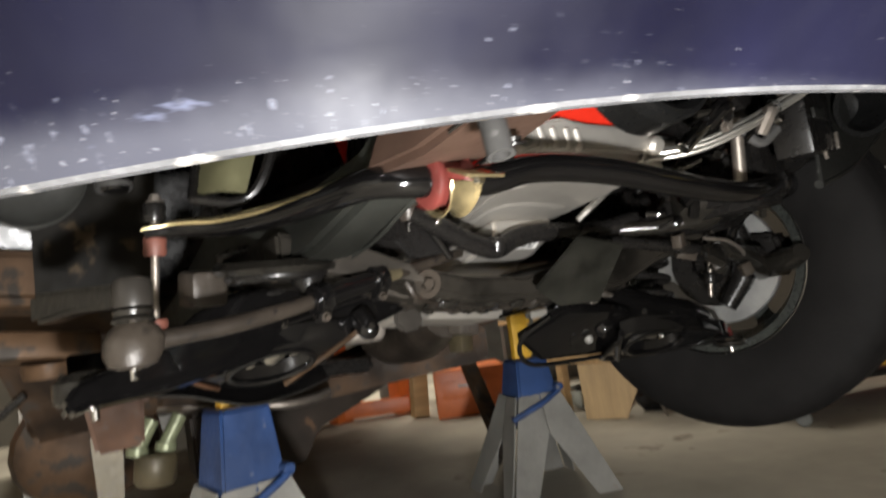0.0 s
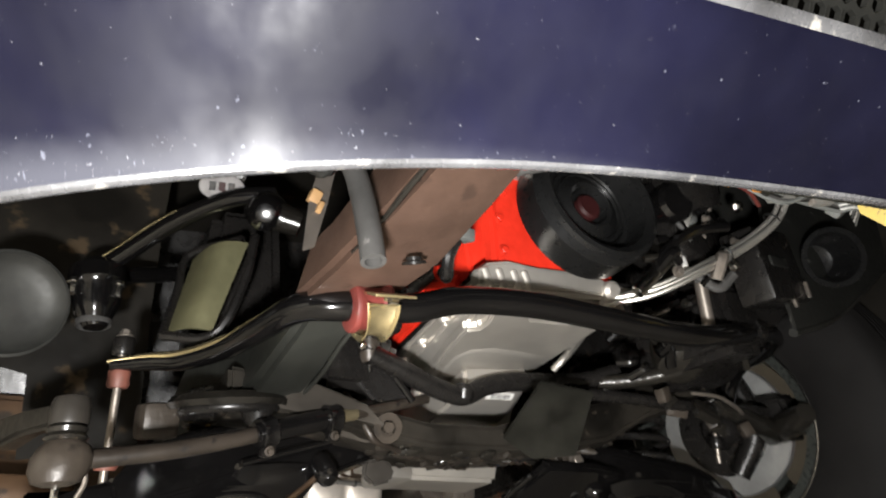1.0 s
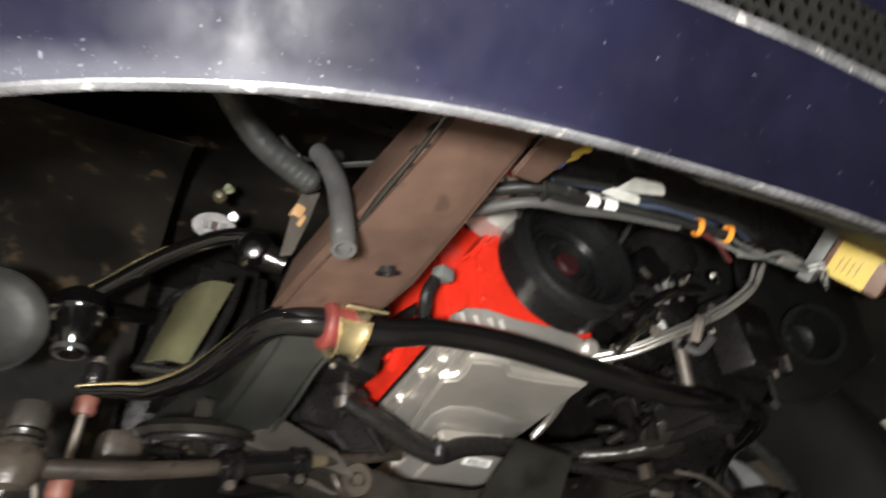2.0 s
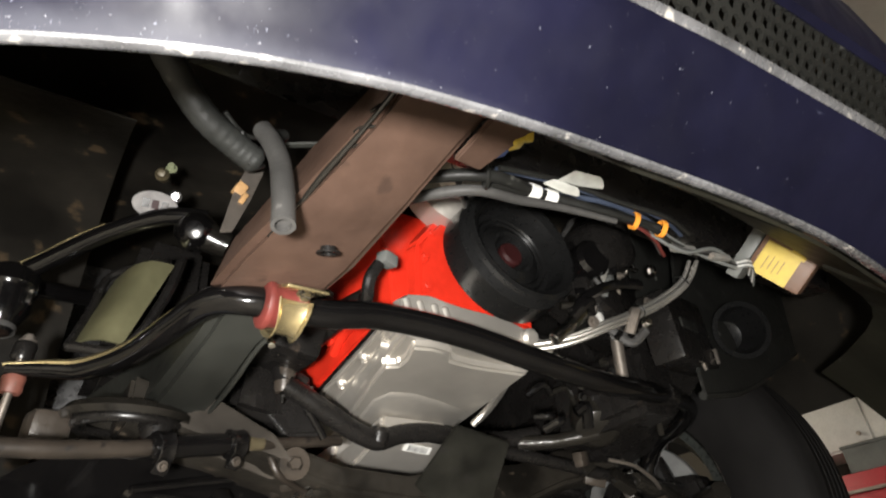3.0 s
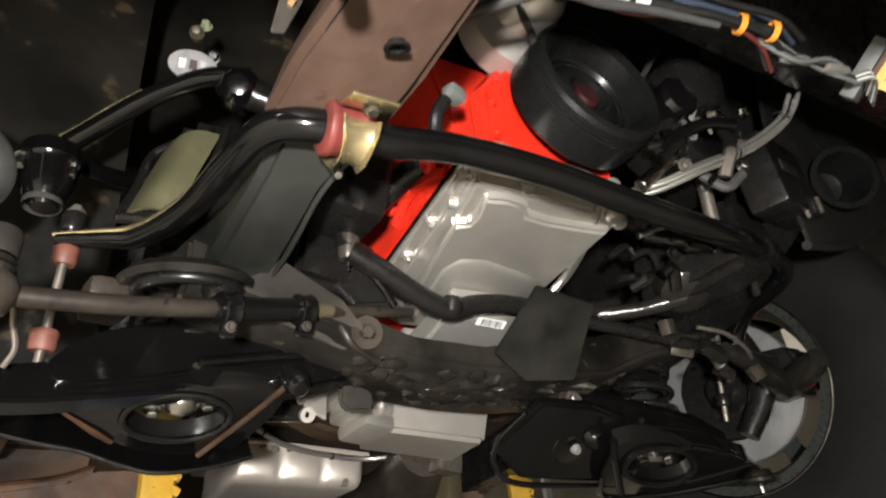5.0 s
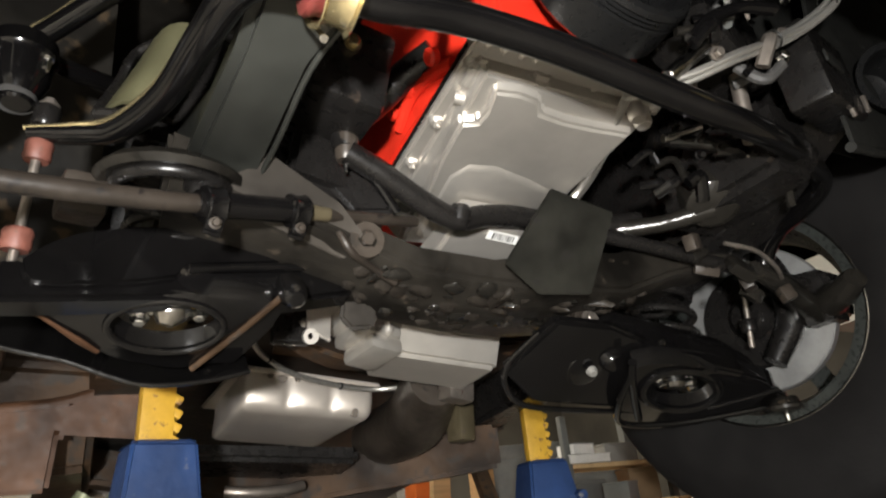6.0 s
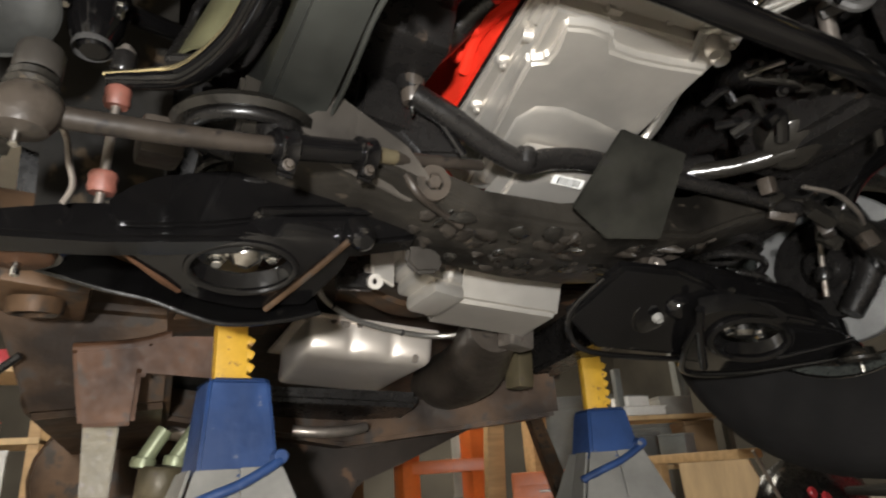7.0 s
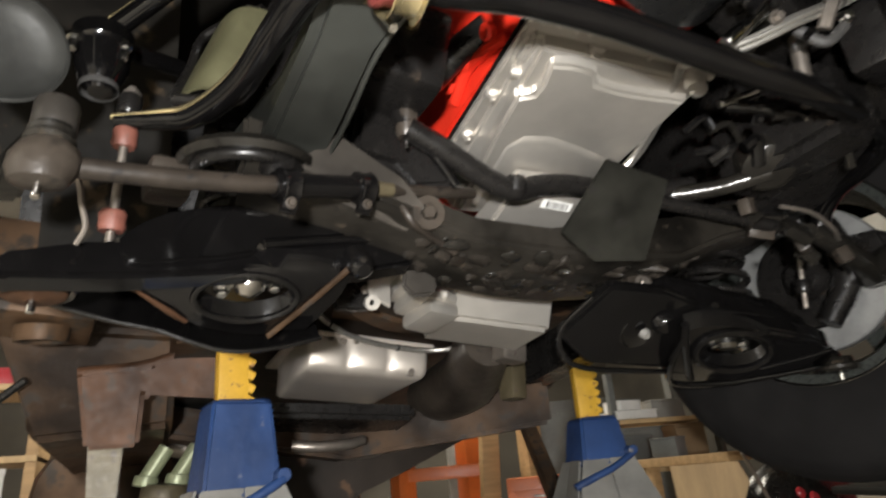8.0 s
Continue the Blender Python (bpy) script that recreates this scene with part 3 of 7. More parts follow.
part("spring_coil", tube([(-0.345 + COIL * math.cos(a), 0.158 + COIL * 0.97 * math.sin(a), 0.586 + 0.06 * COIL * math.sin(a)) for a in [math.pi * q / 12 for q in range(25)]], 0.0085, 12, 3), BLACK_SATIN, cross, "black spring coil end")
part("gusset", plate([(-0.255, 0.07, 0.61), (-0.15, 0.12, 0.585), (-0.09, 0.16, 0.545), (-0.13, 0.18, 0.535), (-0.24, 0.15, 0.56), (-0.30, 0.12, 0.585)], 0.006), GUSSET_GREY, cross, "grey-brown steel gusset plate")

# anti-roll bar with its saddle bracket and end link
BAR = [(-0.505, 0.200, 0.662), (-0.455, 0.188, 0.665), (-0.412, 0.155, 0.660), (-0.370, 0.066, 0.655), (-0.345, -0.046, 0.651), (-0.324, -0.122, 0.650), (-0.285, -0.152, 0.645), (-0.20, -0.155, 0.646), (-0.12, -0.152, 0.662),
       (0.0, -0.155, 0.660), (0.15, -0.160, 0.640), (0.28, -0.160, 0.628), (0.40, -0.135, 0.642), (0.52, -0.095, 0.662), (0.60, -0.070, 0.670), (0.645, -0.045, 0.664), (0.675, 0.01, 0.655), (0.695, 0.075, 0.648), (0.705, 0.12, 0.62), (0.705, 0.15, 0.57)]
sway = part("sway_bar", tube(BAR, [0.009, 0.0135, 0.0155, 0.0160, 0.0165, 0.0175] + [0.0178] * 12 + [0.018, 0.018], 20, 10), BLACK_GLOSS, car, "black steel anti-roll bar", 60)
# brassy strip modelled as the highlight along the bar's smooth edge
part("edge_glint", tube([(x - 0.56 * r, y - 0.62 * r, z + 0.46 * r) for (x, y, z), r in zip(BAR[0:6], (0.008, 0.0115, 0.0130, 0.0135, 0.014, 0.015))], [0.003, 0.0045, 0.0060, 0.0064, 0.0055, 0.001], 10, 8), GOLD, sway, "brassy glint along the edge")


def saddle(at):
    """Red split bushing under a waisted gold strap, its flat foot bolted up to the frame rail."""
    x, y, z = at
    part("sway_bar_bushing", lathe([(0.016, -0.026), (0.025, -0.026), (0.0290, -0.024), (0.0300, -0.020), (0.0285, -0.016), (0.0262, -0.012), (0.0262, 0.008), (0.0300, 0.013), (0.0315, 0.017), (0.030, 0.021), (0.016, 0.022)], (x - 0.004, y, z), (1, 0, 0.03), 32), RED_BUSH, sway, "red polyurethane bushing")
    turn = pose(x, y, z, 8, 0, 0)
    rings = []
    for k in range(25):
        a = math.pi * (0.02 + 0.96 * k / 24) + math.pi
        c, sn = math.cos(a), math.sin(a)
        flare = 1.0 + 0.35 * abs(c) ** 3
        rings.append([(u * flare, r * c, r * sn * 1.06) for u, r in ((-0.0150, 0.0362), (-0.0125, 0.0310), (-0.0060, 0.0288), (0.0060, 0.0288), (0.0125, 0.0310), (0.0150, 0.0362), (0.0138, 0.0372), (0.0112, 0.0326), (0.0050, 0.0304), (-0.0050, 0.0304), (-0.0112, 0.0326), (-0.0138, 0.0372))])
    part("saddle_strap", loft([[turn @ Vector(p) for p in r] for r in rings]), GOLD, sway, "gold zinc-plated saddle bracket")
    for yy in (-0.052, 0.050):
        part("saddle_foot", box(turn @ Vector((0, yy, 0.004)), (0.048, 0.036, 0.0035), (24, 0, 0), 0.001), GOLD, sway)
        part("saddle_bolt", hexbolt(turn @ Vector((0.003, yy, 0.0015)), turn.to_3x3() @ Vector((0, -0.1, -1)), 0.0068, 0.008), CHROME, sway, "bright bolt")


saddle((-0.248, -0.155, 0.644))
part("bracket_stud", rod((-0.256, -0.118, 0.628), (-0.254, -0.136, 0.602), 0.0042, 12), CHROME, sway, "bright stud under the bracket")
part("bar_clamp", lathe([(0.017, -0.013), (0.024, -0.013), (0.025, 0.0), (0.024, 0.013), (0.017, 0.013)], (0.505, -0.10, 0.660), (1, 0.2, 0), 24), BLACK_SATIN, sway)
part("clamp_tab", box((0.500, -0.08, 0.630), (0.030, 0.006, 0.014), (20, 0, 15), 0.002), GOLD, sway, "gold bracket tab")
for x0, zz in ((-0.489, 0.0), (0.742, -0.03)):
    link = part("end_link", rod((x0 - 0.011, 0.226, 0.49 + zz), (x0, 0.199, 0.715 + zz), 0.0055), STEEL, car, "steel end link bolt")
    for z, r in ((0.690, 0.015), (0.644, 0.0155), (0.534, 0.0165)):
        part("link_bushing", lathe([(0.005, -0.013), (r * 0.85, -0.013), (r, -0.008), (r * 0.93, 0.0), (r, 0.008), (r * 0.85, 0.013), (0.005, 0.013)], (x0 - 0.011 * (0.715 - z) / 0.225, 0.199 + 0.027 * (0.715 - z) / 0.225, z + zz), (0.05, -0.12, 1), 24), PINK_RUBBER if z < 0.67 and x0 < 0 else BLACK_SATIN, link, "faded red rubber bushing" if z < 0.67 and x0 < 0 else "")
    part("link_nut", hexbolt((x0, 0.2, 0.703 + zz), (0, 0, 1), 0.008, 0.009), STEEL, link)

# steering linkage
tie = part("tie_rod", tube([(-0.535, 0.046, 0.515), (-0.421, 0.067, 0.525), (-0.310, 0.096, 0.545), (-0.208, 0.122, 0.566), (-0.12, 0.147, 0.583), (-0.02, 0.172, 0.603)], [0.0110, 0.0112, 0.0108, 0.0100, 0.0088, 0.0085], 14, 6), TIE_STEEL, car, "dark worn steel tie rod")
part("adjuster_sleeve", tube([(-0.326, 0.0915, 0.542), (-0.265, 0.107, 0.5545), (-0.196, 0.125, 0.5685)], [0.0155, 0.0150, 0.0155], 18, 6), BLACK_GLOSS, tie, "black tie rod sleeve")
part("bare_thread", tube([(-0.196, 0.125, 0.5685), (-0.165, 0.134, 0.5745)], 0.0102, 14, 2), STRAP_TAN, tie, "tan rusted thread end")
for p in ((-0.309, 0.096, 0.5455), (-0.208, 0.122, 0.566)):
    c = part("sleeve_clamp", lathe([(0.0155, -0.011), (0.0205, -0.011), (0.0212, -0.009), (0.0195, -0.004), (0.0195, 0.004), (0.0212, 0.009), (0.0205, 0.011), (0.0155, 0.011)], p, (1, 0.25, 0.2), 24), BLACK_GLOSS, tie, "black sleeve clamp")
    q = Vector(p) + Vector((0.003, 0.002, -0.0265))
    part("clamp_ear", box(q + Vector((0, -0.004, 0.004)), (0.020, 0.006, 0.020), (15, 6, 14), 0.002), BLACK_GLOSS, c)
    part("clamp_ear", box(q + Vector((0, 0.008, 0.004)), (0.020, 0.006, 0.020), (15, 6, 14), 0.002), BLACK_GLOSS, c)
    part("clamp_bolt", hexbolt(q + Vector((0, -0.008, 0.001)), (0.1, -1, -0.3), 0.0045, 0.007), GRIME, c)
    part("clamp_nut", rod(q + Vector((0, 0.010, 0.0)), q + Vector((-0.002, 0.024, 0.003)), 0.0045, 10), STEEL, c)
end = part("tie_rod_end", loft([[(cx + rx * math.cos(k * math.pi / 10), 0.042 + 0.12 * (cz - 0.52) + ry * math.sin(k * math.pi / 10), cz) for k in range(20)] for cx, cz, rx, ry in ((-0.547, 0.488, 0.014, 0.013), (-0.547, 0.492, 0.024, 0.021), (-0.546, 0.504, 0.030, 0.025), (-0.544, 0.518, 0.031, 0.026), (-0.543, 0.530, 0.026, 0.023), (-0.543, 0.536, 0.019, 0.019))]), GRIME, tie, "rusty tie rod end")
part("boot", lathe([(0.019, 0), (0.023, 0.004), (0.0195, 0.009), (0.0215, 0.014), (0.017, 0.019), (0, 0.019)], (-0.543, 0.044, 0.535), (0.02, 0.08, 1), 24), BLACK_OILY, end, "cracked rubber boot")
part("steering_arm_boss", lathe([(0.0195, 0), (0.0205, 0.003), (0.0205, 0.026), (0.0185, 0.031), (0.012, 0.033), (0, 0.033)], (-0.542, 0.046, 0.553), (0.02, 0.08, 1), 24), GUSSET_GREY, tie, "dull grey steering arm boss")
part("steering_arm", loft([[(-0.556, 0.060, 0.556), (-0.530, 0.060, 0.556), (-0.530, 0.060, 0.582), (-0.556, 0.060, 0.582)], [(-0.600, 0.150, 0.560), (-0.570, 0.150, 0.560), (-0.570, 0.150, 0.590), (-0.600, 0.150, 0.590)], [(-0.640, 0.240, 0.555), (-0.600, 0.240, 0.555), (-0.600, 0.240, 0.595), (-0.640, 0.240, 0.595)]], bevel=0.006), BLACK_OILY, tie, "dark steering arm")
part("grease_nipple", rod((-0.547, 0.037, 0.476), (-0.547, 0.039, 0.490), 0.0042), CHROME, end)
centre_link = part("centre_link", tube([(-0.141, 0.118, 0.664), (-0.09, 0.122, 0.642), (-0.03, 0.134, 0.617), (0.020, 0.143, 0.603), (0.045, 0.145, 0.603), (0.085, 0.150, 0.618), (0.14, 0.150, 0.626), (0.20, 0.150, 0.626), (0.30, 0.14, 0.626), (0.38, 0.125, 0.64)], 0.0170, 14, 6), BLACK_SATIN, car, "grimy black steering centre link")
part("link_joint", lathe([(0, -0.014), (0.013, -0.014), (0.018, -0.008), (0.018, 0.008), (0.012, 0.016), (0, 0.016)], (0.036, 0.140, 0.606), (0.1, -0.3, 1), 24), BLACK_SATIN, centre_link)
idler = part("idler_arm", tube([(-0.142, 0.122, 0.668), (-0.139, 0.122, 0.700), (-0.094, 0.115, 0.756), (-0.064, 0.08, 0.785), (-0.035, 0.04, 0.799)], [0.017, 0.018, 0.021, 0.022, 0.024], 16, 6), BLACK_SATIN, car, "greasy black idler arm")
part("idler_cup", lathe([(0.0, 0.0), (0.012, 0.0), (0.015, 0.006), (0.017, 0.03), (0.017, 0.052), (0.012, 0.058), (0, 0.058)], (-0.141, 0.123, 0.652), (0, -0.1, 1), 24), GRIME, idler)
part("idler_stud", lathe([(0, 0), (0.0028, 0.002), (0.004, 0.02), (0, 0.02)], (-0.141, 0.125, 0.634), (0, 0, 1), 12), CHROME, idler, "bright stud tip")
part("brake_pipe", tube([(-0.207, 0.198, 0.705), (-0.196, 0.190, 0.680), (-0.180, 0.180, 0.645), (-0.160, 0.164, 0.600), (-0.142, 0.150, 0.555), (-0.128, 0.152, 0.535), (-0.100, 0.170, 0.528), (-0.050, 0.190, 0.512)], 0.0052, 10, 6), TIE_STEEL, car, "bent bare steel brake pipe")
# far tie rod coloured black for the shadow it lies in
part("tie_rod", tube([(0.26, 0.12, 0.60), (0.40, 0.11, 0.585), (0.55, 0.10, 0.565), (0.76, 0.10, 0.55)], 0.012, 12, 5), BLACK_SATIN, car, "far tie rod, its shadow put in as black")
part("steering_box", loft([[(0.42, -0.12, 0.62), (0.52, -0.12, 0.62), (0.52, -0.12, 0.74), (0.42, -0.12, 0.74)], [(0.41, 0.10, 0.61), (0.53, 0.10, 0.61), (0.53, 0.10, 0.75), (0.41, 0.10, 0.75)]], bevel=0.015), BLACK_SATIN, car, "black steering gear box")

for at, r in (((-0.105, 0.160, 0.556), 0.024), ((0.470, 0.300, 0.585), 0.030)):
    eye = part("bushing_ring", lathe([(r * 0.55, -0.012), (r, -0.012), (r * 1.06, -0.006), (r * 1.06, 0.014), (r * 0.5, 0.014)], at, (0, 1, 0.25), 28), GRIME, cross, "rusty pivot ring")
    part("pivot_bolt", hexbolt(Vector(at) + Vector((0, -0.004, 0)), (0, -1, -0.25), r * 0.42, 0.012), GRIME if r < 0.027 else STEEL, eye)
rng = random.Random(5)
for k in range(90):
    x = rng.uniform(-0.10, 0.46)
    z = float(np.interp(x, (-0.12, -0.02, 0.10, 0.22, 0.34, 0.45), (0.536, 0.512, 0.500, 0.498, 0.505, 0.545)))
    y = 0.165 + 0.165 * rng.random()
    lump = bmesh.new()
    bmesh.ops.create_icosphere(lump, subdivisions=2, radius=1.0)
    a, b, c = rng.uniform(0.006, 0.030), rng.uniform(0.006, 0.018), rng.uniform(0.004, 0.009)
    for v in lump.verts:
        v.co *= 1 + 0.35 * noise.noise(v.co * 1.7 + Vector((k, 0, 0)))
        v.co = Vector((v.co.x * a, v.co.y * b, v.co.z * c))
    bmesh.ops.transform(lump, matrix=pose(x, y, z + 0.002, rng.uniform(-20, 20), rng.uniform(-20, 20), rng.uniform(0, 180)), verts=lump.verts)
    part("grease_clod", lump, CAKED_GREASE if k % 3 else BLACK_OILY, cross)

brace = part("cross_brace", loft([[(-0.226, 0.158, 0.716), (-0.150, 0.150, 0.732), (-0.146, 0.176, 0.742), (-0.220, 0.184, 0.728)], [(-0.180, 0.152, 0.652), (-0.105, 0.148, 0.664), (-0.100, 0.178, 0.672), (-0.174, 0.182, 0.662)], [(-0.122, 0.154, 0.594), (-0.056, 0.150, 0.602), (-0.050, 0.182, 0.606), (-0.116, 0.186, 0.598)]], bevel=0.006), BLACK_SATIN, cross, "wide black brace across the mount")
part("brace_edge", tube([(-0.197, 0.148, 0.76), (-0.172, 0.146, 0.746), (-0.149, 0.144, 0.726)], 0.0042, 8, 5), GUSSET_GREY, brace, "bare grey edge")
part("thin_link", tube([(-0.116, 0.125, 0.65), (-0.092, 0.13, 0.627), (-0.065, 0.135, 0.592)], 0.0065, 10, 5), BLACK_GLOSS, cross, "thin black link")
part("sump_bracket", box((-0.102, 0.55, 0.556), (0.069, 0.03, 0.064), (0, 0, 0), 0.006), BLACK_SATIN, car, "black bracket beside the sump")
part("bracket_bolt", hexbolt((-0.081, 0.53, 0.56), (0, -1, -0.2), 0.006, 0.007), STEEL, car)

# seams and a stop on the dark frame section
frame_back = [o for o in rail.children if o.name.startswith("rail_rear")][0]
part("frame_seam", tube([(-0.210, -0.125, 0.671), (-0.240, -0.05, 0.641), (-0.252, 0.055, 0.606), (-0.272, 0.30, 0.575)], 0.0035, 8, 5), DARK_PAINT, frame_back)
part("bump_cone", lathe([(0, -0.03), (0.012, -0.028), (0.020, -0.012), (0.024, 0.0), (0.026, 0.012), (0, 0.012)], (-0.315, 0.12, 0.578), (0.05, 0.3, 1), 24), BLACK_SATIN, frame_back)

# ---- engine and gearbox ----
EX = 0.11
block = part("engine_block", loft([
    [(EX - 0.135, -0.03, 0.742), (EX + 0.135, -0.03, 0.742), (EX + 0.14, -0.03, 0.82), (EX + 0.18, -0.03, 0.95), (EX - 0.18, -0.03, 0.95), (EX - 0.14, -0.03, 0.82)],
    [(EX - 0.145, 0.05, 0.738), (EX + 0.145, 0.05, 0.738), (EX + 0.15, 0.05, 0.82), (EX + 0.20, 0.05, 0.98), (EX - 0.20, 0.05, 0.98), (EX - 0.15, 0.05, 0.82)],
    [(EX - 0.145, 0.50, 0.70), (EX + 0.145, 0.50, 0.70), (EX + 0.15, 0.50, 0.78), (EX + 0.20, 0.50, 0.92), (EX - 0.20, 0.50, 0.92), (EX - 0.15, 0.50, 0.78)]], bevel=0.006), RED_PAINT, car, "bright red painted engine block")
part("timing_cover", loft([
    [(EX - 0.125, -0.045, 0.744), (EX + 0.125, -0.045, 0.744), (EX + 0.125, -0.045, 0.86), (EX + 0.06, -0.045, 0.95), (EX - 0.06, -0.045, 0.95), (EX - 0.125, -0.045, 0.86)],
    [(EX - 0.118, -0.072, 0.746), (EX + 0.118, -0.072, 0.746), (EX + 0.115, -0.08, 0.86), (EX + 0.05, -0.08, 0.94), (EX - 0.05, -0.08, 0.94), (EX - 0.115, -0.08, 0.86)]], bevel=0.008), RED_PAINT, block, "red timing cover")
for k, (x, z) in enumerate(((-0.105, 0.775), (-0.105, 0.83), (-0.09, 0.88), (0.105, 0.775), (0.105, 0.83))):
    part("cover_bolt", hexbolt((EX + x, -0.079, z), (0, -1, 0), 0.006, 0.006), RED_PAINT, block)
part("block_rib", tube([(EX - 0.142, 0.0, 0.752), (EX - 0.15, 0.04, 0.765), (EX - 0.155, 0.10, 0.77), (EX - 0.15, 0.16, 0.752)], 0.010, 10, 4), RED_PAINT, block)
for y in (0.02, 0.09, 0.15):
    part("block_boss", lathe([(0.013, 0), (0.013, 0.01), (0.008, 0.013), (0, 0.010)], (EX - 0.158, y, 0.775), (-0.9, 0, -0.4), 16), RED_PAINT, block)
part("engine_mount", box((-0.158, 0.11, 0.750), (0.10, 0.17, 0.12), (6, 10, 0), 0.012), BLACK_SATIN, block, "black engine mount bracket")
part("mount_foot", loft([[(-0.22, 0.13, 0.62), (-0.10, 0.16, 0.615), (-0.07, 0.16, 0.70), (-0.20, 0.13, 0.74)], [(-0.20, 0.33, 0.60), (-0.02, 0.33, 0.60), (0.0, 0.33, 0.68), (-0.18, 0.33, 0.72)]], bevel=0.012), BLACK_SATIN, block, "black engine mount foot")
part("mount_bolt", hexbolt((-0.165, 0.020, 0.760), (-0.1, -1, -0.3), 0.008, 0.009), GOLD, block, "brassy mount bolt")
part("engine_sensor", box((-0.098, -0.135, 0.764), (0.026, 0.020, 0.018), (10, 0, 20), 0.003), GREY_BOX, block, "grey crank sensor plug")
part("sensor_lead", tube([(-0.108, -0.13, 0.758), (-0.118, -0.12, 0.735), (-0.112, -0.10, 0.715), (-0.105, -0.08, 0.73)], 0.009, 10, 5), BLACK_SATIN, block)

# oil pan: shallow front, deep rear sump behind the cross member
pan = part("oil_pan", loft([
    [(-0.042, -0.066, 0.742), (0.285, -0.066, 0.742), (0.275, 0.34, 0.700), (-0.030, 0.34, 0.700)],
    [(-0.042, -0.068, 0.727), (0.285, -0.068, 0.727), (0.275, 0.34, 0.686), (-0.030, 0.34, 0.686)],
    [(-0.022, -0.056, 0.726), (0.264, -0.056, 0.726), (0.256, 0.34, 0.684), (0.004, 0.34, 0.684)],
    [(-0.020, -0.050, 0.702), (0.256, -0.050, 0.702), (0.248, 0.34, 0.655), (0.028, 0.34, 0.655)]], bevel=0.005), ALUMINIUM, car, "cast aluminium engine oil pan")
STEP = [(-0.016, 0.026), (0.006, 0.016), (0.008, -0.004), (-0.003, -0.044), (0.034, -0.050), (0.069, -0.046), (0.084, -0.026), (0.130, -0.022), (0.180, -0.024), (0.246, -0.030), (0.244, 0.33), (0.026, 0.33), (0.006, 0.18), (-0.008, 0.10)]
part("pan_step", loft([[(x, y, 0.710 - 0.12 * (y + 0.04)) for x, y in STEP], [(x * 0.99 + 0.001, y * 0.985 + 0.003, 0.697 - 0.12 * (y + 0.04)) for x, y in STEP], [(x * 0.965 + 0.004, y * 0.95 + 0.008, 0.689 - 0.12 * (y + 0.04)) for x, y in STEP]], bevel=0.0045), ALUMINIUM, pan)
HUMP = [(0.018, 0.130), (0.034, 0.098), (0.080, 0.090), (0.150, 0.104), (0.225, 0.125), (0.222, 0.30), (0.040, 0.30)]
part("pan_hump", loft([[(0.12 + (x - 0.12) * k, 0.22 + (y - 0.22) * k, z - 0.13 * y) for x, y in HUMP] for k, z in ((1.0, 0.692), (0.95, 0.684), (0.86, 0.679))], bevel=0.003), ALUMINIUM, pan)
part("pan_pickup_boss", tube([(-0.026, 0.018, 0.713), (-0.008, 0.013, 0.710), (0.010, 0.008, 0.709)], 0.009, 24, 4), ALUMINIUM, pan)
WALL = [(-0.052, 0.712), (-0.053, 0.738), (-0.034, 0.752), (0.004, 0.759), (0.055, 0.752), (0.155, 0.751), (0.222, 0.732), (0.228, 0.712)]
part("pan_front_wall", loft([[(x, -0.064, z) for x, z in WALL], [(x, -0.080, z) for x, z in WALL], [(0.09 + (x - 0.09) * 0.975, -0.088, 0.72 + (z - 0.72) * 0.86) for x, z in WALL]], bevel=0.003), ALUMINIUM, pan)
for x in (-0.040, -0.016, 0.010, 0.030):
    part("pan_rib", rod((x, -0.084, 0.742), (x + 0.008, -0.084, 0.708), 0.0075, 14, 0.4), ALUMINIUM, pan)
part("pan_lug", lathe([(0.016, 0), (0.016, 0.008), (0.011, 0.014), (0.0, 0.014)], (0.196, -0.086, 0.722), (0, -1, -0.4), 20), ALUMINIUM, pan)
part("pan_corner_block", loft([[(-0.034, -0.058, 0.728), (-0.006, -0.058, 0.728), (-0.010, 0.006, 0.722), (-0.032, 0.006, 0.722)], [(-0.031, -0.052, 0.712), (-0.010, -0.052, 0.712), (-0.013, -0.002, 0.708), (-0.029, -0.002, 0.708)]], bevel=0.006), ALUMINIUM, pan)
part("pan_front_block", loft([[(0.040, -0.064, 0.728), (0.088, -0.064, 0.728), (0.082, -0.034, 0.722), (0.046, -0.040, 0.722)], [(0.046, -0.060, 0.704), (0.080, -0.060, 0.704), (0.076, -0.042, 0.700), (0.052, -0.046, 0.700)]], bevel=0.008), ALUMINIUM, pan)
for x, y in ((-0.028, -0.036), (-0.024, 0.075), (-0.019, 0.170), (-0.016, 0.26), (0.066, -0.060), (0.15, -0.060), (0.270, -0.050), (0.266, 0.10), (0.262, 0.20)):
    z = 0.727 - 0.105 * (y + 0.05)
    boss = part("pan_boss", lathe([(0.0125, 0.006), (0.0115, -0.003), (0.0100, -0.006), (0.0, -0.006)], (x, y, z), (0, 0, 1), 20), ALUMINIUM, pan)
    part("pan_bolt", hexbolt((x, y, z - 0.006), (0, 0.1, -1), 0.0052, 0.006), ALUMINIUM, boss, "dull pan bolt")
for x, y in ((0.245, -0.045), (0.225, -0.055)):
    part("front_lug", lathe([(0.012, 0.02), (0.013, -0.012), (0.010, -0.018), (0.0, -0.018)], (x, y, 0.706), (0, 0.1, 1), 18), ALUMINIUM, pan)
part("pan_gasket", plate([(-0.044, -0.069, 0.7415), (0.287, -0.069, 0.7415), (0.277, 0.34, 0.699), (-0.032, 0.34, 0.699)], 0.003, 0), BLACK_SATIN, pan)
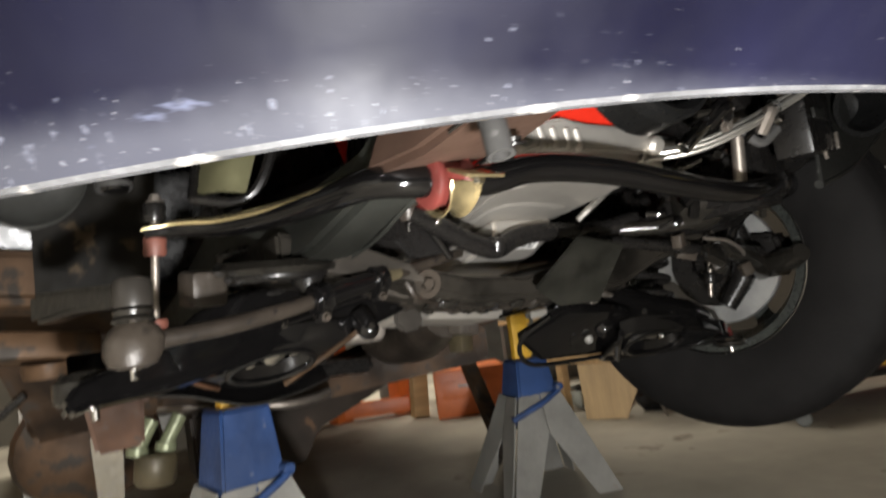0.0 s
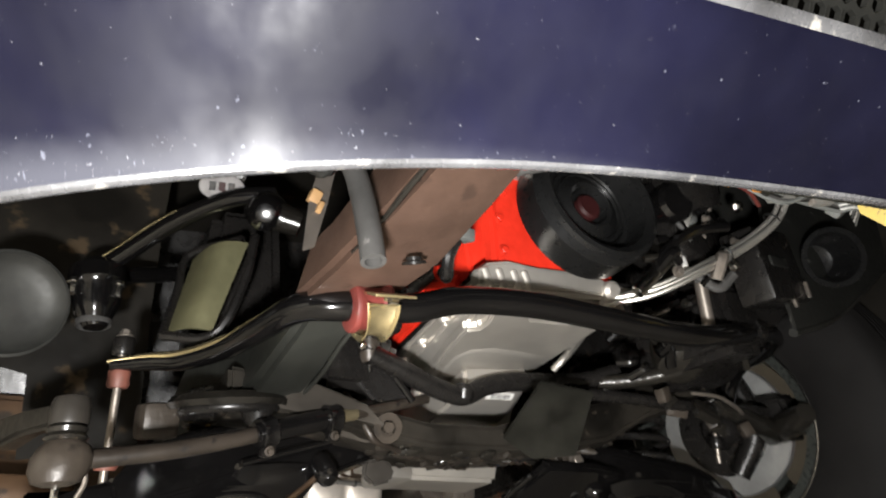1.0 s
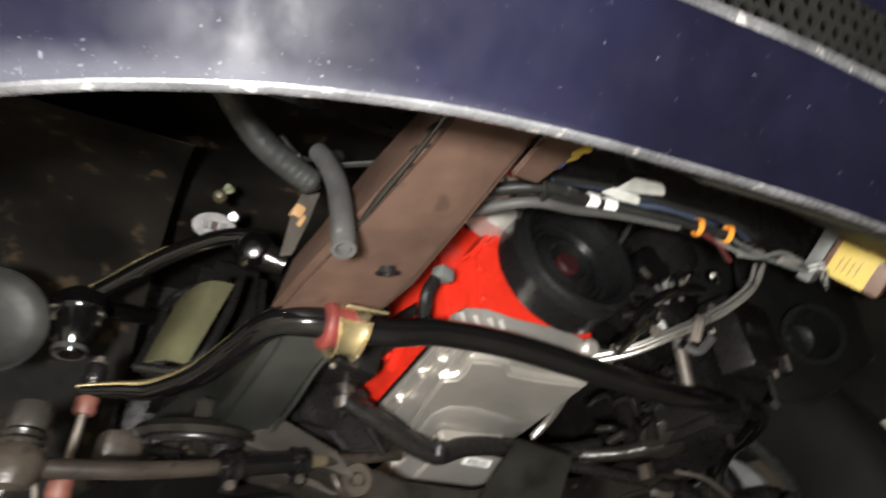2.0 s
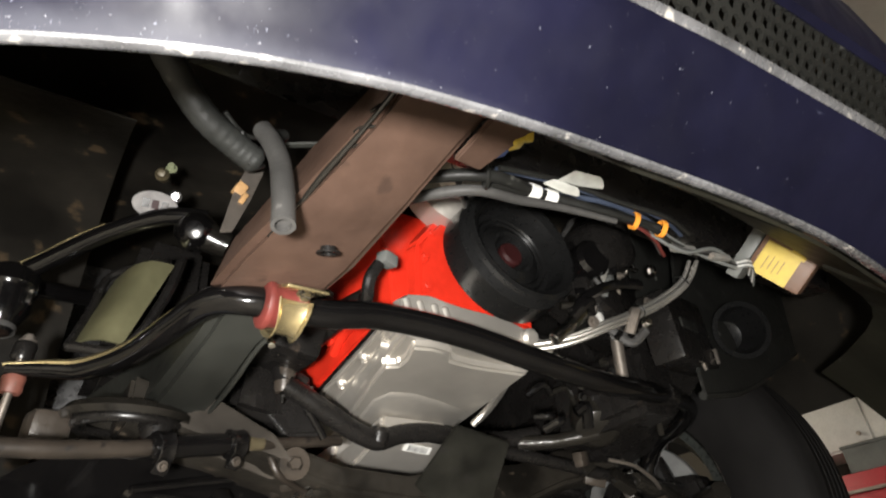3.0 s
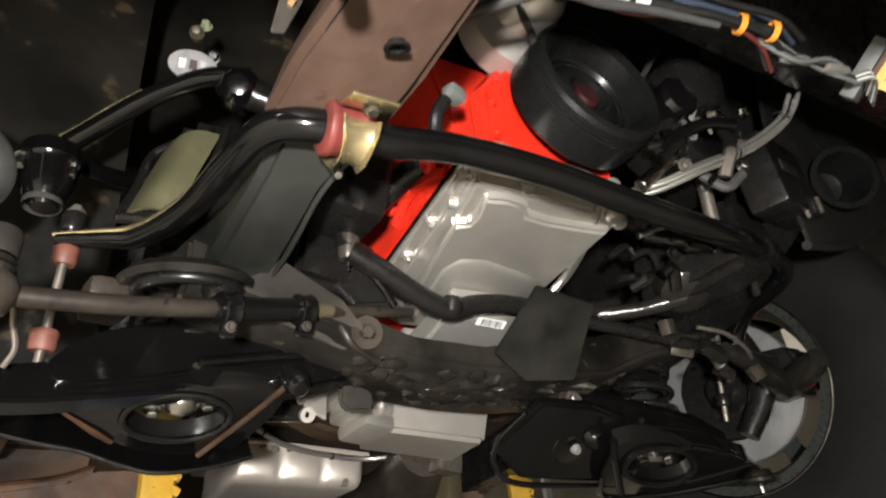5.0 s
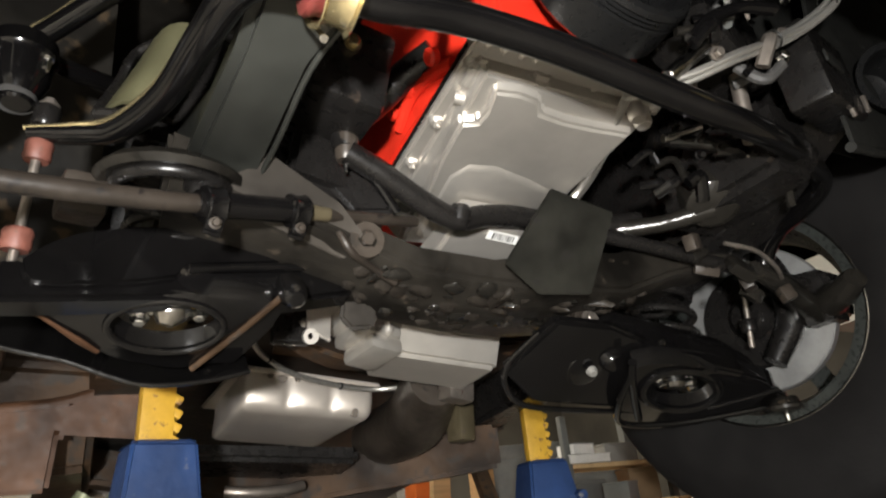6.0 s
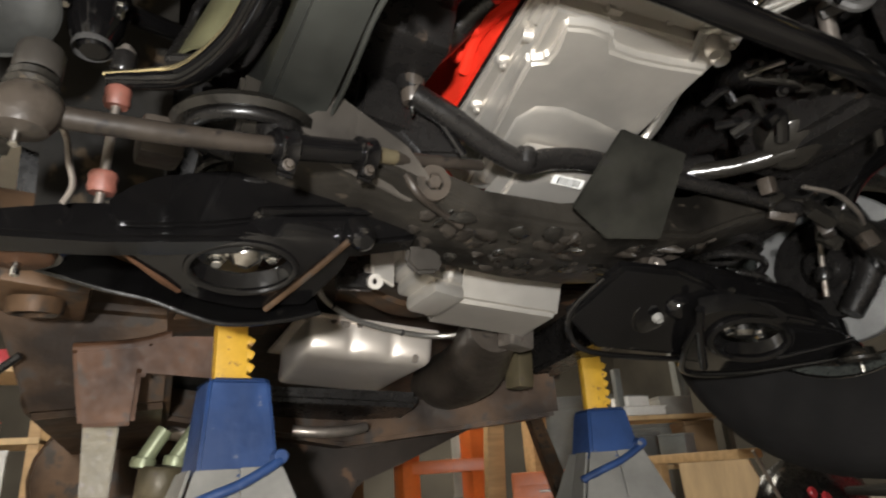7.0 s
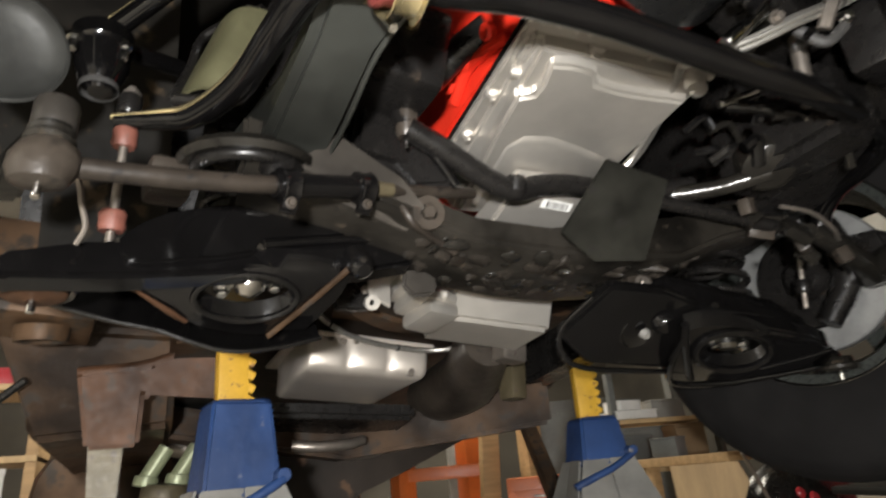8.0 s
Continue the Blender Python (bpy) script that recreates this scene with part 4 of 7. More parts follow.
sump = part("rear_sump", loft([
    [(0.080, 0.40, 0.68), (0.335, 0.40, 0.66), (0.335, 0.62, 0.63), (0.06, 0.62, 0.66)],
    [(0.080, 0.44, 0.59), (0.318, 0.44, 0.565), (0.318, 0.62, 0.55), (0.06, 0.62, 0.58)],
    [(0.080, 0.478, 0.545), (0.312, 0.478, 0.530), (0.312, 0.63, 0.505), (0.07, 0.63, 0.535)],
    [(0.062, 0.500, 0.500), (0.308, 0.498, 0.474), (0.305, 0.64, 0.462), (0.07, 0.64, 0.490)]], bevel=0.009), ALUMINIUM, pan, "bright aluminium rear sump")
for k, (x, y, z, w, h) in enumerate(((0.010, 0.535, 0.640, 0.135, 0.06), (0.020, 0.530, 0.592, 0.115, 0.034), (0.028, 0.522, 0.562, 0.110, 0.030), (0.036, 0.516, 0.534, 0.094, 0.030), (0.046, 0.520, 0.506, 0.072, 0.032))):
    part("sump_step", box((x, y, z), (w, 0.10, h), (-8, 6, -6 + 5 * k), 0.013), ALUMINIUM, sump)
for a, b in (((-0.030, 0.474, 0.62), (-0.020, 0.470, 0.56)), ((0.066, 0.470, 0.60), (0.060, 0.474, 0.525))):
    part("sump_rib", rod(a, b, 0.010, 16, 0.7), ALUMINIUM, sump)
part("sump_lug", lathe([(0.006, 0), (0.014, 0), (0.014, 0.012), (0.006, 0.012)], (-0.084, 0.490, 0.522), (0, -1, -0.3), 20), ALUMINIUM, sump)
part("sump_web", plate([(-0.090, 0.49, 0.64), (-0.092, 0.482, 0.53), (-0.050, 0.486, 0.510), (-0.040, 0.50, 0.63)], 0.008), ALUMINIUM, sump)
label_at = pose(0.146, 0.1945, 0.6100, -34, 3, 2)


def on_label(centre, size):
    bm = box(centre, size, bevel=0)
    bmesh.ops.transform(bm, matrix=label_at, verts=bm.verts)
    return bm


part("pan_label", on_label((0, 0, 0), (0.058, 0.016, 0.0012)), WHITE, pan, "white bar code sticker")
for k in range(9):
    part("label_bar", on_label((-0.018 + 0.0048 * k, 0, -0.0010), (0.0016 if k % 3 else 0.0028, 0.012, 0.0006)), BLACK_SATIN, pan)
part("pan_tail", loft([[(0.06, 0.17, 0.66), (0.20, 0.17, 0.66), (0.20, 0.17, 0.625), (0.06, 0.17, 0.625)], [(0.05, 0.24, 0.64), (0.21, 0.24, 0.64), (0.21, 0.24, 0.596), (0.05, 0.24, 0.596)], [(0.05, 0.42, 0.62), (0.25, 0.42, 0.62), (0.25, 0.42, 0.57), (0.05, 0.42, 0.57)]], bevel=0.006), ALUMINIUM, pan)

cover = part("flexplate_cover", loft([[(-0.14 + 0.40 * k / 12, 0.66 + d, 0.535 + 0.11 * (2 * k / 12 - 1) ** 2 - 0.02 * k / 12 + h) for d, h in ((0, 0), (0.06, -0.004), (0.06, 0.012), (0, 0.012))] for k in range(13)]), RUST_DARK, car, "rusty flywheel dust cover")
part("bell_housing", loft([[(EX - 0.23, 0.64, 0.62), (EX + 0.20, 0.64, 0.58), (EX + 0.20, 0.64, 0.85), (EX - 0.23, 0.64, 0.85)], [(EX - 0.19, 0.92, 0.60), (EX + 0.12, 0.92, 0.57), (EX + 0.12, 0.92, 0.80), (EX - 0.19, 0.92, 0.80)]], bevel=0.03), RUST_DARK, car, "dull grimy bell housing")
def fluted_ring(x0, x1, y, depth, z0, z1, ends):
    """A ring round the transmission pan: three soft bulges across its front, straight sides and back."""
    front = []
    for k in range(31):
        u = k / 30
        bulge = abs(math.sin(3 * math.pi * u)) ** 0.45
        front.append((x0 + (x1 - x0) * u, y - depth * bulge, z0 + (z1 - z0) * u))
    return front + [(x1 + ends, 1.10, z1 - 0.004), (x1 + ends, 1.30, z1 - 0.008), (x0 - ends, 1.30, z0 - 0.008), (x0 - ends, 1.10, z0 - 0.004)]


tpan = part("transmission_pan", loft([
    fluted_ring(-0.112, 0.200, 0.912, 0.004, 0.566, 0.524, 0.002),
    fluted_ring(-0.112, 0.199, 0.911, 0.010, 0.548, 0.508, 0.002),
    fluted_ring(-0.114, 0.197, 0.911, 0.012, 0.520, 0.486, 0.002),
    fluted_ring(-0.117, 0.194, 0.912, 0.011, 0.496, 0.468, 0.002),
    fluted_ring(-0.118, 0.190, 0.916, 0.008, 0.484, 0.458, 0.0),
    fluted_ring(-0.114, 0.184, 0.926, 0.004, 0.476, 0.451, -0.006),
    fluted_ring(-0.104, 0.174, 0.940, 0.0, 0.473, 0.448, -0.014)]), PAN_METAL, car, "bright metal transmission pan", 70)
part("pan_flange", loft([
    [(-0.132, 0.898, 0.577), (0.217, 0.898, 0.535), (0.225, 1.34, 0.53), (-0.145, 1.34, 0.57)],
    [(-0.132, 0.896, 0.566), (0.217, 0.896, 0.524), (0.225, 1.34, 0.52), (-0.145, 1.34, 0.56)]], bevel=0.003), PAN_METAL, tpan)
for k in range(6):
    x = -0.118 + 0.064 * k
    part("flange_bolt", hexbolt((x, 0.905, 0.562 - 0.12 * (x + 0.13)), (0, -0.2, -1), 0.006, 0.007), STEEL, tpan)
for x, z in ((-0.026, 0.545), (0.150, 0.468)):
    part("drain_plug", hexbolt((x, 0.910, z), (0, -1, -0.2), 0.009, 0.008), STEEL, tpan)
part("braided_line", tube([(-0.135, 0.74, 0.590), (-0.10, 0.78, 0.565), (-0.02, 0.83, 0.538), (0.10, 0.86, 0.519), (0.20, 0.86, 0.512), (0.28, 0.80, 0.512)], 0.0065, 10, 8), BRAID, car, "thin braided steel line")
for p in ((-0.085, 0.79, 0.559), (0.10, 0.86, 0.519)):
    part("cable_tie", lathe([(0.0075, -0.003), (0.0085, 0.0), (0.0075, 0.003)], p, (1, 0.4, -0.2), 16), BLACK_PLASTIC, car, "black cable tie")
part("gearbox_cross_member", loft([[(-0.42, 1.15, 0.44), (-0.42, 1.30, 0.44), (-0.42, 1.30, 0.36), (-0.42, 1.15, 0.36)], [(0.05, 1.20, 0.36), (0.05, 1.34, 0.36), (0.05, 1.34, 0.28), (0.05, 1.20, 0.28)], [(0.40, 1.10, 0.44), (0.40, 1.26, 0.44), (0.40, 1.26, 0.31), (0.40, 1.10, 0.31)], [(0.62, 1.00, 0.45), (0.62, 1.16, 0.45), (0.62, 1.16, 0.33), (0.62, 1.00, 0.33)]], bevel=0.012), RUST_DARK, car, "rusty gearbox cross member")
part("exhaust_pipe", tube([(-0.42, 1.40, 0.36), (-0.25, 1.36, 0.325), (0.0, 1.32, 0.305), (0.17, 1.30, 0.31), (0.30, 1.28, 0.36)], 0.026, 14, 6), STEEL, car, "dull steel exhaust pipe")
part("gearbox_side", tube([(0.27, 0.70, 0.50), (0.30, 0.82, 0.485), (0.33, 0.95, 0.455), (0.32, 1.10, 0.440), (0.30, 1.20, 0.44)], [0.060, 0.075, 0.085, 0.080, 0.06], 20, 5), GRIME, car, "greasy gearbox casting")
part("shift_bracket", box((0.30, 0.66, 0.49), (0.07, 0.05, 0.10), (0, 8, 10), 0.01), STEEL, car)
part("floor_pan", plate([(-0.75, 0.75, 0.62), (1.0, 0.75, 0.62), (1.0, 3.6, 0.36), (-0.75, 3.6, 0.36)], 0.03, 0.006, (0, 0, 1)), FLOOR_PAN_DARK, car, "dark grimy floor pan underside")
part("firewall", plate([(-0.70, 0.80, 0.62), (0.96, 0.80, 0.62), (0.96, 0.66, 1.15), (-0.70, 0.66, 1.15)], 0.02, 0.004), BLACK_SATIN, car, "black firewall")

# crank pulley, belt and front lines
AX = Vector((0.0, -1.0, 0.08))
pulley = part("crank_pulley", lathe([(0.0, 0.004), (0.030, 0.004), (0.034, 0.020), (0.040, 0.024), (0.064, 0.010), (0.082, 0.012), (0.089, 0.046), (0.101, 0.054), (0.108, 0.051), (0.111, 0.044), (0.107, 0.041), (0.111, 0.038), (0.107, 0.035), (0.111, 0.032), (0.107, 0.029), (0.111, 0.026), (0.111, -0.020), (0.100, -0.028), (0.0, -0.028)], (0.136, -0.125, 0.838), AX, 64), PULLEY_BLACK, car, "large black crank pulley")
for k in range(3):
    part("pulley_spoke_ring", lathe([(0.046 + 0.011 * k, 0.0), (0.048 + 0.011 * k, 0.004), (0.050 + 0.011 * k, 0.0)], (0.136, -0.140, 0.839), AX, 48), PULLEY_BLACK, pulley)
# hub tinted dark red for the engine's reflection in the dish
part("pulley_hub", lathe([(0, 0.012), (0.018, 0.012), (0.022, 0.008), (0.022, 0.0), (0, 0.0)], (0.136, -0.134, 0.838), AX, 24), RED_DIM, pulley, "hub tinted with the engine's red reflection")
part("drive_belt", tube([(0.046, -0.152, 0.885), (0.040, -0.150, 0.93), (0.02, -0.148, 1.0)], 0.017, 8, 4, flat=0.35), RUBBER, car, "black ribbed drive belt")
part("drive_belt_side", tube([(0.225, -0.152, 0.87), (0.27, -0.15, 0.92), (0.33, -0.148, 1.0)], 0.012, 8, 4, flat=0.35), RUBBER, car, "black ribbed drive belt")
part("water_pump", lathe([(0, 0.07), (0.035, 0.07), (0.045, 0.05), (0.05, 0.0), (0.08, -0.02), (0.08, -0.06), (0, -0.06)], (0.06, -0.12, 0.985), (0, -1, 0), 28), ALUMINIUM, car, "pale alloy water pump")
line_path = [(0.19, -0.075, 0.700), (0.245, -0.130, 0.702), (0.30, -0.175, 0.722), (0.36, -0.195, 0.748), (0.405, -0.22, 0.772), (0.437, -0.25, 0.800), (0.445, -0.27, 0.83)]
bundle = part("oil_cooler_line", tube(line_path, 0.0040, 10, 8), BRAID, car, "braided steel oil lines tied together")
for dx, dz in ((0.007, 0.008), (-0.004, 0.0125)):
    part("braided_hose", tube([(x + dx * 0.4, y - dx, z + dz) for x, y, z in line_path], 0.0040, 10, 8), BRAID, bundle)
part("braided_hose", tube([(0.19, -0.075, 0.704), (0.225, 0.0, 0.700), (0.245, 0.09, 0.672), (0.23, 0.13, 0.645)], 0.0065, 10, 6), BRAID, bundle)
part("braided_hose", tube([(0.198, -0.070, 0.712), (0.237, 0.0, 0.708), (0.257, 0.09, 0.680), (0.242, 0.13, 0.653)], 0.0065, 10, 6), BRAID, bundle)
for p, a in (((0.358, -0.197, 0.757), (0.8, -0.3, 0.5)), ((0.432, -0.245, 0.808), (0.5, -0.4, 0.8))):
    part("line_tie", lathe([(0.0125, -0.002), (0.0140, 0.0), (0.0125, 0.002), (0.0115, 0.0)], p, a, 20), BLACK_PLASTIC, bundle, "black cable tie")
part("line_fitting", rod((0.215, -0.125, 0.705), (0.285, -0.150, 0.765), 0.011), CHROME, car, "bright aluminium fitting tube")
part("fitting_nut", lathe([(0.013, 0), (0.015, 0.003), (0.015, 0.016), (0.012, 0.019), (0, 0.019)], (0.279, -0.148, 0.760), (0.7, -0.25, 0.6), 6), STEEL, car)
part("oil_filter_stub", tube([(0.315, -0.12, 0.80), (0.33, -0.13, 0.775), (0.322, -0.14, 0.75)], 0.008, 10, 5), WHITE, car, "pale bent plastic pipe")
part("strut_rod", rod((0.395, -0.10, 0.66), (0.385, -0.12, 0.80), 0.011), STEEL, car, "grey steel strut")
part("accessory_bracket", box((0.36, -0.10, 0.84), (0.20, 0.10, 0.14), (0, 10, 15), 0.01), BLACK_SATIN, car, "black accessory bracket")
part("alternator", lathe([(0, 0.06), (0.03, 0.06), (0.055, 0.045), (0.058, 0.0), (0.055, -0.045), (0, -0.05)], (0.33, -0.16, 0.89), (0, -1, 0), 28), BLACK_SATIN, car, "dark alternator body")

# wiring behind the bumper
harness = part("wire_harness", tube([(-0.22, -0.18, 0.80), (-0.15, -0.255, 0.800), (-0.064, -0.328, 0.790), (0.028, -0.322, 0.800), (0.11, -0.345, 0.787), (0.20, -0.375, 0.766)], [0.008, 0.0085, 0.0085, 0.008, 0.007, 0.006], 12, 8), BLACK_PLASTIC, car, "black and grey wiring harness with tape")
part("grey_loom", tube([(-0.20, -0.16, 0.785), (-0.13, -0.235, 0.790), (-0.07, -0.30, 0.784), (0.0, -0.312, 0.786), (0.06, -0.33, 0.782), (0.14, -0.352, 0.772)], [0.008, 0.008, 0.0075, 0.007, 0.0055, 0.004], 12, 8), RUBBER, harness, "grey corrugated loom")
for k, (dx, dy, dz, r, mt) in enumerate(((0, 0.01, 0.016, 0.004, WIRE_BLUE), (0, -0.014, 0.010, 0.0038, BLACK_PLASTIC), (0.01, 0.02, 0.006, 0.0035, RUBBER), (0.0, -0.006, 0.014, 0.003, WIRE_BLUE), (0.0, 0.004, -0.004, 0.004, BLACK_PLASTIC), (0.0, 0.018, 0.0, 0.0028, RED_BUSH))):
    part("loose_wire", tube([(-0.05 + dx, -0.325 + dy, 0.79 + dz), (0.05, -0.33 + dy * 1.4, 0.80 + dz), (0.13, -0.36 + dy * 0.6, 0.782 + dz), (0.20, -0.375 + dy, 0.766 + dz), (0.26, -0.36 + dy * 1.5, 0.762 + dz)], r, 8, 6), mt, harness)
for k in range(4):
    part("bare_lead", tube([(0.20, -0.37 + 0.004 * k, 0.768), (0.26, -0.365, 0.762 - 0.004 * k), (0.32, -0.365 - 0.004 * k, 0.757 + 0.003 * k), (0.372, -0.375, 0.748 + 0.003 * k)], 0.003, 7, 6), (GREY_BOX, BLACK_PLASTIC, RUBBER, GREY_BOX)[k], harness)
for p, sz in (((0.265, -0.362, 0.758), (0.045, 0.012, 0.009)), ((0.335, -0.374, 0.757), (0.040, 0.011, 0.009))):
    part("lead_splice", box(p, sz, (0, -4, -8), 0.003), STAND_GREY, harness, "pale grey wire splice")
for p, a in (((0.020, -0.323, 0.7995), (1, 0, 0.05)), ((0.046, -0.327, 0.797), (1, -0.2, -0.1))):
    part("paper_tag", lathe([(0.009, -0.009), (0.0102, -0.008), (0.0102, 0.008), (0.009, 0.009)], p, a, 20), WHITE, harness, "white paper tag")
for p in ((0.165, -0.363, 0.774), (0.203, -0.376, 0.765)):
    part("tape_band", lathe([(0.0105, -0.004), (0.0125, -0.003), (0.0125, 0.003), (0.0105, 0.004)], p, (1, -0.3, -0.2), 20), TAPE, harness, "orange tape band")
part("harness_tie", lathe([(0.0165, -0.003), (0.0185, 0), (0.0165, 0.003)], (-0.064, -0.328, 0.790), (1, -0.5, 0), 20), BLACK_PLASTIC, harness)
clip = part("torn_bracket", plate([(0.030, -0.360, 0.799), (0.060, -0.370, 0.797), (0.090, -0.384, 0.790), (0.078, -0.394, 0.797), (0.045, -0.380, 0.806)], 0.005), CLIP_PALE, car, "torn pale plastic clip")
part("clip_tail", plate([(0.010, -0.352, 0.792), (0.040, -0.358, 0.786), (0.060, -0.366, 0.778), (0.052, -0.374, 0.784), (0.022, -0.362, 0.796)], 0.005), CLIP_PALE, clip)
plug = part("wire_plug", box((-0.104, -0.426, 0.751), (0.017, 0.028, 0.014), (20, -15, -28), 0.003), YELLOW_CLEAN, car, "yellow wire connector")
part("plug_latch", box((-0.098, -0.440, 0.7505), (0.009, 0.012, 0.017), (30, -5, -10), 0.002), YELLOW_CLEAN, plug)
part("plug_boot", box((-0.114, -0.408, 0.747), (0.016, 0.018, 0.014), (20, -15, -28), 0.002), STAND_BLUE, plug, "pale blue connector end")
for k in (0, 1):
    part("plug_wire", tube([(-0.122 - 0.004 * k, -0.402, 0.745), (-0.13 - 0.006 * k, -0.385, 0.738), (-0.135, -0.37, 0.755), (-0.12, -0.35, 0.775)], 0.0022, 6, 5), RED_BUSH, plug)
relay_at = look((0.452, -0.408, 0.764), (-0.30, -0.62, 0.47))


def on_relay(centre, size, bevel=0.002):
    bm = box(centre, size, bevel=bevel)
    bmesh.ops.transform(bm, matrix=relay_at @ Matrix.Diagonal((-1, 1, 1, 1)) @ pose(0, 0, 0, 0, 0, 36), verts=bm.verts)
    return bm


relay = part("relay_box", on_relay((0.016, -0.004, 0.0), (0.100, 0.084, 0.050), 0.006), RELAY_BROWN, car, "brown plastic relay box with a yellow label")
part("relay_lid", on_relay((-0.014, 0.048, 0.004), (0.084, 0.020, 0.058), 0.003), GREY_BOX, relay)
part("warning_label", on_relay((-0.006, 0.002, -0.0262), (0.054, 0.054, 0.0016), 0.0), YELLOW_CLEAN, relay, "yellow warning label")
part("label_flap", on_relay((0.024, -0.018, -0.0266), (0.020, 0.022, 0.0016), 0.0), YELLOW_CLEAN, relay)
for k in range(4):
    part("label_text_bar", on_relay((-0.012 + 0.003 * (k % 2), 0.017 - 0.008 * k, -0.0274), (0.022, 0.0010, 0.0006), 0), RELAY_BROWN, relay)
part("relay_screw", on_relay((0.040, 0.018, -0.026), (0.010, 0.010, 0.004), 0.002), CHROME, relay)
for k in range(5):
    part("relay_lead", tube([(0.370, -0.375, 0.747 + 0.003 * k), (0.39, -0.39, 0.745 + 0.004 * k), relay_at @ Vector((0.052, -0.020 + 0.006 * k, -0.006))], 0.0012, 6, 4), WHITE if k % 2 else GREY_BOX, relay)
part("horn_tube", lathe([(0.030, -0.14), (0.038, -0.08), (0.048, 0.0), (0.056, 0.014), (0.057, 0.020), (0.047, 0.020), (0.041, 0.0), (0.03, -0.05), (0.0, -0.06)], (0.665, -0.190, 0.783), (-0.55, -0.75, -0.25), 32), PULLEY_BLACK, car, "open black air tube")
hose = part("coolant_hose", tube([(-0.324, -0.343, 0.617), (-0.323, -0.336, 0.648), (-0.322, -0.325, 0.682), (-0.320, -0.306, 0.722), (-0.324, -0.288, 0.760), (-0.330, -0.272, 0.788)], 0.0112, 20, 8, hollow=0.32), RUBBER, car, "open-ended grey rubber hose")
part("hose_branch", tube([(-0.326, -0.282, 0.770), (-0.318, -0.262, 0.792), (-0.300, -0.250, 0.812)], 0.008, 12, 5), BLACK_PLASTIC, hose)
strip = part("clip_strip", plate([(-0.350, -0.224, 0.674), (-0.337, -0.222, 0.680), (-0.319, -0.213, 0.735), (-0.304, -0.208, 0.792), (-0.321, -0.210, 0.800), (-0.339, -0.216, 0.740)], 0.003, 0.001), STEEL, car, "pale metal strip with a tan clip")
part("tan_clip", box((-0.333, -0.217, 0.743), (0.013, 0.012, 0.016), (20, 20, 10), 0.003), TAN, strip, "tan plastic clip")
part("clip_tongue", box((-0.329, -0.221, 0.729), (0.006, 0.006, 0.014), (10, 20, 10), 0.0015), TAN, strip)
sleeve_rings = [0.0150 + 0.0012 * (k % 2) for k in range(25)]
sleeve = part("cable_sleeve", tube([(-0.452, -0.305, 0.825), (-0.398, -0.270, 0.788), (-0.355, -0.250, 0.776), (-0.322, -0.240, 0.768)], [0.016] + sleeve_rings + [0.011], 16, 12), OLD_SLEEVE, car, "dark corrugated cable sleeve")
part("wire_lead", tube([(-0.350, -0.262, 0.785), (-0.338, -0.250, 0.762), (-0.326, -0.244, 0.758), (-0.316, -0.236, 0.770)], 0.003, 8, 5), BLACK_PLASTIC, sleeve)
part("wire_lead", tube([(-0.372, -0.268, 0.800), (-0.350, -0.255, 0.792), (-0.330, -0.245, 0.800), (-0.300, -0.235, 0.830)], 0.0028, 8, 5), BLACK_PLASTIC, sleeve)
part("brace_strap", tube([(-0.315, -0.230, 0.806), (-0.275, -0.262, 0.800), (-0.240, -0.29, 0.793)], 0.0045, 8, 5, flat=0.5), DARK_PAINT, car, "thin dark brace beside the rail")

# ---- suspension ----


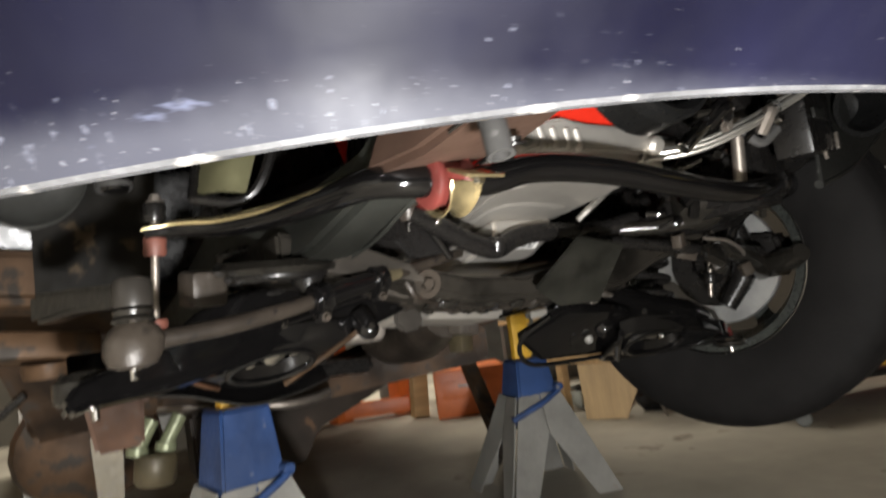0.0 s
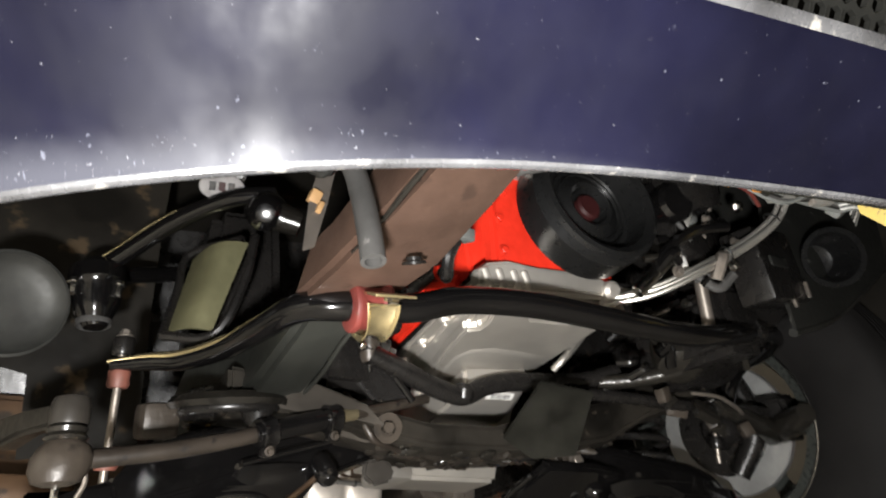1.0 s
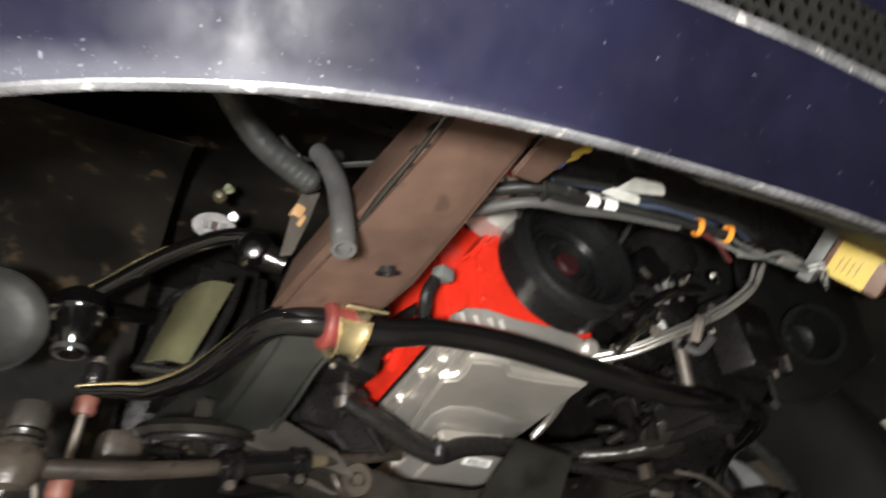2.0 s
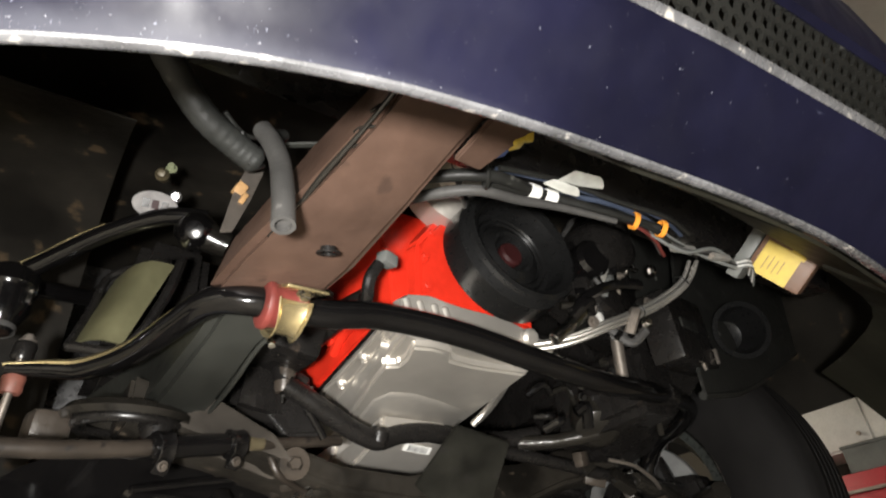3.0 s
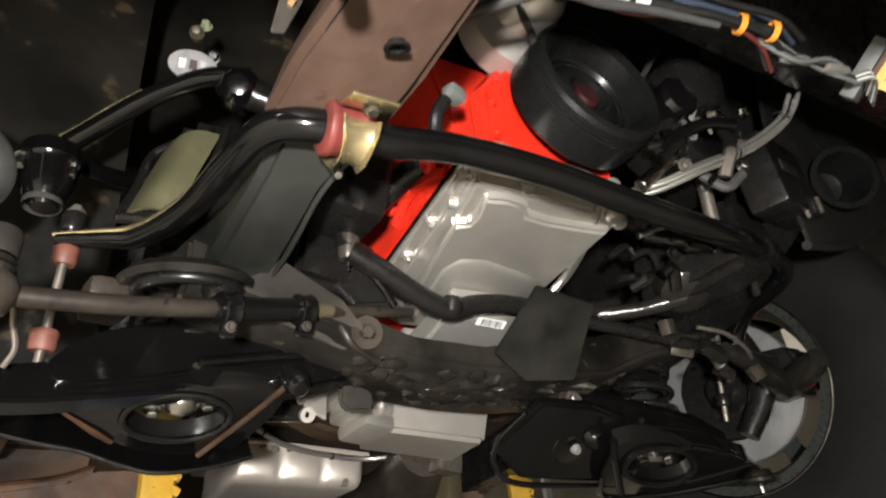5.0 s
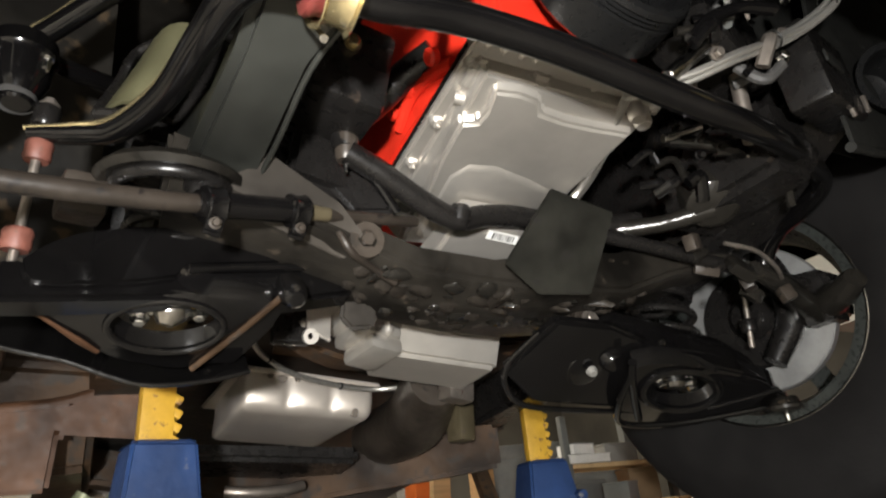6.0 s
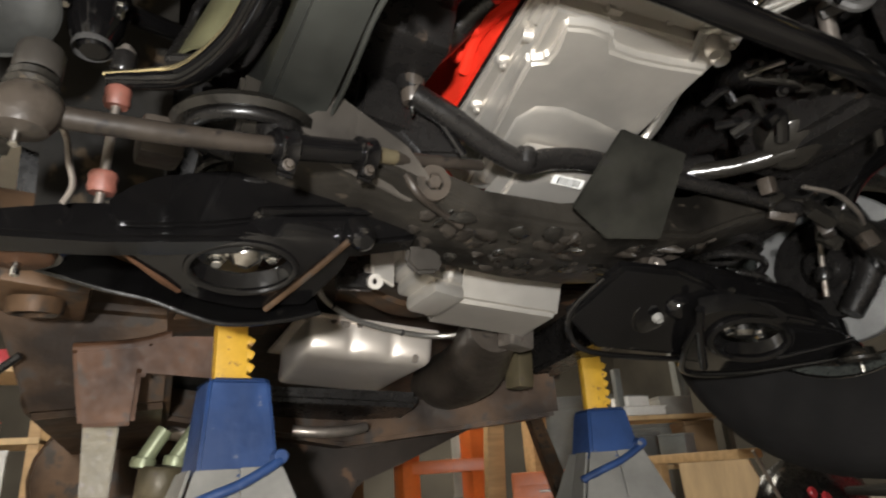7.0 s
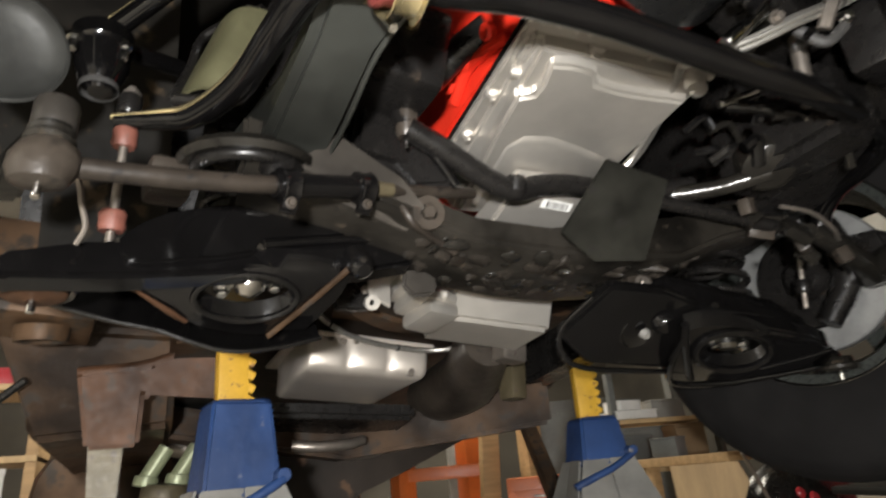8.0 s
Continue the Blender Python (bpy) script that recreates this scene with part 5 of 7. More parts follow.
def lower_arm():
    """Stamped arm: deep front wall, spring plate with an oval flanged hole, rear leg, ball joint at the outer end."""
    def P(x, y, z):
        mx = 2 * 0.1025 - x
        return (mx, y - 0.02, z - 0.075 - 0.05 * (mx - 0.3))

    xs = (-0.605, -0.57, -0.53, -0.487, -0.455, -0.395, -0.335, -0.31, -0.22, -0.155, -0.10, -0.070, -0.058)
    tops = (0.478, 0.488, 0.494, 0.506, 0.534, 0.554, 0.563, 0.568, 0.592, 0.606, 0.604, 0.585, 0.562)
    lows = (0.462, 0.458, 0.458, 0.464, 0.470, 0.478, 0.484, 0.500, 0.522, 0.530, 0.532, 0.530, 0.540)
    fronts = (0.255, 0.232, 0.215, 0.200, 0.194, 0.190, 0.195, 0.202, 0.228, 0.246, 0.262, 0.274, 0.282)
    depths = (0.03, 0.06, 0.075, 0.08, 0.08, 0.08, 0.08, 0.075, 0.065, 0.06, 0.055, 0.045, 0.03)
    sections = []
    for x in np.linspace(xs[0], xs[-1], 56):
        x = float(x)
        t, l, y, d = (float(np.interp(x, xs, v)) for v in (tops, lows, fronts, depths))
        h = t - l
        sections.append([P(x, y + 0.30 * d, l), P(x, y + 0.06 * d, l + 0.004), P(x, y, l + 0.05 * h + 0.006), P(x, y + 0.10 * d, l + 0.35 * h), P(x, y + 0.16 * d, l + 0.62 * h), P(x, y + 0.22 * d, l + 0.86 * h),
                         P(x, y + 0.34 * d, t), P(x, y + 0.62 * d, t + 0.002), P(x, y + d, t - 0.1 * h), P(x, y + d, l + 0.12 * h), P(x, y + 0.6 * d, l)])
    arm = part("lower_control_arm", loft(sections), BLACK_GLOSS, car, "glossy black lower control arm", 50)
    part("arm_edge", tube([P(float(x), float(np.interp(x, xs, fronts)) + 0.004, float(np.interp(x, xs, lows)) + 0.003) for x in np.linspace(-0.56, -0.34, 14)], 0.0036, 8, 2), BLACK_GLOSS, arm)
    # inclined spring plate with its oval hole
    bm = bmesh.new()
    lip = [P(*p) for p in ((-0.185, 0.235, 0.487), (-0.225, 0.33, 0.447), (-0.30, 0.405, 0.430), (-0.41, 0.385, 0.430), (-0.49, 0.33, 0.438), (-0.56, 0.275, 0.448), (-0.50, 0.205, 0.465), (-0.42, 0.20, 0.478), (-0.33, 0.205, 0.490), (-0.23, 0.22, 0.495))]
    outline = smooth_path(lip + lip[:1], 5)[:-1]
    n = len(outline)

    def hole_point(k, grow, drop):
        a = 2 * math.pi * k / n
        x, y = -0.322 + (0.083 + grow) * math.cos(a), 0.266 + (0.038 + grow * 0.6) * math.sin(a)
        return P(x, y, 0.467 - 0.62 * (y - 0.266) + 0.06 * (x + 0.322) + drop)

    outer = [bm.verts.new(p) for p in outline]
    rim = [bm.verts.new(hole_point(k, 0.0, 0.0)) for k in range(n)]
    hole = [bm.verts.new(hole_point(k, -0.006, 0.022)) for k in range(n)]
    top = [bm.verts.new(v.co + Vector((0, 0, 0.03))) for v in outer]
    for k in range(n):
        j = (k + 1) % n
        bm.faces.new((hole[k], hole[j], rim[j], rim[k]))
        bm.faces.new((rim[k], rim[j], outer[j], outer[k]))
        bm.faces.new((outer[k], outer[j], top[j], top[k]))
        bm.faces.new((top[k], top[j], hole[j], hole[k]))
    part("spring_plate", bm, BLACK_GLOSS, arm)
    part("hole_flange", tube([hole_point(k, 0.004, -0.002) for k in range(n)] + [hole_point(0, 0.004, -0.002)], 0.0080, 10, 2), BLACK_GLOSS, arm)
    part("plate_lip", tube(lip[0:6], [0.006, 0.007, 0.007, 0.007, 0.006, 0.005], 10, 8), BLACK_GLOSS, arm)
    part("rear_leg", tube([P(-0.172, 0.222, 0.494), P(-0.20, 0.258, 0.474), P(-0.245, 0.306, 0.452), P(-0.29, 0.352, 0.430)], 0.0075, 10, 5), BLACK_GLOSS, arm, "")
    part("plate_rib", tube([P(-0.485, 0.190, 0.461), P(-0.44, 0.237, 0.449), P(-0.400, 0.285, 0.441)], 0.0038, 8, 5), BLACK_GLOSS, arm, "")
    part("leg_cap", lathe([(0, 0.03), (0.016, 0.03), (0.022, 0.022), (0.024, -0.02), (0, -0.02)], P(-0.158, 0.265, 0.52), (0.1, -0.6, -0.8), 20), BLACK_GLOSS, arm)
    part("arm_bushing", lathe([(0.006, 0.03), (0.018, 0.03), (0.026, 0.026), (0.026, -0.03), (0.018, -0.034), (0, -0.034)], P(-0.105, 0.262, 0.560), (0, -1, 0.08), 28), GRIME, arm, "worn rubber bushing")
    part("bushing_bolt", hexbolt(P(-0.105, 0.230, 0.5625), (0, -1, 0.08), 0.011, 0.010), STEEL, arm)
    joint = part("ball_joint", lathe([(0, -0.004), (0.008, -0.007), (0.020, -0.003), (0.034, -0.004), (0.040, 0.001), (0.041, 0.007), (0.030, 0.010), (0.026, 0.024), (0, 0.024)], P(-0.577, 0.250, 0.438), (0, 0.0, 1), 32), BLACK_OILY, arm, "oily ball joint cap")
    part("joint_nipple", rod(P(-0.577, 0.250, 0.418), P(-0.577, 0.250, 0.438), 0.0055), CHROME, joint)
    spring = part("coil_spring", tube([P(-0.335 + 0.058 * math.cos(a), 0.275 + 0.046 * math.sin(a), 0.505 + 0.006 * a) for a in [0.5 * k for k in range(52)]], 0.0075, 8, 2), BLACK_SATIN, car, "black coil spring")
    part("shock_mount", lathe([(0, -0.02), (0.016, -0.02), (0.022, -0.012), (0.022, 0.02), (0.018, 0.08), (0, 0.08)], P(-0.325, 0.280, 0.492), (0.1, 0, 1), 20), CHROME, arm, "bright shock absorber end")
    for dx in (-0.04, 0.036):
        part("shock_bolt", hexbolt(P(-0.325 + dx, 0.280, 0.484), (0, -0.3, -1), 0.009, 0.012), CHROME, arm)
    part("inner_leg", loft([
        [(0.205, 0.33, 0.425), (0.235, 0.20, 0.475), (0.235, 0.21, 0.495), (0.205, 0.34, 0.445)],
        [(0.260, 0.335, 0.375), (0.33, 0.18, 0.465), (0.33, 0.19, 0.485), (0.260, 0.345, 0.395)],
        [(0.40, 0.338, 0.366), (0.42, 0.20, 0.450), (0.42, 0.21, 0.470), (0.40, 0.348, 0.386)],
        [(0.52, 0.338, 0.362), (0.52, 0.25, 0.420), (0.52, 0.26, 0.440), (0.52, 0.348, 0.382)]], bevel=0.006), BLACK_GLOSS, arm)
    part("edge_bead", tube([(0.225, 0.24, 0.470), (0.200, 0.30, 0.435), (0.205, 0.328, 0.400), (0.245, 0.334, 0.370), (0.38, 0.336, 0.361), (0.52, 0.335, 0.358), (0.64, 0.32, 0.352), (0.74, 0.295, 0.350)], 0.0052, 10, 6), BLACK_GLOSS, arm)
    part("leg_opening", lathe([(0, 0.0), (0.026, 0.0), (0.032, 0.004), (0.036, 0.0)], (0.325, 0.262, 0.418), (-0.1, -0.85, -1), 24), BLACK_OILY, arm)
    part("leg_boss", lathe([(0, 0.010), (0.006, 0.010), (0.009, 0.005), (0.010, 0.0)], (0.330, 0.252, 0.412), (-0.1, -0.85, -1), 18), STAND_GREY, arm, "pale rubber stop")
    part("bright_tab", tube([(0.455, 0.20, 0.452), (0.470, 0.215, 0.440), (0.480, 0.235, 0.425)], [0.006, 0.009, 0.005], 10, 5), CHROME, arm)
    return arm


def near_lower_arm():
    """Stamped arm: web with a raised front panel, spring plate with a flanged oval hole, deep rear wall, ball joint."""
    back = Vector((-0.14, 1.0, -0.25)).normalized()
    web = [(-0.612, 0.176, 0.456), (-0.596, 0.184, 0.478), (-0.524, 0.200, 0.500), (-0.488, 0.206, 0.507), (-0.467, 0.216, 0.534), (-0.437, 0.226, 0.555), (-0.383, 0.239, 0.577), (-0.300, 0.255, 0.597),
           (-0.162, 0.277, 0.607), (-0.091, 0.285, 0.598), (-0.071, 0.281, 0.572), (-0.083, 0.266, 0.522), (-0.174, 0.248, 0.497), (-0.257, 0.234, 0.487), (-0.332, 0.222, 0.480), (-0.413, 0.207, 0.466), (-0.490, 0.193, 0.454), (-0.590, 0.178, 0.447), (-0.603, 0.173, 0.440)]
    arm = part("lower_control_arm", plate(web, 0.040, 0.006, back), BLACK_GLOSS, car, "glossy black lower control arm", 50)
    panel = [(-0.486, 0.201, 0.482), (-0.490, 0.204, 0.500), (-0.467, 0.215, 0.529), (-0.437, 0.225, 0.551), (-0.383, 0.238, 0.572), (-0.300, 0.254, 0.592), (-0.172, 0.274, 0.602), (-0.101, 0.283, 0.596), (-0.079, 0.281, 0.575),
             (-0.302, 0.238, 0.526), (-0.317, 0.234, 0.521), (-0.328, 0.228, 0.503), (-0.374, 0.218, 0.489), (-0.450, 0.203, 0.473), (-0.477, 0.199, 0.471)]
    part("raised_panel", plate([Vector(p) - back * 0.008 for p in panel], 0.010, 0.0045, back), BLACK_GLOSS, arm, "", 60)
    part("web_step", tube([(-0.315, 0.226, 0.520), (-0.240, 0.240, 0.535), (-0.160, 0.255, 0.551), (-0.082, 0.271, 0.566)], 0.006, 10, 5), BLACK_GLOSS, arm)
    # spring plate with the oval hole
    lip = [(-0.207, 0.242, 0.488), (-0.246, 0.286, 0.459), (-0.290, 0.336, 0.425), (-0.363, 0.328, 0.426), (-0.407, 0.308, 0.436), (-0.457, 0.269, 0.457), (-0.495, 0.236, 0.473), (-0.412, 0.232, 0.480), (-0.331, 0.228, 0.487), (-0.257, 0.230, 0.490)]
    outline = smooth_path(lip + lip[:1], 5)[:-1]
    n = len(outline)

    def hole_point(k, grow, drop):
        a = 2 * math.pi * k / n
        x, y = -0.331 + (0.066 + grow) * math.cos(a) + 0.006 * math.sin(a), 0.268 + (0.035 + grow * 0.6) * math.sin(a)
        return Vector((x, y, 0.467 - 0.62 * (y - 0.266) + 0.06 * (x + 0.322) + drop))

    bm = bmesh.new()
    outer = [bm.verts.new(p) for p in outline]
    swell = [bm.verts.new(hole_point(k, 0.016, -0.004)) for k in range(n)]
    rim = [bm.verts.new(hole_point(k, 0.003, -0.010)) for k in range(n)]
    hole = [bm.verts.new(hole_point(k, -0.004, 0.016)) for k in range(n)]
    top = [bm.verts.new(v.co + Vector((0, 0, 0.028))) for v in outer]
    for k in range(n):
        j = (k + 1) % n
        for p, q in ((hole, rim), (rim, swell), (swell, outer), (outer, top), (top, hole)):
            bm.faces.new((p[k], p[j], q[j], q[k]))
    part("spring_plate", bm, BLACK_GLOSS, arm, "", 60)
    part("hole_flange", tube([hole_point(k, 0.001, -0.009) for k in range(n)] + [hole_point(0, 0.001, -0.009)], 0.0055, 10, 2), BLACK_GLOSS, arm)
    part("rear_wall", loft([[(x, y0, z0), (x, y0 + 0.012, z0), (x, y1 + 0.012, z1), (x, y1, z1)] for x, y0, z0, y1, z1 in ((-0.600, 0.335, 0.470, 0.40, 0.515), (-0.500, 0.335, 0.441, 0.41, 0.512), (-0.440, 0.335, 0.428, 0.41, 0.490), (-0.390, 0.335, 0.410, 0.41, 0.470), (-0.343, 0.335, 0.399, 0.41, 0.460), (-0.276, 0.335, 0.405, 0.41, 0.465), (-0.215, 0.335, 0.420, 0.41, 0.500))], bevel=0.004), BLACK_GLOSS, arm)
    part("wall_lip", tube([(-0.600, 0.337, 0.470), (-0.500, 0.337, 0.441), (-0.440, 0.337, 0.428), (-0.390, 0.337, 0.410), (-0.343, 0.337, 0.399), (-0.276, 0.337, 0.405), (-0.215, 0.337, 0.420)], 0.004, 10, 6), BLACK_GLOSS, arm)
    part("plate_edge_band", tube([(-0.492, 0.238, 0.470), (-0.457, 0.268, 0.455), (-0.425, 0.294, 0.441), (-0.405, 0.310, 0.433)], [0.0016, 0.0034, 0.0060, 0.0040], 10, 6, flat=0.6), RUST_ORANGE, arm, "rust-coloured band along the plate")
    part("rear_leg", tube([(-0.292, 0.338, 0.421), (-0.246, 0.288, 0.455), (-0.206, 0.241, 0.487), (-0.190, 0.221, 0.502)], [0.0042, 0.0048, 0.0048, 0.005], 10, 6), RUST_DARK, arm, "brown strut edge")
    part("leg_shade", plate([(-0.285, 0.345, 0.428), (-0.206, 0.250, 0.492), (-0.180, 0.252, 0.500), (-0.195, 0.300, 0.470), (-0.235, 0.350, 0.432)], 0.010, 0.003, (0.2, 0.6, 1)), BLACK_GLOSS, arm)
    part("leg_cap", lathe([(0, 0.022), (0.010, 0.022), (0.016, 0.016), (0.019, 0.004), (0.019, -0.024), (0, -0.024)], (-0.184, 0.228, 0.500), (0.1, -0.7, -0.7), 24), BLACK_GLOSS, arm)
    part("pivot_ear", loft([[(-0.088, 0.300, 0.520), (-0.050, 0.300, 0.524), (-0.030, 0.300, 0.505), (-0.040, 0.300, 0.482), (-0.075, 0.300, 0.478), (-0.092, 0.300, 0.495)], [(-0.088, 0.312, 0.522), (-0.050, 0.312, 0.526), (-0.028, 0.312, 0.506), (-0.038, 0.312, 0.481), (-0.075, 0.312, 0.476), (-0.094, 0.312, 0.495)]], bevel=0.005), GUSSET_GREY, arm, "dull steel pivot ear")
    joint = part("ball_joint", lathe([(0, -0.006), (0.007, -0.008), (0.018, -0.004), (0.030, -0.004), (0.036, 0.000), (0.037, 0.006), (0.030, 0.010), (0.026, 0.024), (0, 0.024)], (-0.574, 0.250, 0.446), (0, 0.06, 1), 36), RUST_ORANGE, arm, "rusty ball joint cap")
    part("joint_housing", lathe([(0.037, 0.004), (0.043, 0.002), (0.048, 0.008), (0.048, 0.030), (0.038, 0.042), (0, 0.046)], (-0.574, 0.250, 0.446), (0, 0.06, 1), 36), BLACK_OILY, joint, "greasy black joint housing")
    part("joint_nipple", rod((-0.574, 0.249, 0.424), (-0.574, 0.250, 0.444), 0.0048), CHROME, joint)
    part("coil_spring", tube([(-0.335 + 0.056 * math.cos(a), 0.285 + 0.044 * math.sin(a), 0.500 + 0.006 * a) for a in [0.5 * k for k in range(52)]], 0.0075, 8, 2), BLACK_SATIN, car, "black coil spring")
    part("shock_mount", lathe([(0, -0.026), (0.010, -0.026), (0.016, -0.020), (0.024, -0.012), (0.026, 0.0), (0.022, 0.02), (0.018, 0.08), (0, 0.08)], (-0.328, 0.272, 0.486), (0.25, -0.15, 1), 24), CHROME, arm, "bright shock absorber end")
    part("mount_cross_bar", rod((-0.372, 0.276, 0.478), (-0.286, 0.270, 0.490), 0.0105, 16, 0.4), CHROME, arm)
    for dx in (-0.036, 0.034):
        part("shock_bolt", hexbolt((-0.328 + dx, 0.272, 0.474 + 0.14 * dx), (0, -0.3, -1), 0.008, 0.010), CHROME, arm)
    return arm


near_lower_arm()
lower_arm()


def upper_arm(mirror):
    def P(x, y, z):
        return (2 * CX - x, y, z) if mirror else (x, y, z)

    arm = part("upper_control_arm", tube([P(-0.30, 0.08, 0.905), P(-0.36, 0.105, 0.905), P(-0.43, 0.16, 0.885), P(-0.50, 0.22, 0.845), P(-0.54, 0.25, 0.82)], 0.0145, 14, 6), BLACK_GLOSS, car, "glossy black tubular upper control arm")
    part("rear_tube", tube([P(-0.30, 0.42, 0.90), P(-0.40, 0.38, 0.88), P(-0.50, 0.29, 0.835), P(-0.54, 0.25, 0.82)], 0.0145, 14, 6), BLACK_GLOSS, arm)
    part("joint_plate", lathe([(0, 0.02), (0.03, 0.02), (0.040, 0.010), (0.042, -0.014), (0.036, -0.022), (0.034, -0.05), (0.026, -0.066), (0.016, -0.085), (0, -0.085)], P(-0.535, 0.25, 0.815), (-0.05, 0.05, 1), 28), BLACK_GLOSS, arm, "black upper ball joint")
    for k in range(3):
        part("joint_boot_ring", lathe([(0.024, -0.005), (0.031 - 0.003 * k, 0.0), (0.024, 0.005)], P(-0.533, 0.248, 0.77 - 0.016 * k), (-0.05, 0.05, 1), 24), RUBBER, arm)
    for dx, dy in ((-0.03, -0.03), (0.03, -0.025)):
        part("joint_bolt", hexbolt(P(-0.535 + dx, 0.25 + dy, 0.797), (0, -0.1, -1), 0.006, 0.022), CHROME, arm)
    if not mirror:
        # thin brassy strip drawn as the arm edge's golden highlight
        part("edge_glint", tube([(x - 0.006, y - 0.008, z + 0.010) for x, y, z in ((-0.43, 0.16, 0.885), (-0.47, 0.195, 0.866), (-0.50, 0.22, 0.845), (-0.525, 0.238, 0.83))], 0.0028, 8, 5), GOLD, arm, "brassy glint along the edge")
        badge = lathe([(0, 0.002), (0.0225, 0.002), (0.0235, 0.0), (0.0235, -0.004), (0, -0.004)], (0, 0, 0), (0, 0, 1), 32)
        bmesh.ops.transform(badge, matrix=look((-0.378, 0.105, 0.922), (-0.44, -0.6, 0.35)) @ pose(0, 0, 0, 0, 180, 0) @ Matrix.Diagonal((1.45, 0.95, 1, 1)), verts=badge.verts)
        part("arm_badge", badge, BADGE_GREY, arm, "pale oval badge")
        for k in range(3):
            bar = box((-0.014 + 0.014 * k, 0.001, 0.003), (0.010, 0.014, 0.001), bevel=0)
            bmesh.ops.transform(bar, matrix=look((-0.378, 0.105, 0.922), (-0.44, -0.6, 0.35)) @ pose(0, 0, 0, 0, 180, 0), verts=bar.verts)
            part("badge_bar", bar, RED_DIM if k == 1 else BLACK_SATIN, arm)
    return arm


upper_arm(False)
upper_arm(True)
fitting = part("arm_fitting", lathe([(0, 0.016), (0.006, 0.014), (0.008, 0.006), (0.011, 0.002), (0.011, -0.012), (0, -0.012)], (-0.379, 0.09, 0.973), (-0.2, -0.8, -0.4), 14), STRAP_TAN, car, "dull greasy fitting above the arm badge")
part("fitting_cap", hexbolt((-0.367, 0.09, 0.989), (-0.3, -0.9, 0.1), 0.006, 0.010), PALE_GREEN, fitting)
casting = part("pivot_casting", lathe([(0, 0.034), (0.014, 0.032), (0.024, 0.022), (0.030, 0.004), (0.032, -0.03), (0, -0.05)], (-0.317, 0.07, 0.869), (-0.25, -0.85, -0.5), 28), BLACK_GLOSS, car, "glossy black pivot casting")
part("casting_rib", tube([(-0.317, 0.07, 0.869), (-0.267, 0.06, 0.849)], [0.026, 0.020], 14, 4), BLACK_OILY, casting)
part("grease_fitting", hexbolt((-0.352, 0.10, 0.945), (-0.2, -0.8, -0.6), 0.007, 0.012), BLACK_GLOSS, car, "dark greasy bolt")
part("bump_stop", lathe([(0, 0), (0.010, 0), (0.014, 0.006), (0.015, 0.02), (0.010, 0.03), (0, 0.03)], (-0.335, 0.09, 0.885), (0.1, -0.5, -0.8), 24), BLACK_GLOSS, car, "glossy rounded frame boss")
part("shock_tower", loft([[(-0.40, 0.26, 0.70), (-0.24, 0.26, 0.70), (-0.24, 0.46, 0.70), (-0.40, 0.46, 0.70)], [(-0.36, 0.28, 0.98), (-0.24, 0.28, 0.98), (-0.24, 0.42, 0.98), (-0.36, 0.42, 0.98)]], bevel=0.02), BLACK_SATIN, car, "black frame spring tower")
part("shock_tower", loft([[(0.64, 0.06, 0.74), (0.52, 0.06, 0.74), (0.52, 0.46, 0.70), (0.64, 0.46, 0.70)], [(0.62, 0.10, 0.98), (0.52, 0.10, 0.98), (0.52, 0.42, 0.98), (0.62, 0.42, 0.98)]], bevel=0.02), BLACK_SATIN, car, "black frame spring tower")
part("splash_panel", sheet([[Vector((-0.434, 0.204, 0.716)).lerp(Vector((-0.396, 0.262, 0.862)), v).lerp(Vector((-0.374, 0.168, 0.708)).lerp(Vector((-0.322, 0.172, 0.862)), v), u) + Vector((-0.010, -0.034, 0)) * math.sin(math.pi * u) * (0.5 + 0.5 * v) for u in [k / 8 for k in range(9)]] for v in [k / 6 for k in range(7)]], 0.004), OLIVE, car, "olive splash panel")
part("panel_rim", tube([(-0.440, 0.202, 0.708), (-0.420, 0.235, 0.790), (-0.402, 0.262, 0.870), (-0.330, 0.180, 0.872)], 0.007, 8, 6), BLACK_SATIN, car)
part("panel_rim", tube([(-0.440, 0.202, 0.708), (-0.372, 0.160, 0.700), (-0.334, 0.145, 0.78), (-0.314, 0.160, 0.870)], 0.008, 8, 6), BLACK_SATIN, car)


def fender(mirror):
    def P(x, y, z):
        return (2 * CX - x, y, z) if mirror else (x, y, z)
    rows = []
    for k in range(13):
        a = math.pi * (0.34 + 0.64 * k / 12)
        rows.append([P(x, 0.17 - 0.43 * math.cos(a), 0.56 + 0.45 * math.sin(a)) for x in ((-0.44, -0.54, -0.635) if k > 9 and not mirror else (-0.44, -0.58, -0.86))])
    part("inner_fender", sheet(rows, 0.003), LINER_BLACK, car, "dark inner fender liner")
    part("fender_skin", sheet([[P(-0.87, y, z) for y in (-0.40, -0.2, 0.8, 1.2)] for z in (0.72, 0.93, 1.05, 1.25)], 0.004), LINER_BLACK, car, "dark inner side of the fender skin")


fender(False)
fender(True)
part("fender_liner", plate([(0.52, -0.165, 0.640), (0.72, -0.14, 0.690), (1.02, -0.12, 0.830), (1.10, -0.12, 1.12), (0.62, -0.16, 1.12), (0.52, -0.17, 0.85)], 0.006), BLACK_PLASTIC, car, "dark splash panel ahead of the wheel")
part("liner_edge", tube([(0.52, -0.165, 0.640), (0.72, -0.14, 0.690), (1.02, -0.12, 0.830)], 0.008, 8, 5), BLACK_PLASTIC, car)
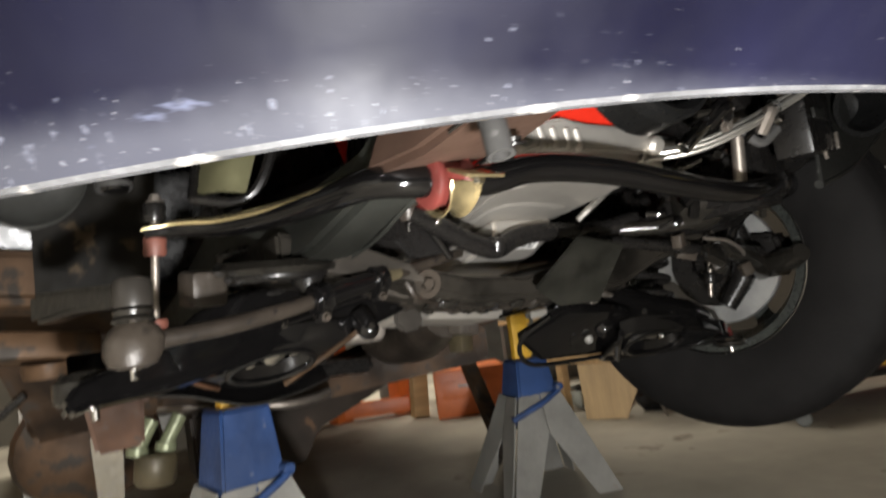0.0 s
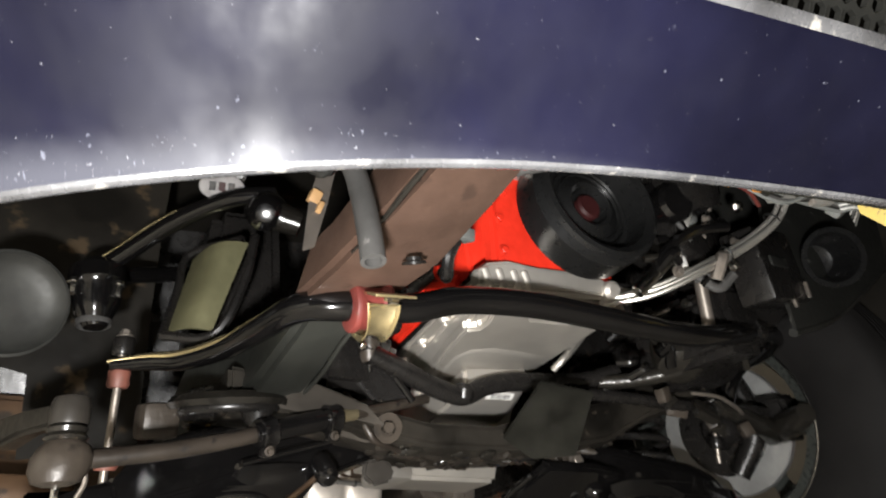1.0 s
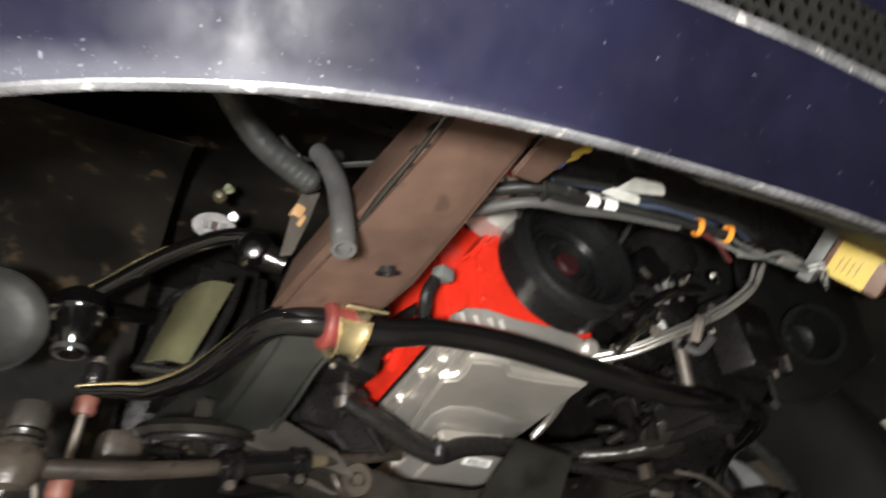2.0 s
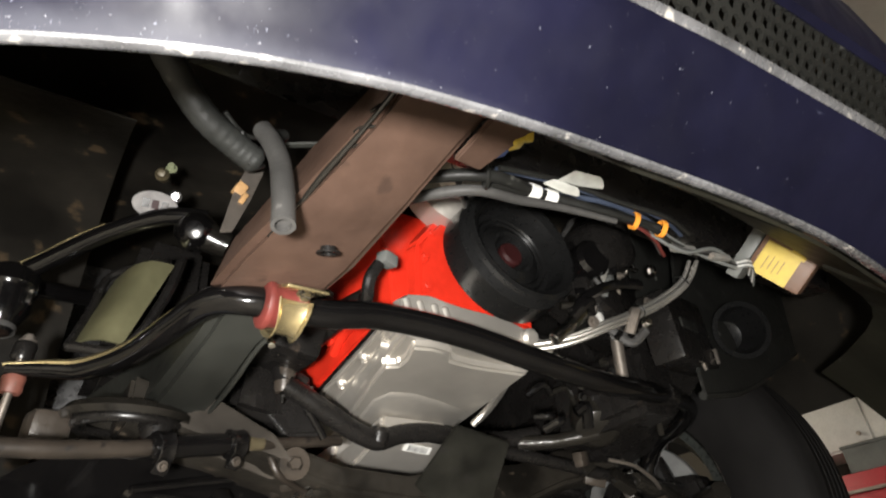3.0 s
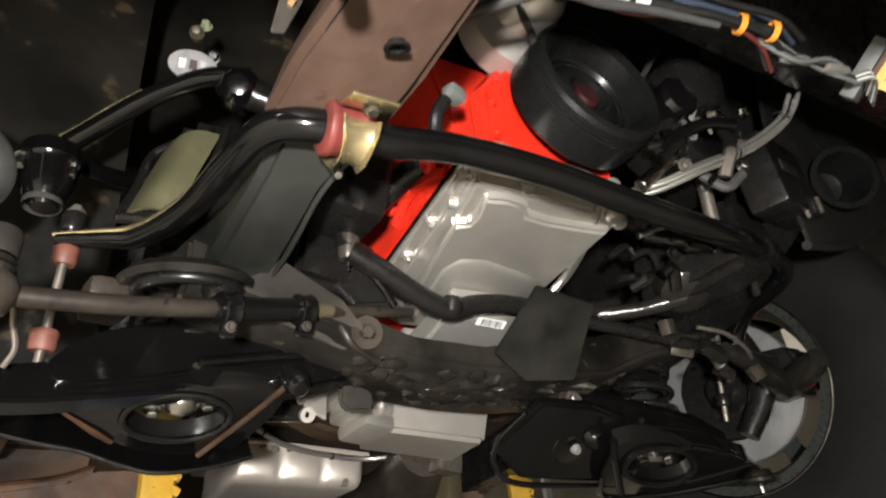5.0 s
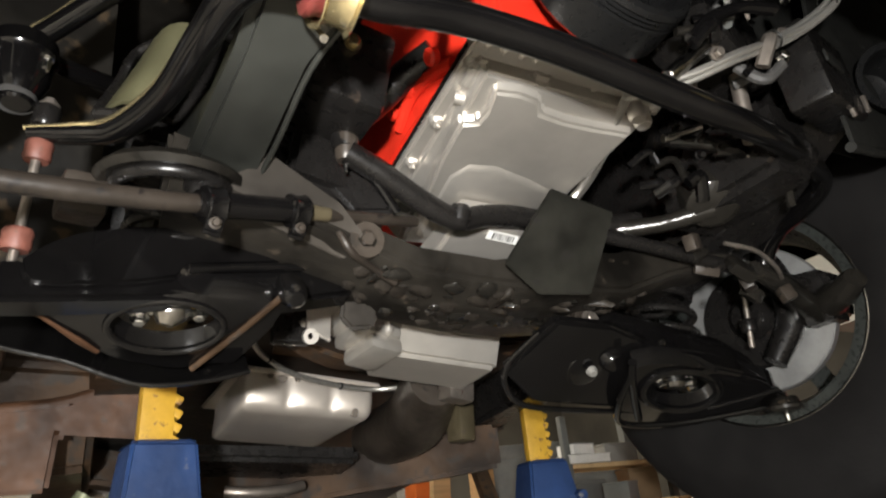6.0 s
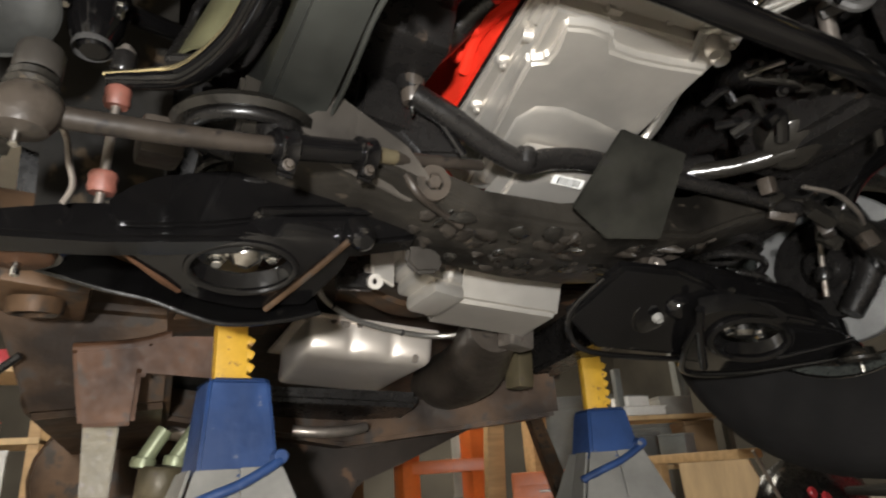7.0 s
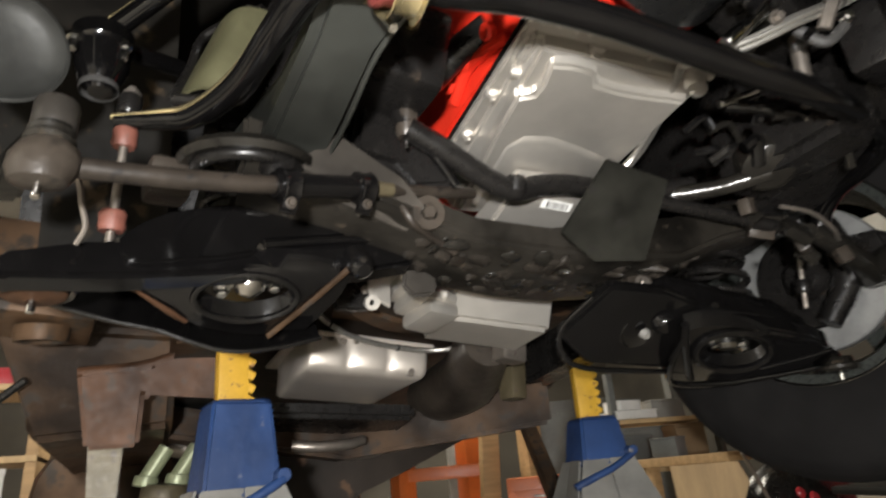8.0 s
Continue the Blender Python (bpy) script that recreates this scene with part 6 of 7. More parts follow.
part("fender_liner", sheet([[(0.50 + 0.55 * u, -0.06 + 0.05 * u - 0.08 * v, 0.735 + 0.40 * v + 0.05 * u) for u in [k / 6 for k in range(7)]] for v in [k / 4 for k in range(5)]], 0.004), BLACK_PLASTIC, car, "dark inner fender liner")
part("hood_underside", plate([(-0.95, -0.62, 1.10), (1.21, -0.62, 1.10), (1.21, 0.85, 1.10), (-0.95, 0.85, 1.10)], 0.02, 0.004, (0, 0, 1)), LINER_BLACK, car, "dark hood underside")


def wheel(cx, side, turn, tyred=True):
    """side +1: the outer face points to +x."""
    m = pose(cx, 0.277, 0.539, 0, 0, turn)
    ax = m.to_3x3() @ Vector((side, 0, 0))
    at = m.translation

    def turned(profile, seg):
        return lathe([(r * 0.985, h) for r, h in profile], at, ax, seg)
    hub = part("wheel_hub", lathe([(0, -0.10), (0.03, -0.10), (0.04, -0.09), (0.05, -0.07), (0.07, -0.03), (0.07, 0.0), (0.0, 0.0)], at, ax, 28), BLACK_SATIN, car, "black wheel hub and carrier")
    if tyred:
        rim = part("rim", turned([(0.205, -0.098), (0.228, -0.100), (0.232, -0.094), (0.222, -0.088), (0.214, -0.05), (0.196, -0.026), (0.196, 0.05), (0.214, 0.085), (0.228, 0.095), (0.218, 0.095), (0.190, 0.055), (0.184, 0.043), (0.184, -0.026), (0.200, -0.06), (0.205, -0.098)], 64), RIM_GREY, hub, "dark polished wheel rim")
        part("hub_face", turned([(0.0, 0.052), (0.050, 0.052), (0.062, 0.046), (0.066, 0.030), (0.0, 0.030)], 40), RIM_GREY, rim)
        for k in range(5):
            spin = m @ pose(0, 0, 0, 12 + 72 * k, 0, 0)
            part("spoke", loft([[spin @ Vector((side * h, sgn * w, r)) for h, sgn in ((0.032, -1), (0.050, -0.7), (0.050, 0.7), (0.032, 1))] for r, w in ((0.050, 0.032), (0.10, 0.024), (0.155, 0.023), (0.188, 0.032))], bevel=0.004), RIM_GREY, rim)
        profile = [(0.222, -0.094), (0.235, -0.104), (0.265, -0.109), (0.295, -0.104), (0.308, -0.094), (0.312, -0.083)]
        for k in range(5):
            c = -0.062 + 0.031 * k
            profile += [(0.316, c - 0.011), (0.316, c + 0.011), (0.308, c + 0.0125), (0.308, c + 0.018)]
        profile += [(0.312, 0.084), (0.308, 0.094), (0.295, 0.104), (0.265, 0.109), (0.235, 0.104), (0.222, 0.094)]
        part("tyre", lathe([(0.220 + (r - 0.222) * 2.0, h * 1.06) for r, h in profile], at, ax, 80), TYRE, hub, "worn black tyre")
        part("rim_lip", turned([(0.220, -0.096), (0.228, -0.1035), (0.2365, -0.097), (0.230, -0.092)], 64), CHROME, hub, "bright rim edge")
    if not tyred:
        return hub
    part("brake_rotor", turned([(0.07, -0.03), (0.085, -0.055), (0.155, -0.055), (0.158, -0.052), (0.158, -0.034), (0.09, -0.030)], 56), ROTOR, hub, "pale machined brake disc")
    part("dust_shield", turned([(0.05, -0.075), (0.105, -0.075), (0.11, -0.068), (0.05, -0.066)], 40), BLACK_SATIN, hub)
    part("brake_caliper", loft([[m @ Vector((side * -0.10, -0.165, -0.05)), m @ Vector((side * -0.02, -0.175, -0.05)), m @ Vector((side * -0.02, -0.10, -0.055)), m @ Vector((side * -0.10, -0.10, -0.055))],
                                [m @ Vector((side * -0.105, -0.18, 0.0)), m @ Vector((side * -0.02, -0.185, 0.0)), m @ Vector((side * -0.02, -0.095, 0.0)), m @ Vector((side * -0.105, -0.095, 0.0))],
                                [m @ Vector((side * -0.10, -0.165, 0.05)), m @ Vector((side * -0.02, -0.175, 0.05)), m @ Vector((side * -0.02, -0.10, 0.055)), m @ Vector((side * -0.10, -0.10, 0.055))]], bevel=0.010), BLACK_SATIN, hub, "black brake caliper")
    return hub


wheel(0.88, 1, 12)
part("dust_shield", lathe([(0, -0.005), (0.038, -0.003), (0.054, 0.002), (0.065, 0.009), (0.070, 0.020), (0.074, 0.018), (0.068, 0.006), (0.056, -0.005), (0.038, -0.009), (0, -0.011)], (-0.640, 0.205, 0.748), (0.35, -0.9, -0.2), 36), SHIELD_GREY, car, "grey dished brake dust shield")
part("steering_knuckle", tube([(0.78, 0.22, 0.43), (0.82, 0.18, 0.52), (0.81, 0.19, 0.63), (0.78, 0.24, 0.76)], [0.022, 0.03, 0.026, 0.016], 12, 6), BLACK_SATIN, car, "black steering knuckle")
part("brake_hose", tube([(-0.552, 0.14, 0.585), (-0.533, 0.165, 0.562), (-0.526, 0.170, 0.531), (-0.520, 0.172, 0.505), (-0.528, 0.178, 0.485)], 0.0034, 8, 6), STEEL, car, "thin pale brake hose")

# ---- jack stands ----


def jack_stand(at, turn, height, label, low=0.0):
    x, y = at
    root = thing("jack_stand", (x, y, FLOOR), label, "jack stand", "jack stands under the car")
    m = pose(x, y, FLOOR, 0, 0, turn)

    def put(bm):
        bmesh.ops.transform(bm, matrix=m, verts=bm.verts)
        return bm
    post = box((-0.008, 0, height - 0.20), (0.056, 0.034, 0.40), bevel=0.005)
    bar = part("ratchet_bar", put(post), YELLOW, root, "chipped yellow ratchet bar")
    teeth = bmesh.new()
    for k in range(14):
        box((0.022, 0, height - 0.03 - 0.024 * k), (0.022, 0.030, 0.016), (0, 28, 0), 0.004, teeth)
    part("ratchet_teeth", put(teeth), YELLOW, bar)
    part("saddle", put(box((0, 0, height + 0.004), (0.05, 0.11, 0.014), bevel=0.004)), YELLOW, root, "yellow saddle")
    col = loft([[(-a, -b, z), (a, -b, z), (a, b, z), (-a, b, z)] for a, b, z in ((0.068, 0.072, 0.285), (0.066, 0.070, 0.30), (0.052, 0.054, 0.447 - low), (0.048, 0.050, 0.45 - low))], bevel=0.006)
    collar = part("collar", put(col), STAND_BLUE, root, "scuffed blue steel collar")
    part("collar_weld", put(tube([(-0.070, -0.074, 0.288), (0.070, -0.074, 0.288)], 0.004, 8, 2)), STAND_BLUE, collar)
    lever = part("release_handle", put(tube([(-0.105, -0.086, 0.235), (-0.05, -0.092, 0.258), (0.0, -0.094, 0.276), (0.055, -0.092, 0.305), (0.070, -0.082, 0.318)], [0.011, 0.009, 0.0085, 0.0085, 0.010], 12, 5)), STAND_BLUE, root, "blue release lever")
    part("pivot_pin", put(rod((0.062, -0.060, 0.315), (0.062, -0.098, 0.315), 0.012)), STAND_BLUE, lever)
    for turn_by in (0, 90, 180, 270):
        spin = pose(0, 0, 0, 0, 0, turn_by)
        sheet_bm = plate([spin @ Vector(p) for p in ((-0.070, -0.074, 0.30), (0.0, -0.074, 0.30), (0.0, -0.105, 0.185), (-0.100, -0.172, 0.0), (-0.176, -0.180, 0.0))], 0.005, 0.0015)
        join(sheet_bm, plate([spin @ Vector(p) for p in ((-0.074, -0.070, 0.30), (-0.074, 0.0, 0.30), (-0.105, 0.0, 0.185), (-0.172, -0.100, 0.0), (-0.180, -0.176, 0.0))], 0.005, 0.0015))
        part("leg", put(sheet_bm), STAND_GREY, root, "grey flared sheet steel leg")
    return root


jack_stand((-0.30, 0.66), 8, 0.555, "blue jack stand with a chipped yellow ratchet bar")
jack_stand((0.66, 0.88), -14, 0.555, "blue jack stand with yellow bar near the shelf", 0.042)

# ---- things along the garage ----
rack = thing("wooden_shelf", (1.6, 1.5, FLOOR), "low pine shelf board on a plywood end", "shelf")
part("shelf_board", box((1.595, 1.54, 0.195), (0.15, 0.52, 0.036), (0, 0, 8), 0.004), WOOD, rack, "pine shelf board")
part("end_panel", plate([(1.495, 1.510, FLOOR), (1.590, 1.345, FLOOR), (1.635, 1.270, 0.10), (1.622, 1.292, 0.176), (1.490, 1.518, 0.176)], 0.016, 0.002, (0.86, 0.5, 0)), PLY, rack, "plywood end panel")
part("far_leg", box((1.63, 1.78, 0.048), (0.05, 0.04, 0.256), (0, 0, 8), 0.003), WOOD, rack)
stack = thing("storage_shelf", (1.95, 2.1, FLOOR), "open grey shelf crowded with boxes and trays", "shelf")
for z in (0.16, 0.398):
    part("shelf_board", box((1.98, 2.14, z), (0.66, 0.30, 0.022), (0, 0, -6), 0.003), PLY, stack)
for x, y in ((1.665, 2.03), (1.69, 2.30), (2.27, 1.96), (2.30, 2.23)):
    part("upright", box((x, y, 0.28), (0.035, 0.035, 0.72), (0, 0, -6), 0.003), GREY_BOX, stack)

def carton(name, at, size, turn, mat, label, lid=None):
    root = thing(name, at, label, "box")
    x, y, z = at
    part("body", box((x, y, z + size[2] * 0.5), size, (0, 0, turn), 0.006), mat, root)
    part("lid", box((x, y, z + size[2] * 1.02), (size[0] * 1.04, size[1] * 1.04, size[2] * 0.12), (0, 0, turn), 0.004), lid or mat, root)
    return root


LOW_SHELF, HIGH_SHELF = 0.171, 0.409
carton("storage_box", (1.80, 2.12, LOW_SHELF), (0.17, 0.18, 0.150), -6, GREY_BOX, "grey plastic storage box on the open shelf")
carton("storage_box", (1.99, 2.08, LOW_SHELF), (0.15, 0.16, 0.085), 12, GREY_BOX, "flat grey storage box with a pale lid", WHITE)
carton("paper_box", (1.79, 2.07, HIGH_SHELF), (0.24, 0.16, 0.040), -4, WHITE, "white paper box on the open shelf")
carton("paper_box", (1.77, 2.08, HIGH_SHELF + 0.047), (0.15, 0.12, 0.050), 8, WHITE, "small white carton on a paper box", GREY_BOX)
carton("storage_box", (2.17, 2.10, LOW_SHELF), (0.16, 0.16, 0.19), -18, CARD, "brown cardboard box on the open shelf")
carton("storage_box", (2.05, 2.12, HIGH_SHELF), (0.18, 0.16, 0.09), -12, STAND_GREY, "dusty pale grey tray with a lid")


def table_saw_frame():
    """Orange steel frame standing behind the gearbox."""
    root = thing("saw_stand", (0.92, 3.0, FLOOR), "orange painted steel saw stand standing on the floor", "stand")
    part("post", box((0.88, 3.0, 0.36), (0.11, 0.11, 0.88), (0, 0, 10), 0.006), ORANGE, root)
    part("post", box((1.24, 2.86, 0.36), (0.11, 0.11, 0.88), (0, 0, 10), 0.006), ORANGE, root)
    part("rail", box((1.09, 2.87, 0.24), (0.50, 0.05, 0.07), (0, 0, -28), 0.005), ORANGE, root)
    part("rail", box((1.09, 2.87, -0.02), (0.50, 0.06, 0.09), (0, 0, -28), 0.005), ORANGE, root)
    return root


table_saw_frame()
tool_chest = thing("tool_cabinet", (1.38, 2.45, FLOOR), "low orange steel cabinet with a flat front", "cabinet")
part("body", box((1.45, 2.40, 0.05), (0.40, 0.35, 0.26), (0, 0, -30), 0.006), ORANGE, tool_chest)
part("drawer", box((1.37, 2.245, 0.07), (0.34, 0.012, 0.10), (0, 0, -30), 0.003), ORANGE, tool_chest)
part("pull", box((1.365, 2.235, 0.09), (0.16, 0.012, 0.012), (0, 0, -30), 0.003), STEEL, tool_chest, "steel drawer pull")


def plank(x, y, size, tilt, label):
    root = thing("wooden_post", (x, y, FLOOR), label, "timber")
    part("timber", box((x, y, FLOOR + size[2] / 2 + 0.004), size, tilt, 0.004), WOOD, root)
    return root


plank(1.22, 2.55, (0.10, 0.05, 0.95), (0, 4, 0), "upright pale pine timber leaning by the orange frame")
plank(1.70, 2.92, (0.13, 0.09, 1.9), (0, 0, 12), "upright square pine post")
plank(1.86, 3.05, (0.05, 0.10, 1.5), (0, 0, 20), "slim pale pine batten standing upright")
leaner = thing("steel_angle", (0.92, 1.44, FLOOR), "dark rusty angle iron leaning beside the jack stand", "steel bar")
low, high = Vector((0.905, 1.415, FLOOR + 0.004)), Vector((1.06, 1.96, 0.50))
for side, across in ((0.030, Vector((0.055, -0.012, 0))), (0.0, Vector((0.010, 0.055, 0)))):
    part("flange", plate([low, low + across, high + across, high], 0.006, 0.0015), RUST_DARK, leaner)
carton("tote_box", (0.42, 3.3, FLOOR), (0.45, 0.35, 0.30), 15, CARD, "brown cardboard box on the garage floor")
carton("tote_box", (0.02, 3.4, FLOOR), (0.40, 0.3, 0.20), -5, WHITE, "white flat box on the garage floor")
carton("tote_box", (2.6, 2.9, FLOOR), (0.6, 0.4, 0.5), -20, GREY_BOX, "large grey storage tote on the floor")
carton("tote_box", (2.1, 3.1, FLOOR), (0.5, 0.4, 0.65), -20, GREY_BOX, "tall dark grey storage bin on the floor")

creeper = thing("mechanic_creeper", (1.9, 0.75, FLOOR), "black creeper board on small grey casters", "creeper")
part("deck", box((2.15, 0.72, 0.05), (0.9, 0.42, 0.03), (0, 0, -20), 0.012), BLACK_PLASTIC, creeper)
part("edge_strip", box((2.10, 0.52, 0.085), (0.8, 0.02, 0.02), (0, 0, -20), 0.004), YELLOW, creeper, "yellow edge strip")
for x, y in ((1.775, 0.80), (1.70, 0.60), (2.5, 0.62), (2.44, 0.44)):
    fork = part("caster_fork", box((x, y, -0.005), (0.05, 0.04, 0.055), (0, 0, 20), 0.006), STEEL, creeper)
    part("caster_wheel", lathe([(0, -0.012), (0.024, -0.012), (0.028, -0.008), (0.028, 0.008), (0.024, 0.012), (0, 0.012)], (x, y, -0.052), (1, 0.4, 0), 24), GREY_BOX, fork, "grey caster wheel")

# seen past the tyre: a white cabinet and a red one
white_cab = thing("wall_cabinet", (2.9, 0.7, 0.9), "white cabinet fixed to the garage wall", "cabinet")
part("body", box((4.15, 1.1, 1.46), (0.36, 1.6, 0.56), (0, 0, 0), 0.006), WHITE, white_cab)
for y in (0.72, 1.10, 1.48):
    door = part("door", box((3.965, y, 1.46), (0.016, 0.36, 0.53), bevel=0.003), WHITE, white_cab)
    part("knob", lathe([(0.006, 0), (0.006, 0.012), (0.014, 0.018), (0.014, 0.026), (0, 0.028)], (3.957, y - 0.12, 1.26), (-1, 0, 0), 16), STEEL, door, "steel knob")
red_cab = thing("tool_chest", (3.9, 0.9, FLOOR), "red steel tool chest against the wall", "tool chest")
part("body", box((3.85, 0.85, 0.45), (0.6, 1.2, 1.06), (0, 0, 0), 0.01), RED_CABINET, red_cab)
for k in range(4):
    part("drawer", box((3.545, 0.85, 0.08 + 0.24 * k), (0.014, 1.12, 0.22), bevel=0.004), RED_CABINET, red_cab)
    part("drawer_pull", box((3.53, 0.85, 0.16 + 0.24 * k), (0.02, 0.95, 0.02), bevel=0.004), STEEL, red_cab, "steel drawer pull")
carton("parts_bin", (3.72, 0.80, 0.98), (0.30, 0.34, 0.14), 5, GREY_BOX, "grey parts bin on the red tool chest")

# ---- low things on the floor beyond the wheel ----
stick = thing("steel_rod", (1.69, 1.2, FLOOR), "thin steel rod leaning against the pine shelf", "rod")
part("shaft", rod((1.553, 1.200, 0.204), (1.688, 1.200, FLOOR + 0.004), 0.007, 12), STEEL, stick)
part("tip", lathe([(0, -0.012), (0.009, -0.010), (0.0105, 0.0), (0.009, 0.014), (0, 0.016)], (1.648, 1.199, 0.004), (-0.43, 0, 0.9), 16), CHROME, stick, "bright ferrule")
sack = thing("cloth_bag", (2.02, 1.34, FLOOR), "crumpled black cloth bag on the concrete floor", "bag")
rows = []
for k in range(9):
    v = k / 8
    girth = math.sin(math.pi * (0.30 + 0.62 * v)) ** 0.8
    rows.append([(2.02 + (0.30 + 0.030 * math.sin(5 * a + 3 * v)) * girth * math.cos(a), 1.36 + (0.13 + 0.018 * math.sin(4 * a + 5 * v)) * girth * math.sin(a), FLOOR + 0.004 + 0.235 * v + 0.016 * math.sin(3 * a) * v) for a in [math.pi * q / 16 for q in range(33)]])
part("cloth", sheet(rows, 0.004), BLACK_SATIN, sack)
for x, y, z, r in ((1.80, 1.195, 0.045, 0.022), (1.87, 1.195, 0.020, 0.026)):
    part("red_tag", lathe([(0, -0.010), (r * 0.8, -0.008), (r, 0.0), (r * 0.8, 0.008), (0, 0.010)], (x, y, z), (0.2, -1, 0.3), 18), RED_CABINET, sack, "small red round tag")

# ---- rusty underbody behind the near suspension ----
sub_frame = part("underbody_frame", loft([
    [(-0.78, 0.70, 0.64), (-0.42, 0.70, 0.60), (-0.42, 0.70, 0.70), (-0.78, 0.70, 0.74)],
    [(-0.74, 0.84, 0.56), (-0.40, 0.84, 0.54), (-0.40, 0.84, 0.70), (-0.74, 0.84, 0.72)],
    [(-0.66, 0.92, 0.34), (-0.40, 0.92, 0.36), (-0.40, 0.96, 0.66), (-0.66, 0.96, 0.70)],
    [(-0.64, 1.50, 0.30), (-0.40, 1.50, 0.32), (-0.40, 1.50, 0.50), (-0.64, 1.50, 0.50)]], bevel=0.014), RUST_DARK, car, "rusty brown body frame outrigger")
part("outrigger_plate", plate([(-0.575, 0.80, 0.455), (-0.445, 0.79, 0.470), (-0.316, 0.77, 0.525), (-0.311, 0.80, 0.400), (-0.455, 0.80, 0.412), (-0.459, 0.80, 0.315), (-0.550, 0.80, 0.313)], 0.022, 0.008), RUST_ORANGE, sub_frame, "orange rusted bracket")
part("bracket_slot", lathe([(0, 0), (0.018, 0), (0.018, 0.002), (0, 0.002)], (-0.515, 0.7985, 0.432), (0, -1, 0), 20), BLACK_SATIN, sub_frame)
part("body_mount", lathe([(0, 0.004), (0.030, 0.004), (0.034, -0.003), (0.041, -0.003), (0.043, 0.006), (0.043, 0.024), (0, 0.024)], (-0.622, 0.66, 0.486), (0.0, -0.1, 1), 30), RUST_DARK, sub_frame, "rusty round body mount")
part("bracket_flange", tube([(-0.575, 0.795, 0.455), (-0.445, 0.785, 0.470), (-0.316, 0.765, 0.525)], 0.010, 10, 5), RUST_ORANGE, sub_frame)
part("bracket_web", plate([(-0.455, 0.795, 0.412), (-0.311, 0.795, 0.400), (-0.30, 0.90, 0.42), (-0.45, 0.90, 0.43)], 0.008, 0.003), RUST_DARK, sub_frame)
part("access_hole", lathe([(0.030, 0.0), (0.036, -0.003), (0.040, 0.0), (0.040, 0.006), (0.0, 0.006)], (-0.40, 0.905, 0.47), (0, -1, -0.2), 24), BLACK_SATIN, sub_frame)
part("drop_frame", loft([[(-0.28, y, 0.30 + d), (-0.272, y, 0.10 + d), (0.055, y, 0.085 + d), (0.116, y, 0.182 + d), (0.254, y, 0.230 + d), (0.556, y, 0.350 + d), (0.85, y, 0.482 + d), (0.83, y, 0.56 + d), (0.137, y, 0.36 + d)] for y, d in ((1.30, 0.0), (1.42, 0.02))], bevel=0.01), FLOOR_PAN_DARK, sub_frame, "grimy dark drop frame across the car")
part("frame_ear", box((-0.635, 0.68, 0.535), (0.18, 0.16, 0.05), (-4, 6, 8), 0.014), RUST_DARK, sub_frame)
part("mount_ridge", tube([(-0.70, 0.66, 0.545), (-0.64, 0.655, 0.550), (-0.57, 0.66, 0.540)], 0.012, 10, 6), RUST_DARK, sub_frame)
part("hanger_strap", loft([[(-0.555, 0.90, 0.335), (-0.490, 0.90, 0.335), (-0.490, 0.915, 0.335), (-0.555, 0.915, 0.335)], [(-0.546, 0.90, 0.185), (-0.496, 0.90, 0.185), (-0.496, 0.915, 0.185), (-0.546, 0.915, 0.185)]], bevel=0.003), STRAP_TAN, sub_frame, "tan coated hanger strap")
for x in (-0.548, -0.494):
    part("strap_bolt", hexbolt((x, 0.905, 0.178), (0, -0.3, -1), 0.007, 0.010), STEEL, sub_frame)
part("jack_pad", loft([[(-0.42, 0.62, 0.475), (-0.22, 0.62, 0.490), (-0.22, 0.80, 0.490), (-0.42, 0.80, 0.475)], [(-0.40, 0.64, 0.56), (-0.24, 0.64, 0.56), (-0.24, 0.78, 0.56), (-0.40, 0.78, 0.56)]], bevel=0.012), RUST_DARK, sub_frame, "rusty jacking point")
for x0, x1, lean in ((-0.455, -0.415, 0.03), (-0.385, -0.35, 0.03)):
    xm = (x0 + x1) / 2
    fit_pipe = part("pipe_elbow", tube([(xm + lean, 1.10, 0.330), (xm + 0.012, 1.10, 0.300), (xm - 0.01, 1.10, 0.262)], 0.019, 14, 6), PALE_GREEN, sub_frame, "pale green pipe elbow")
    part("pipe_collar", lathe([(0.019, -0.012), (0.026, -0.010), (0.027, 0.0), (0.026, 0.010), (0.019, 0.012)], (xm - 0.01, 1.10, 0.258), (0.2, 0, 1), 24), PALE_GREEN, fit_pipe)
part("converter_can", lathe([(0, -0.04), (0.045, -0.04), (0.052, -0.03), (0.052, 0.03), (0.045, 0.04), (0, 0.04)], (-0.405, 1.10, 0.210), (0.1, -0.1, 1), 30), STRAP_TAN, sub_frame, "dull round can")
# dark rounded body added to keep the gap behind the near stand black
muffler = part("muffler", loft([[(cx + rx * math.cos(k * math.pi / 10), y, 0.245 + rz * math.sin(k * math.pi / 10)) for k in range(20)] for cx, rx, rz, y in ((-0.53, 0.10, 0.09, 1.46), (-0.53, 0.19, 0.165, 1.49), (-0.53, 0.205, 0.18, 1.53), (-0.53, 0.205, 0.18, 2.05), (-0.53, 0.10, 0.09, 2.09))]), RUST_DARK, sub_frame, "dark muffler shape added to fill the black gap")
part("sway_strap", tube([(-0.80, 0.9, 0.34), (-0.72, 0.86, 0.405), (-0.665, 0.84, 0.450)], 0.008, 8, 4), BLACK_SATIN, sub_frame)
part("parking_cable", tube([(-0.12, 1.06, 0.315), (-0.06, 1.05, 0.308), (0.02, 1.06, 0.310), (0.07, 1.08, 0.320)], 0.013, 12, 5), STEEL, car, "grey steel pipe under the gearbox")
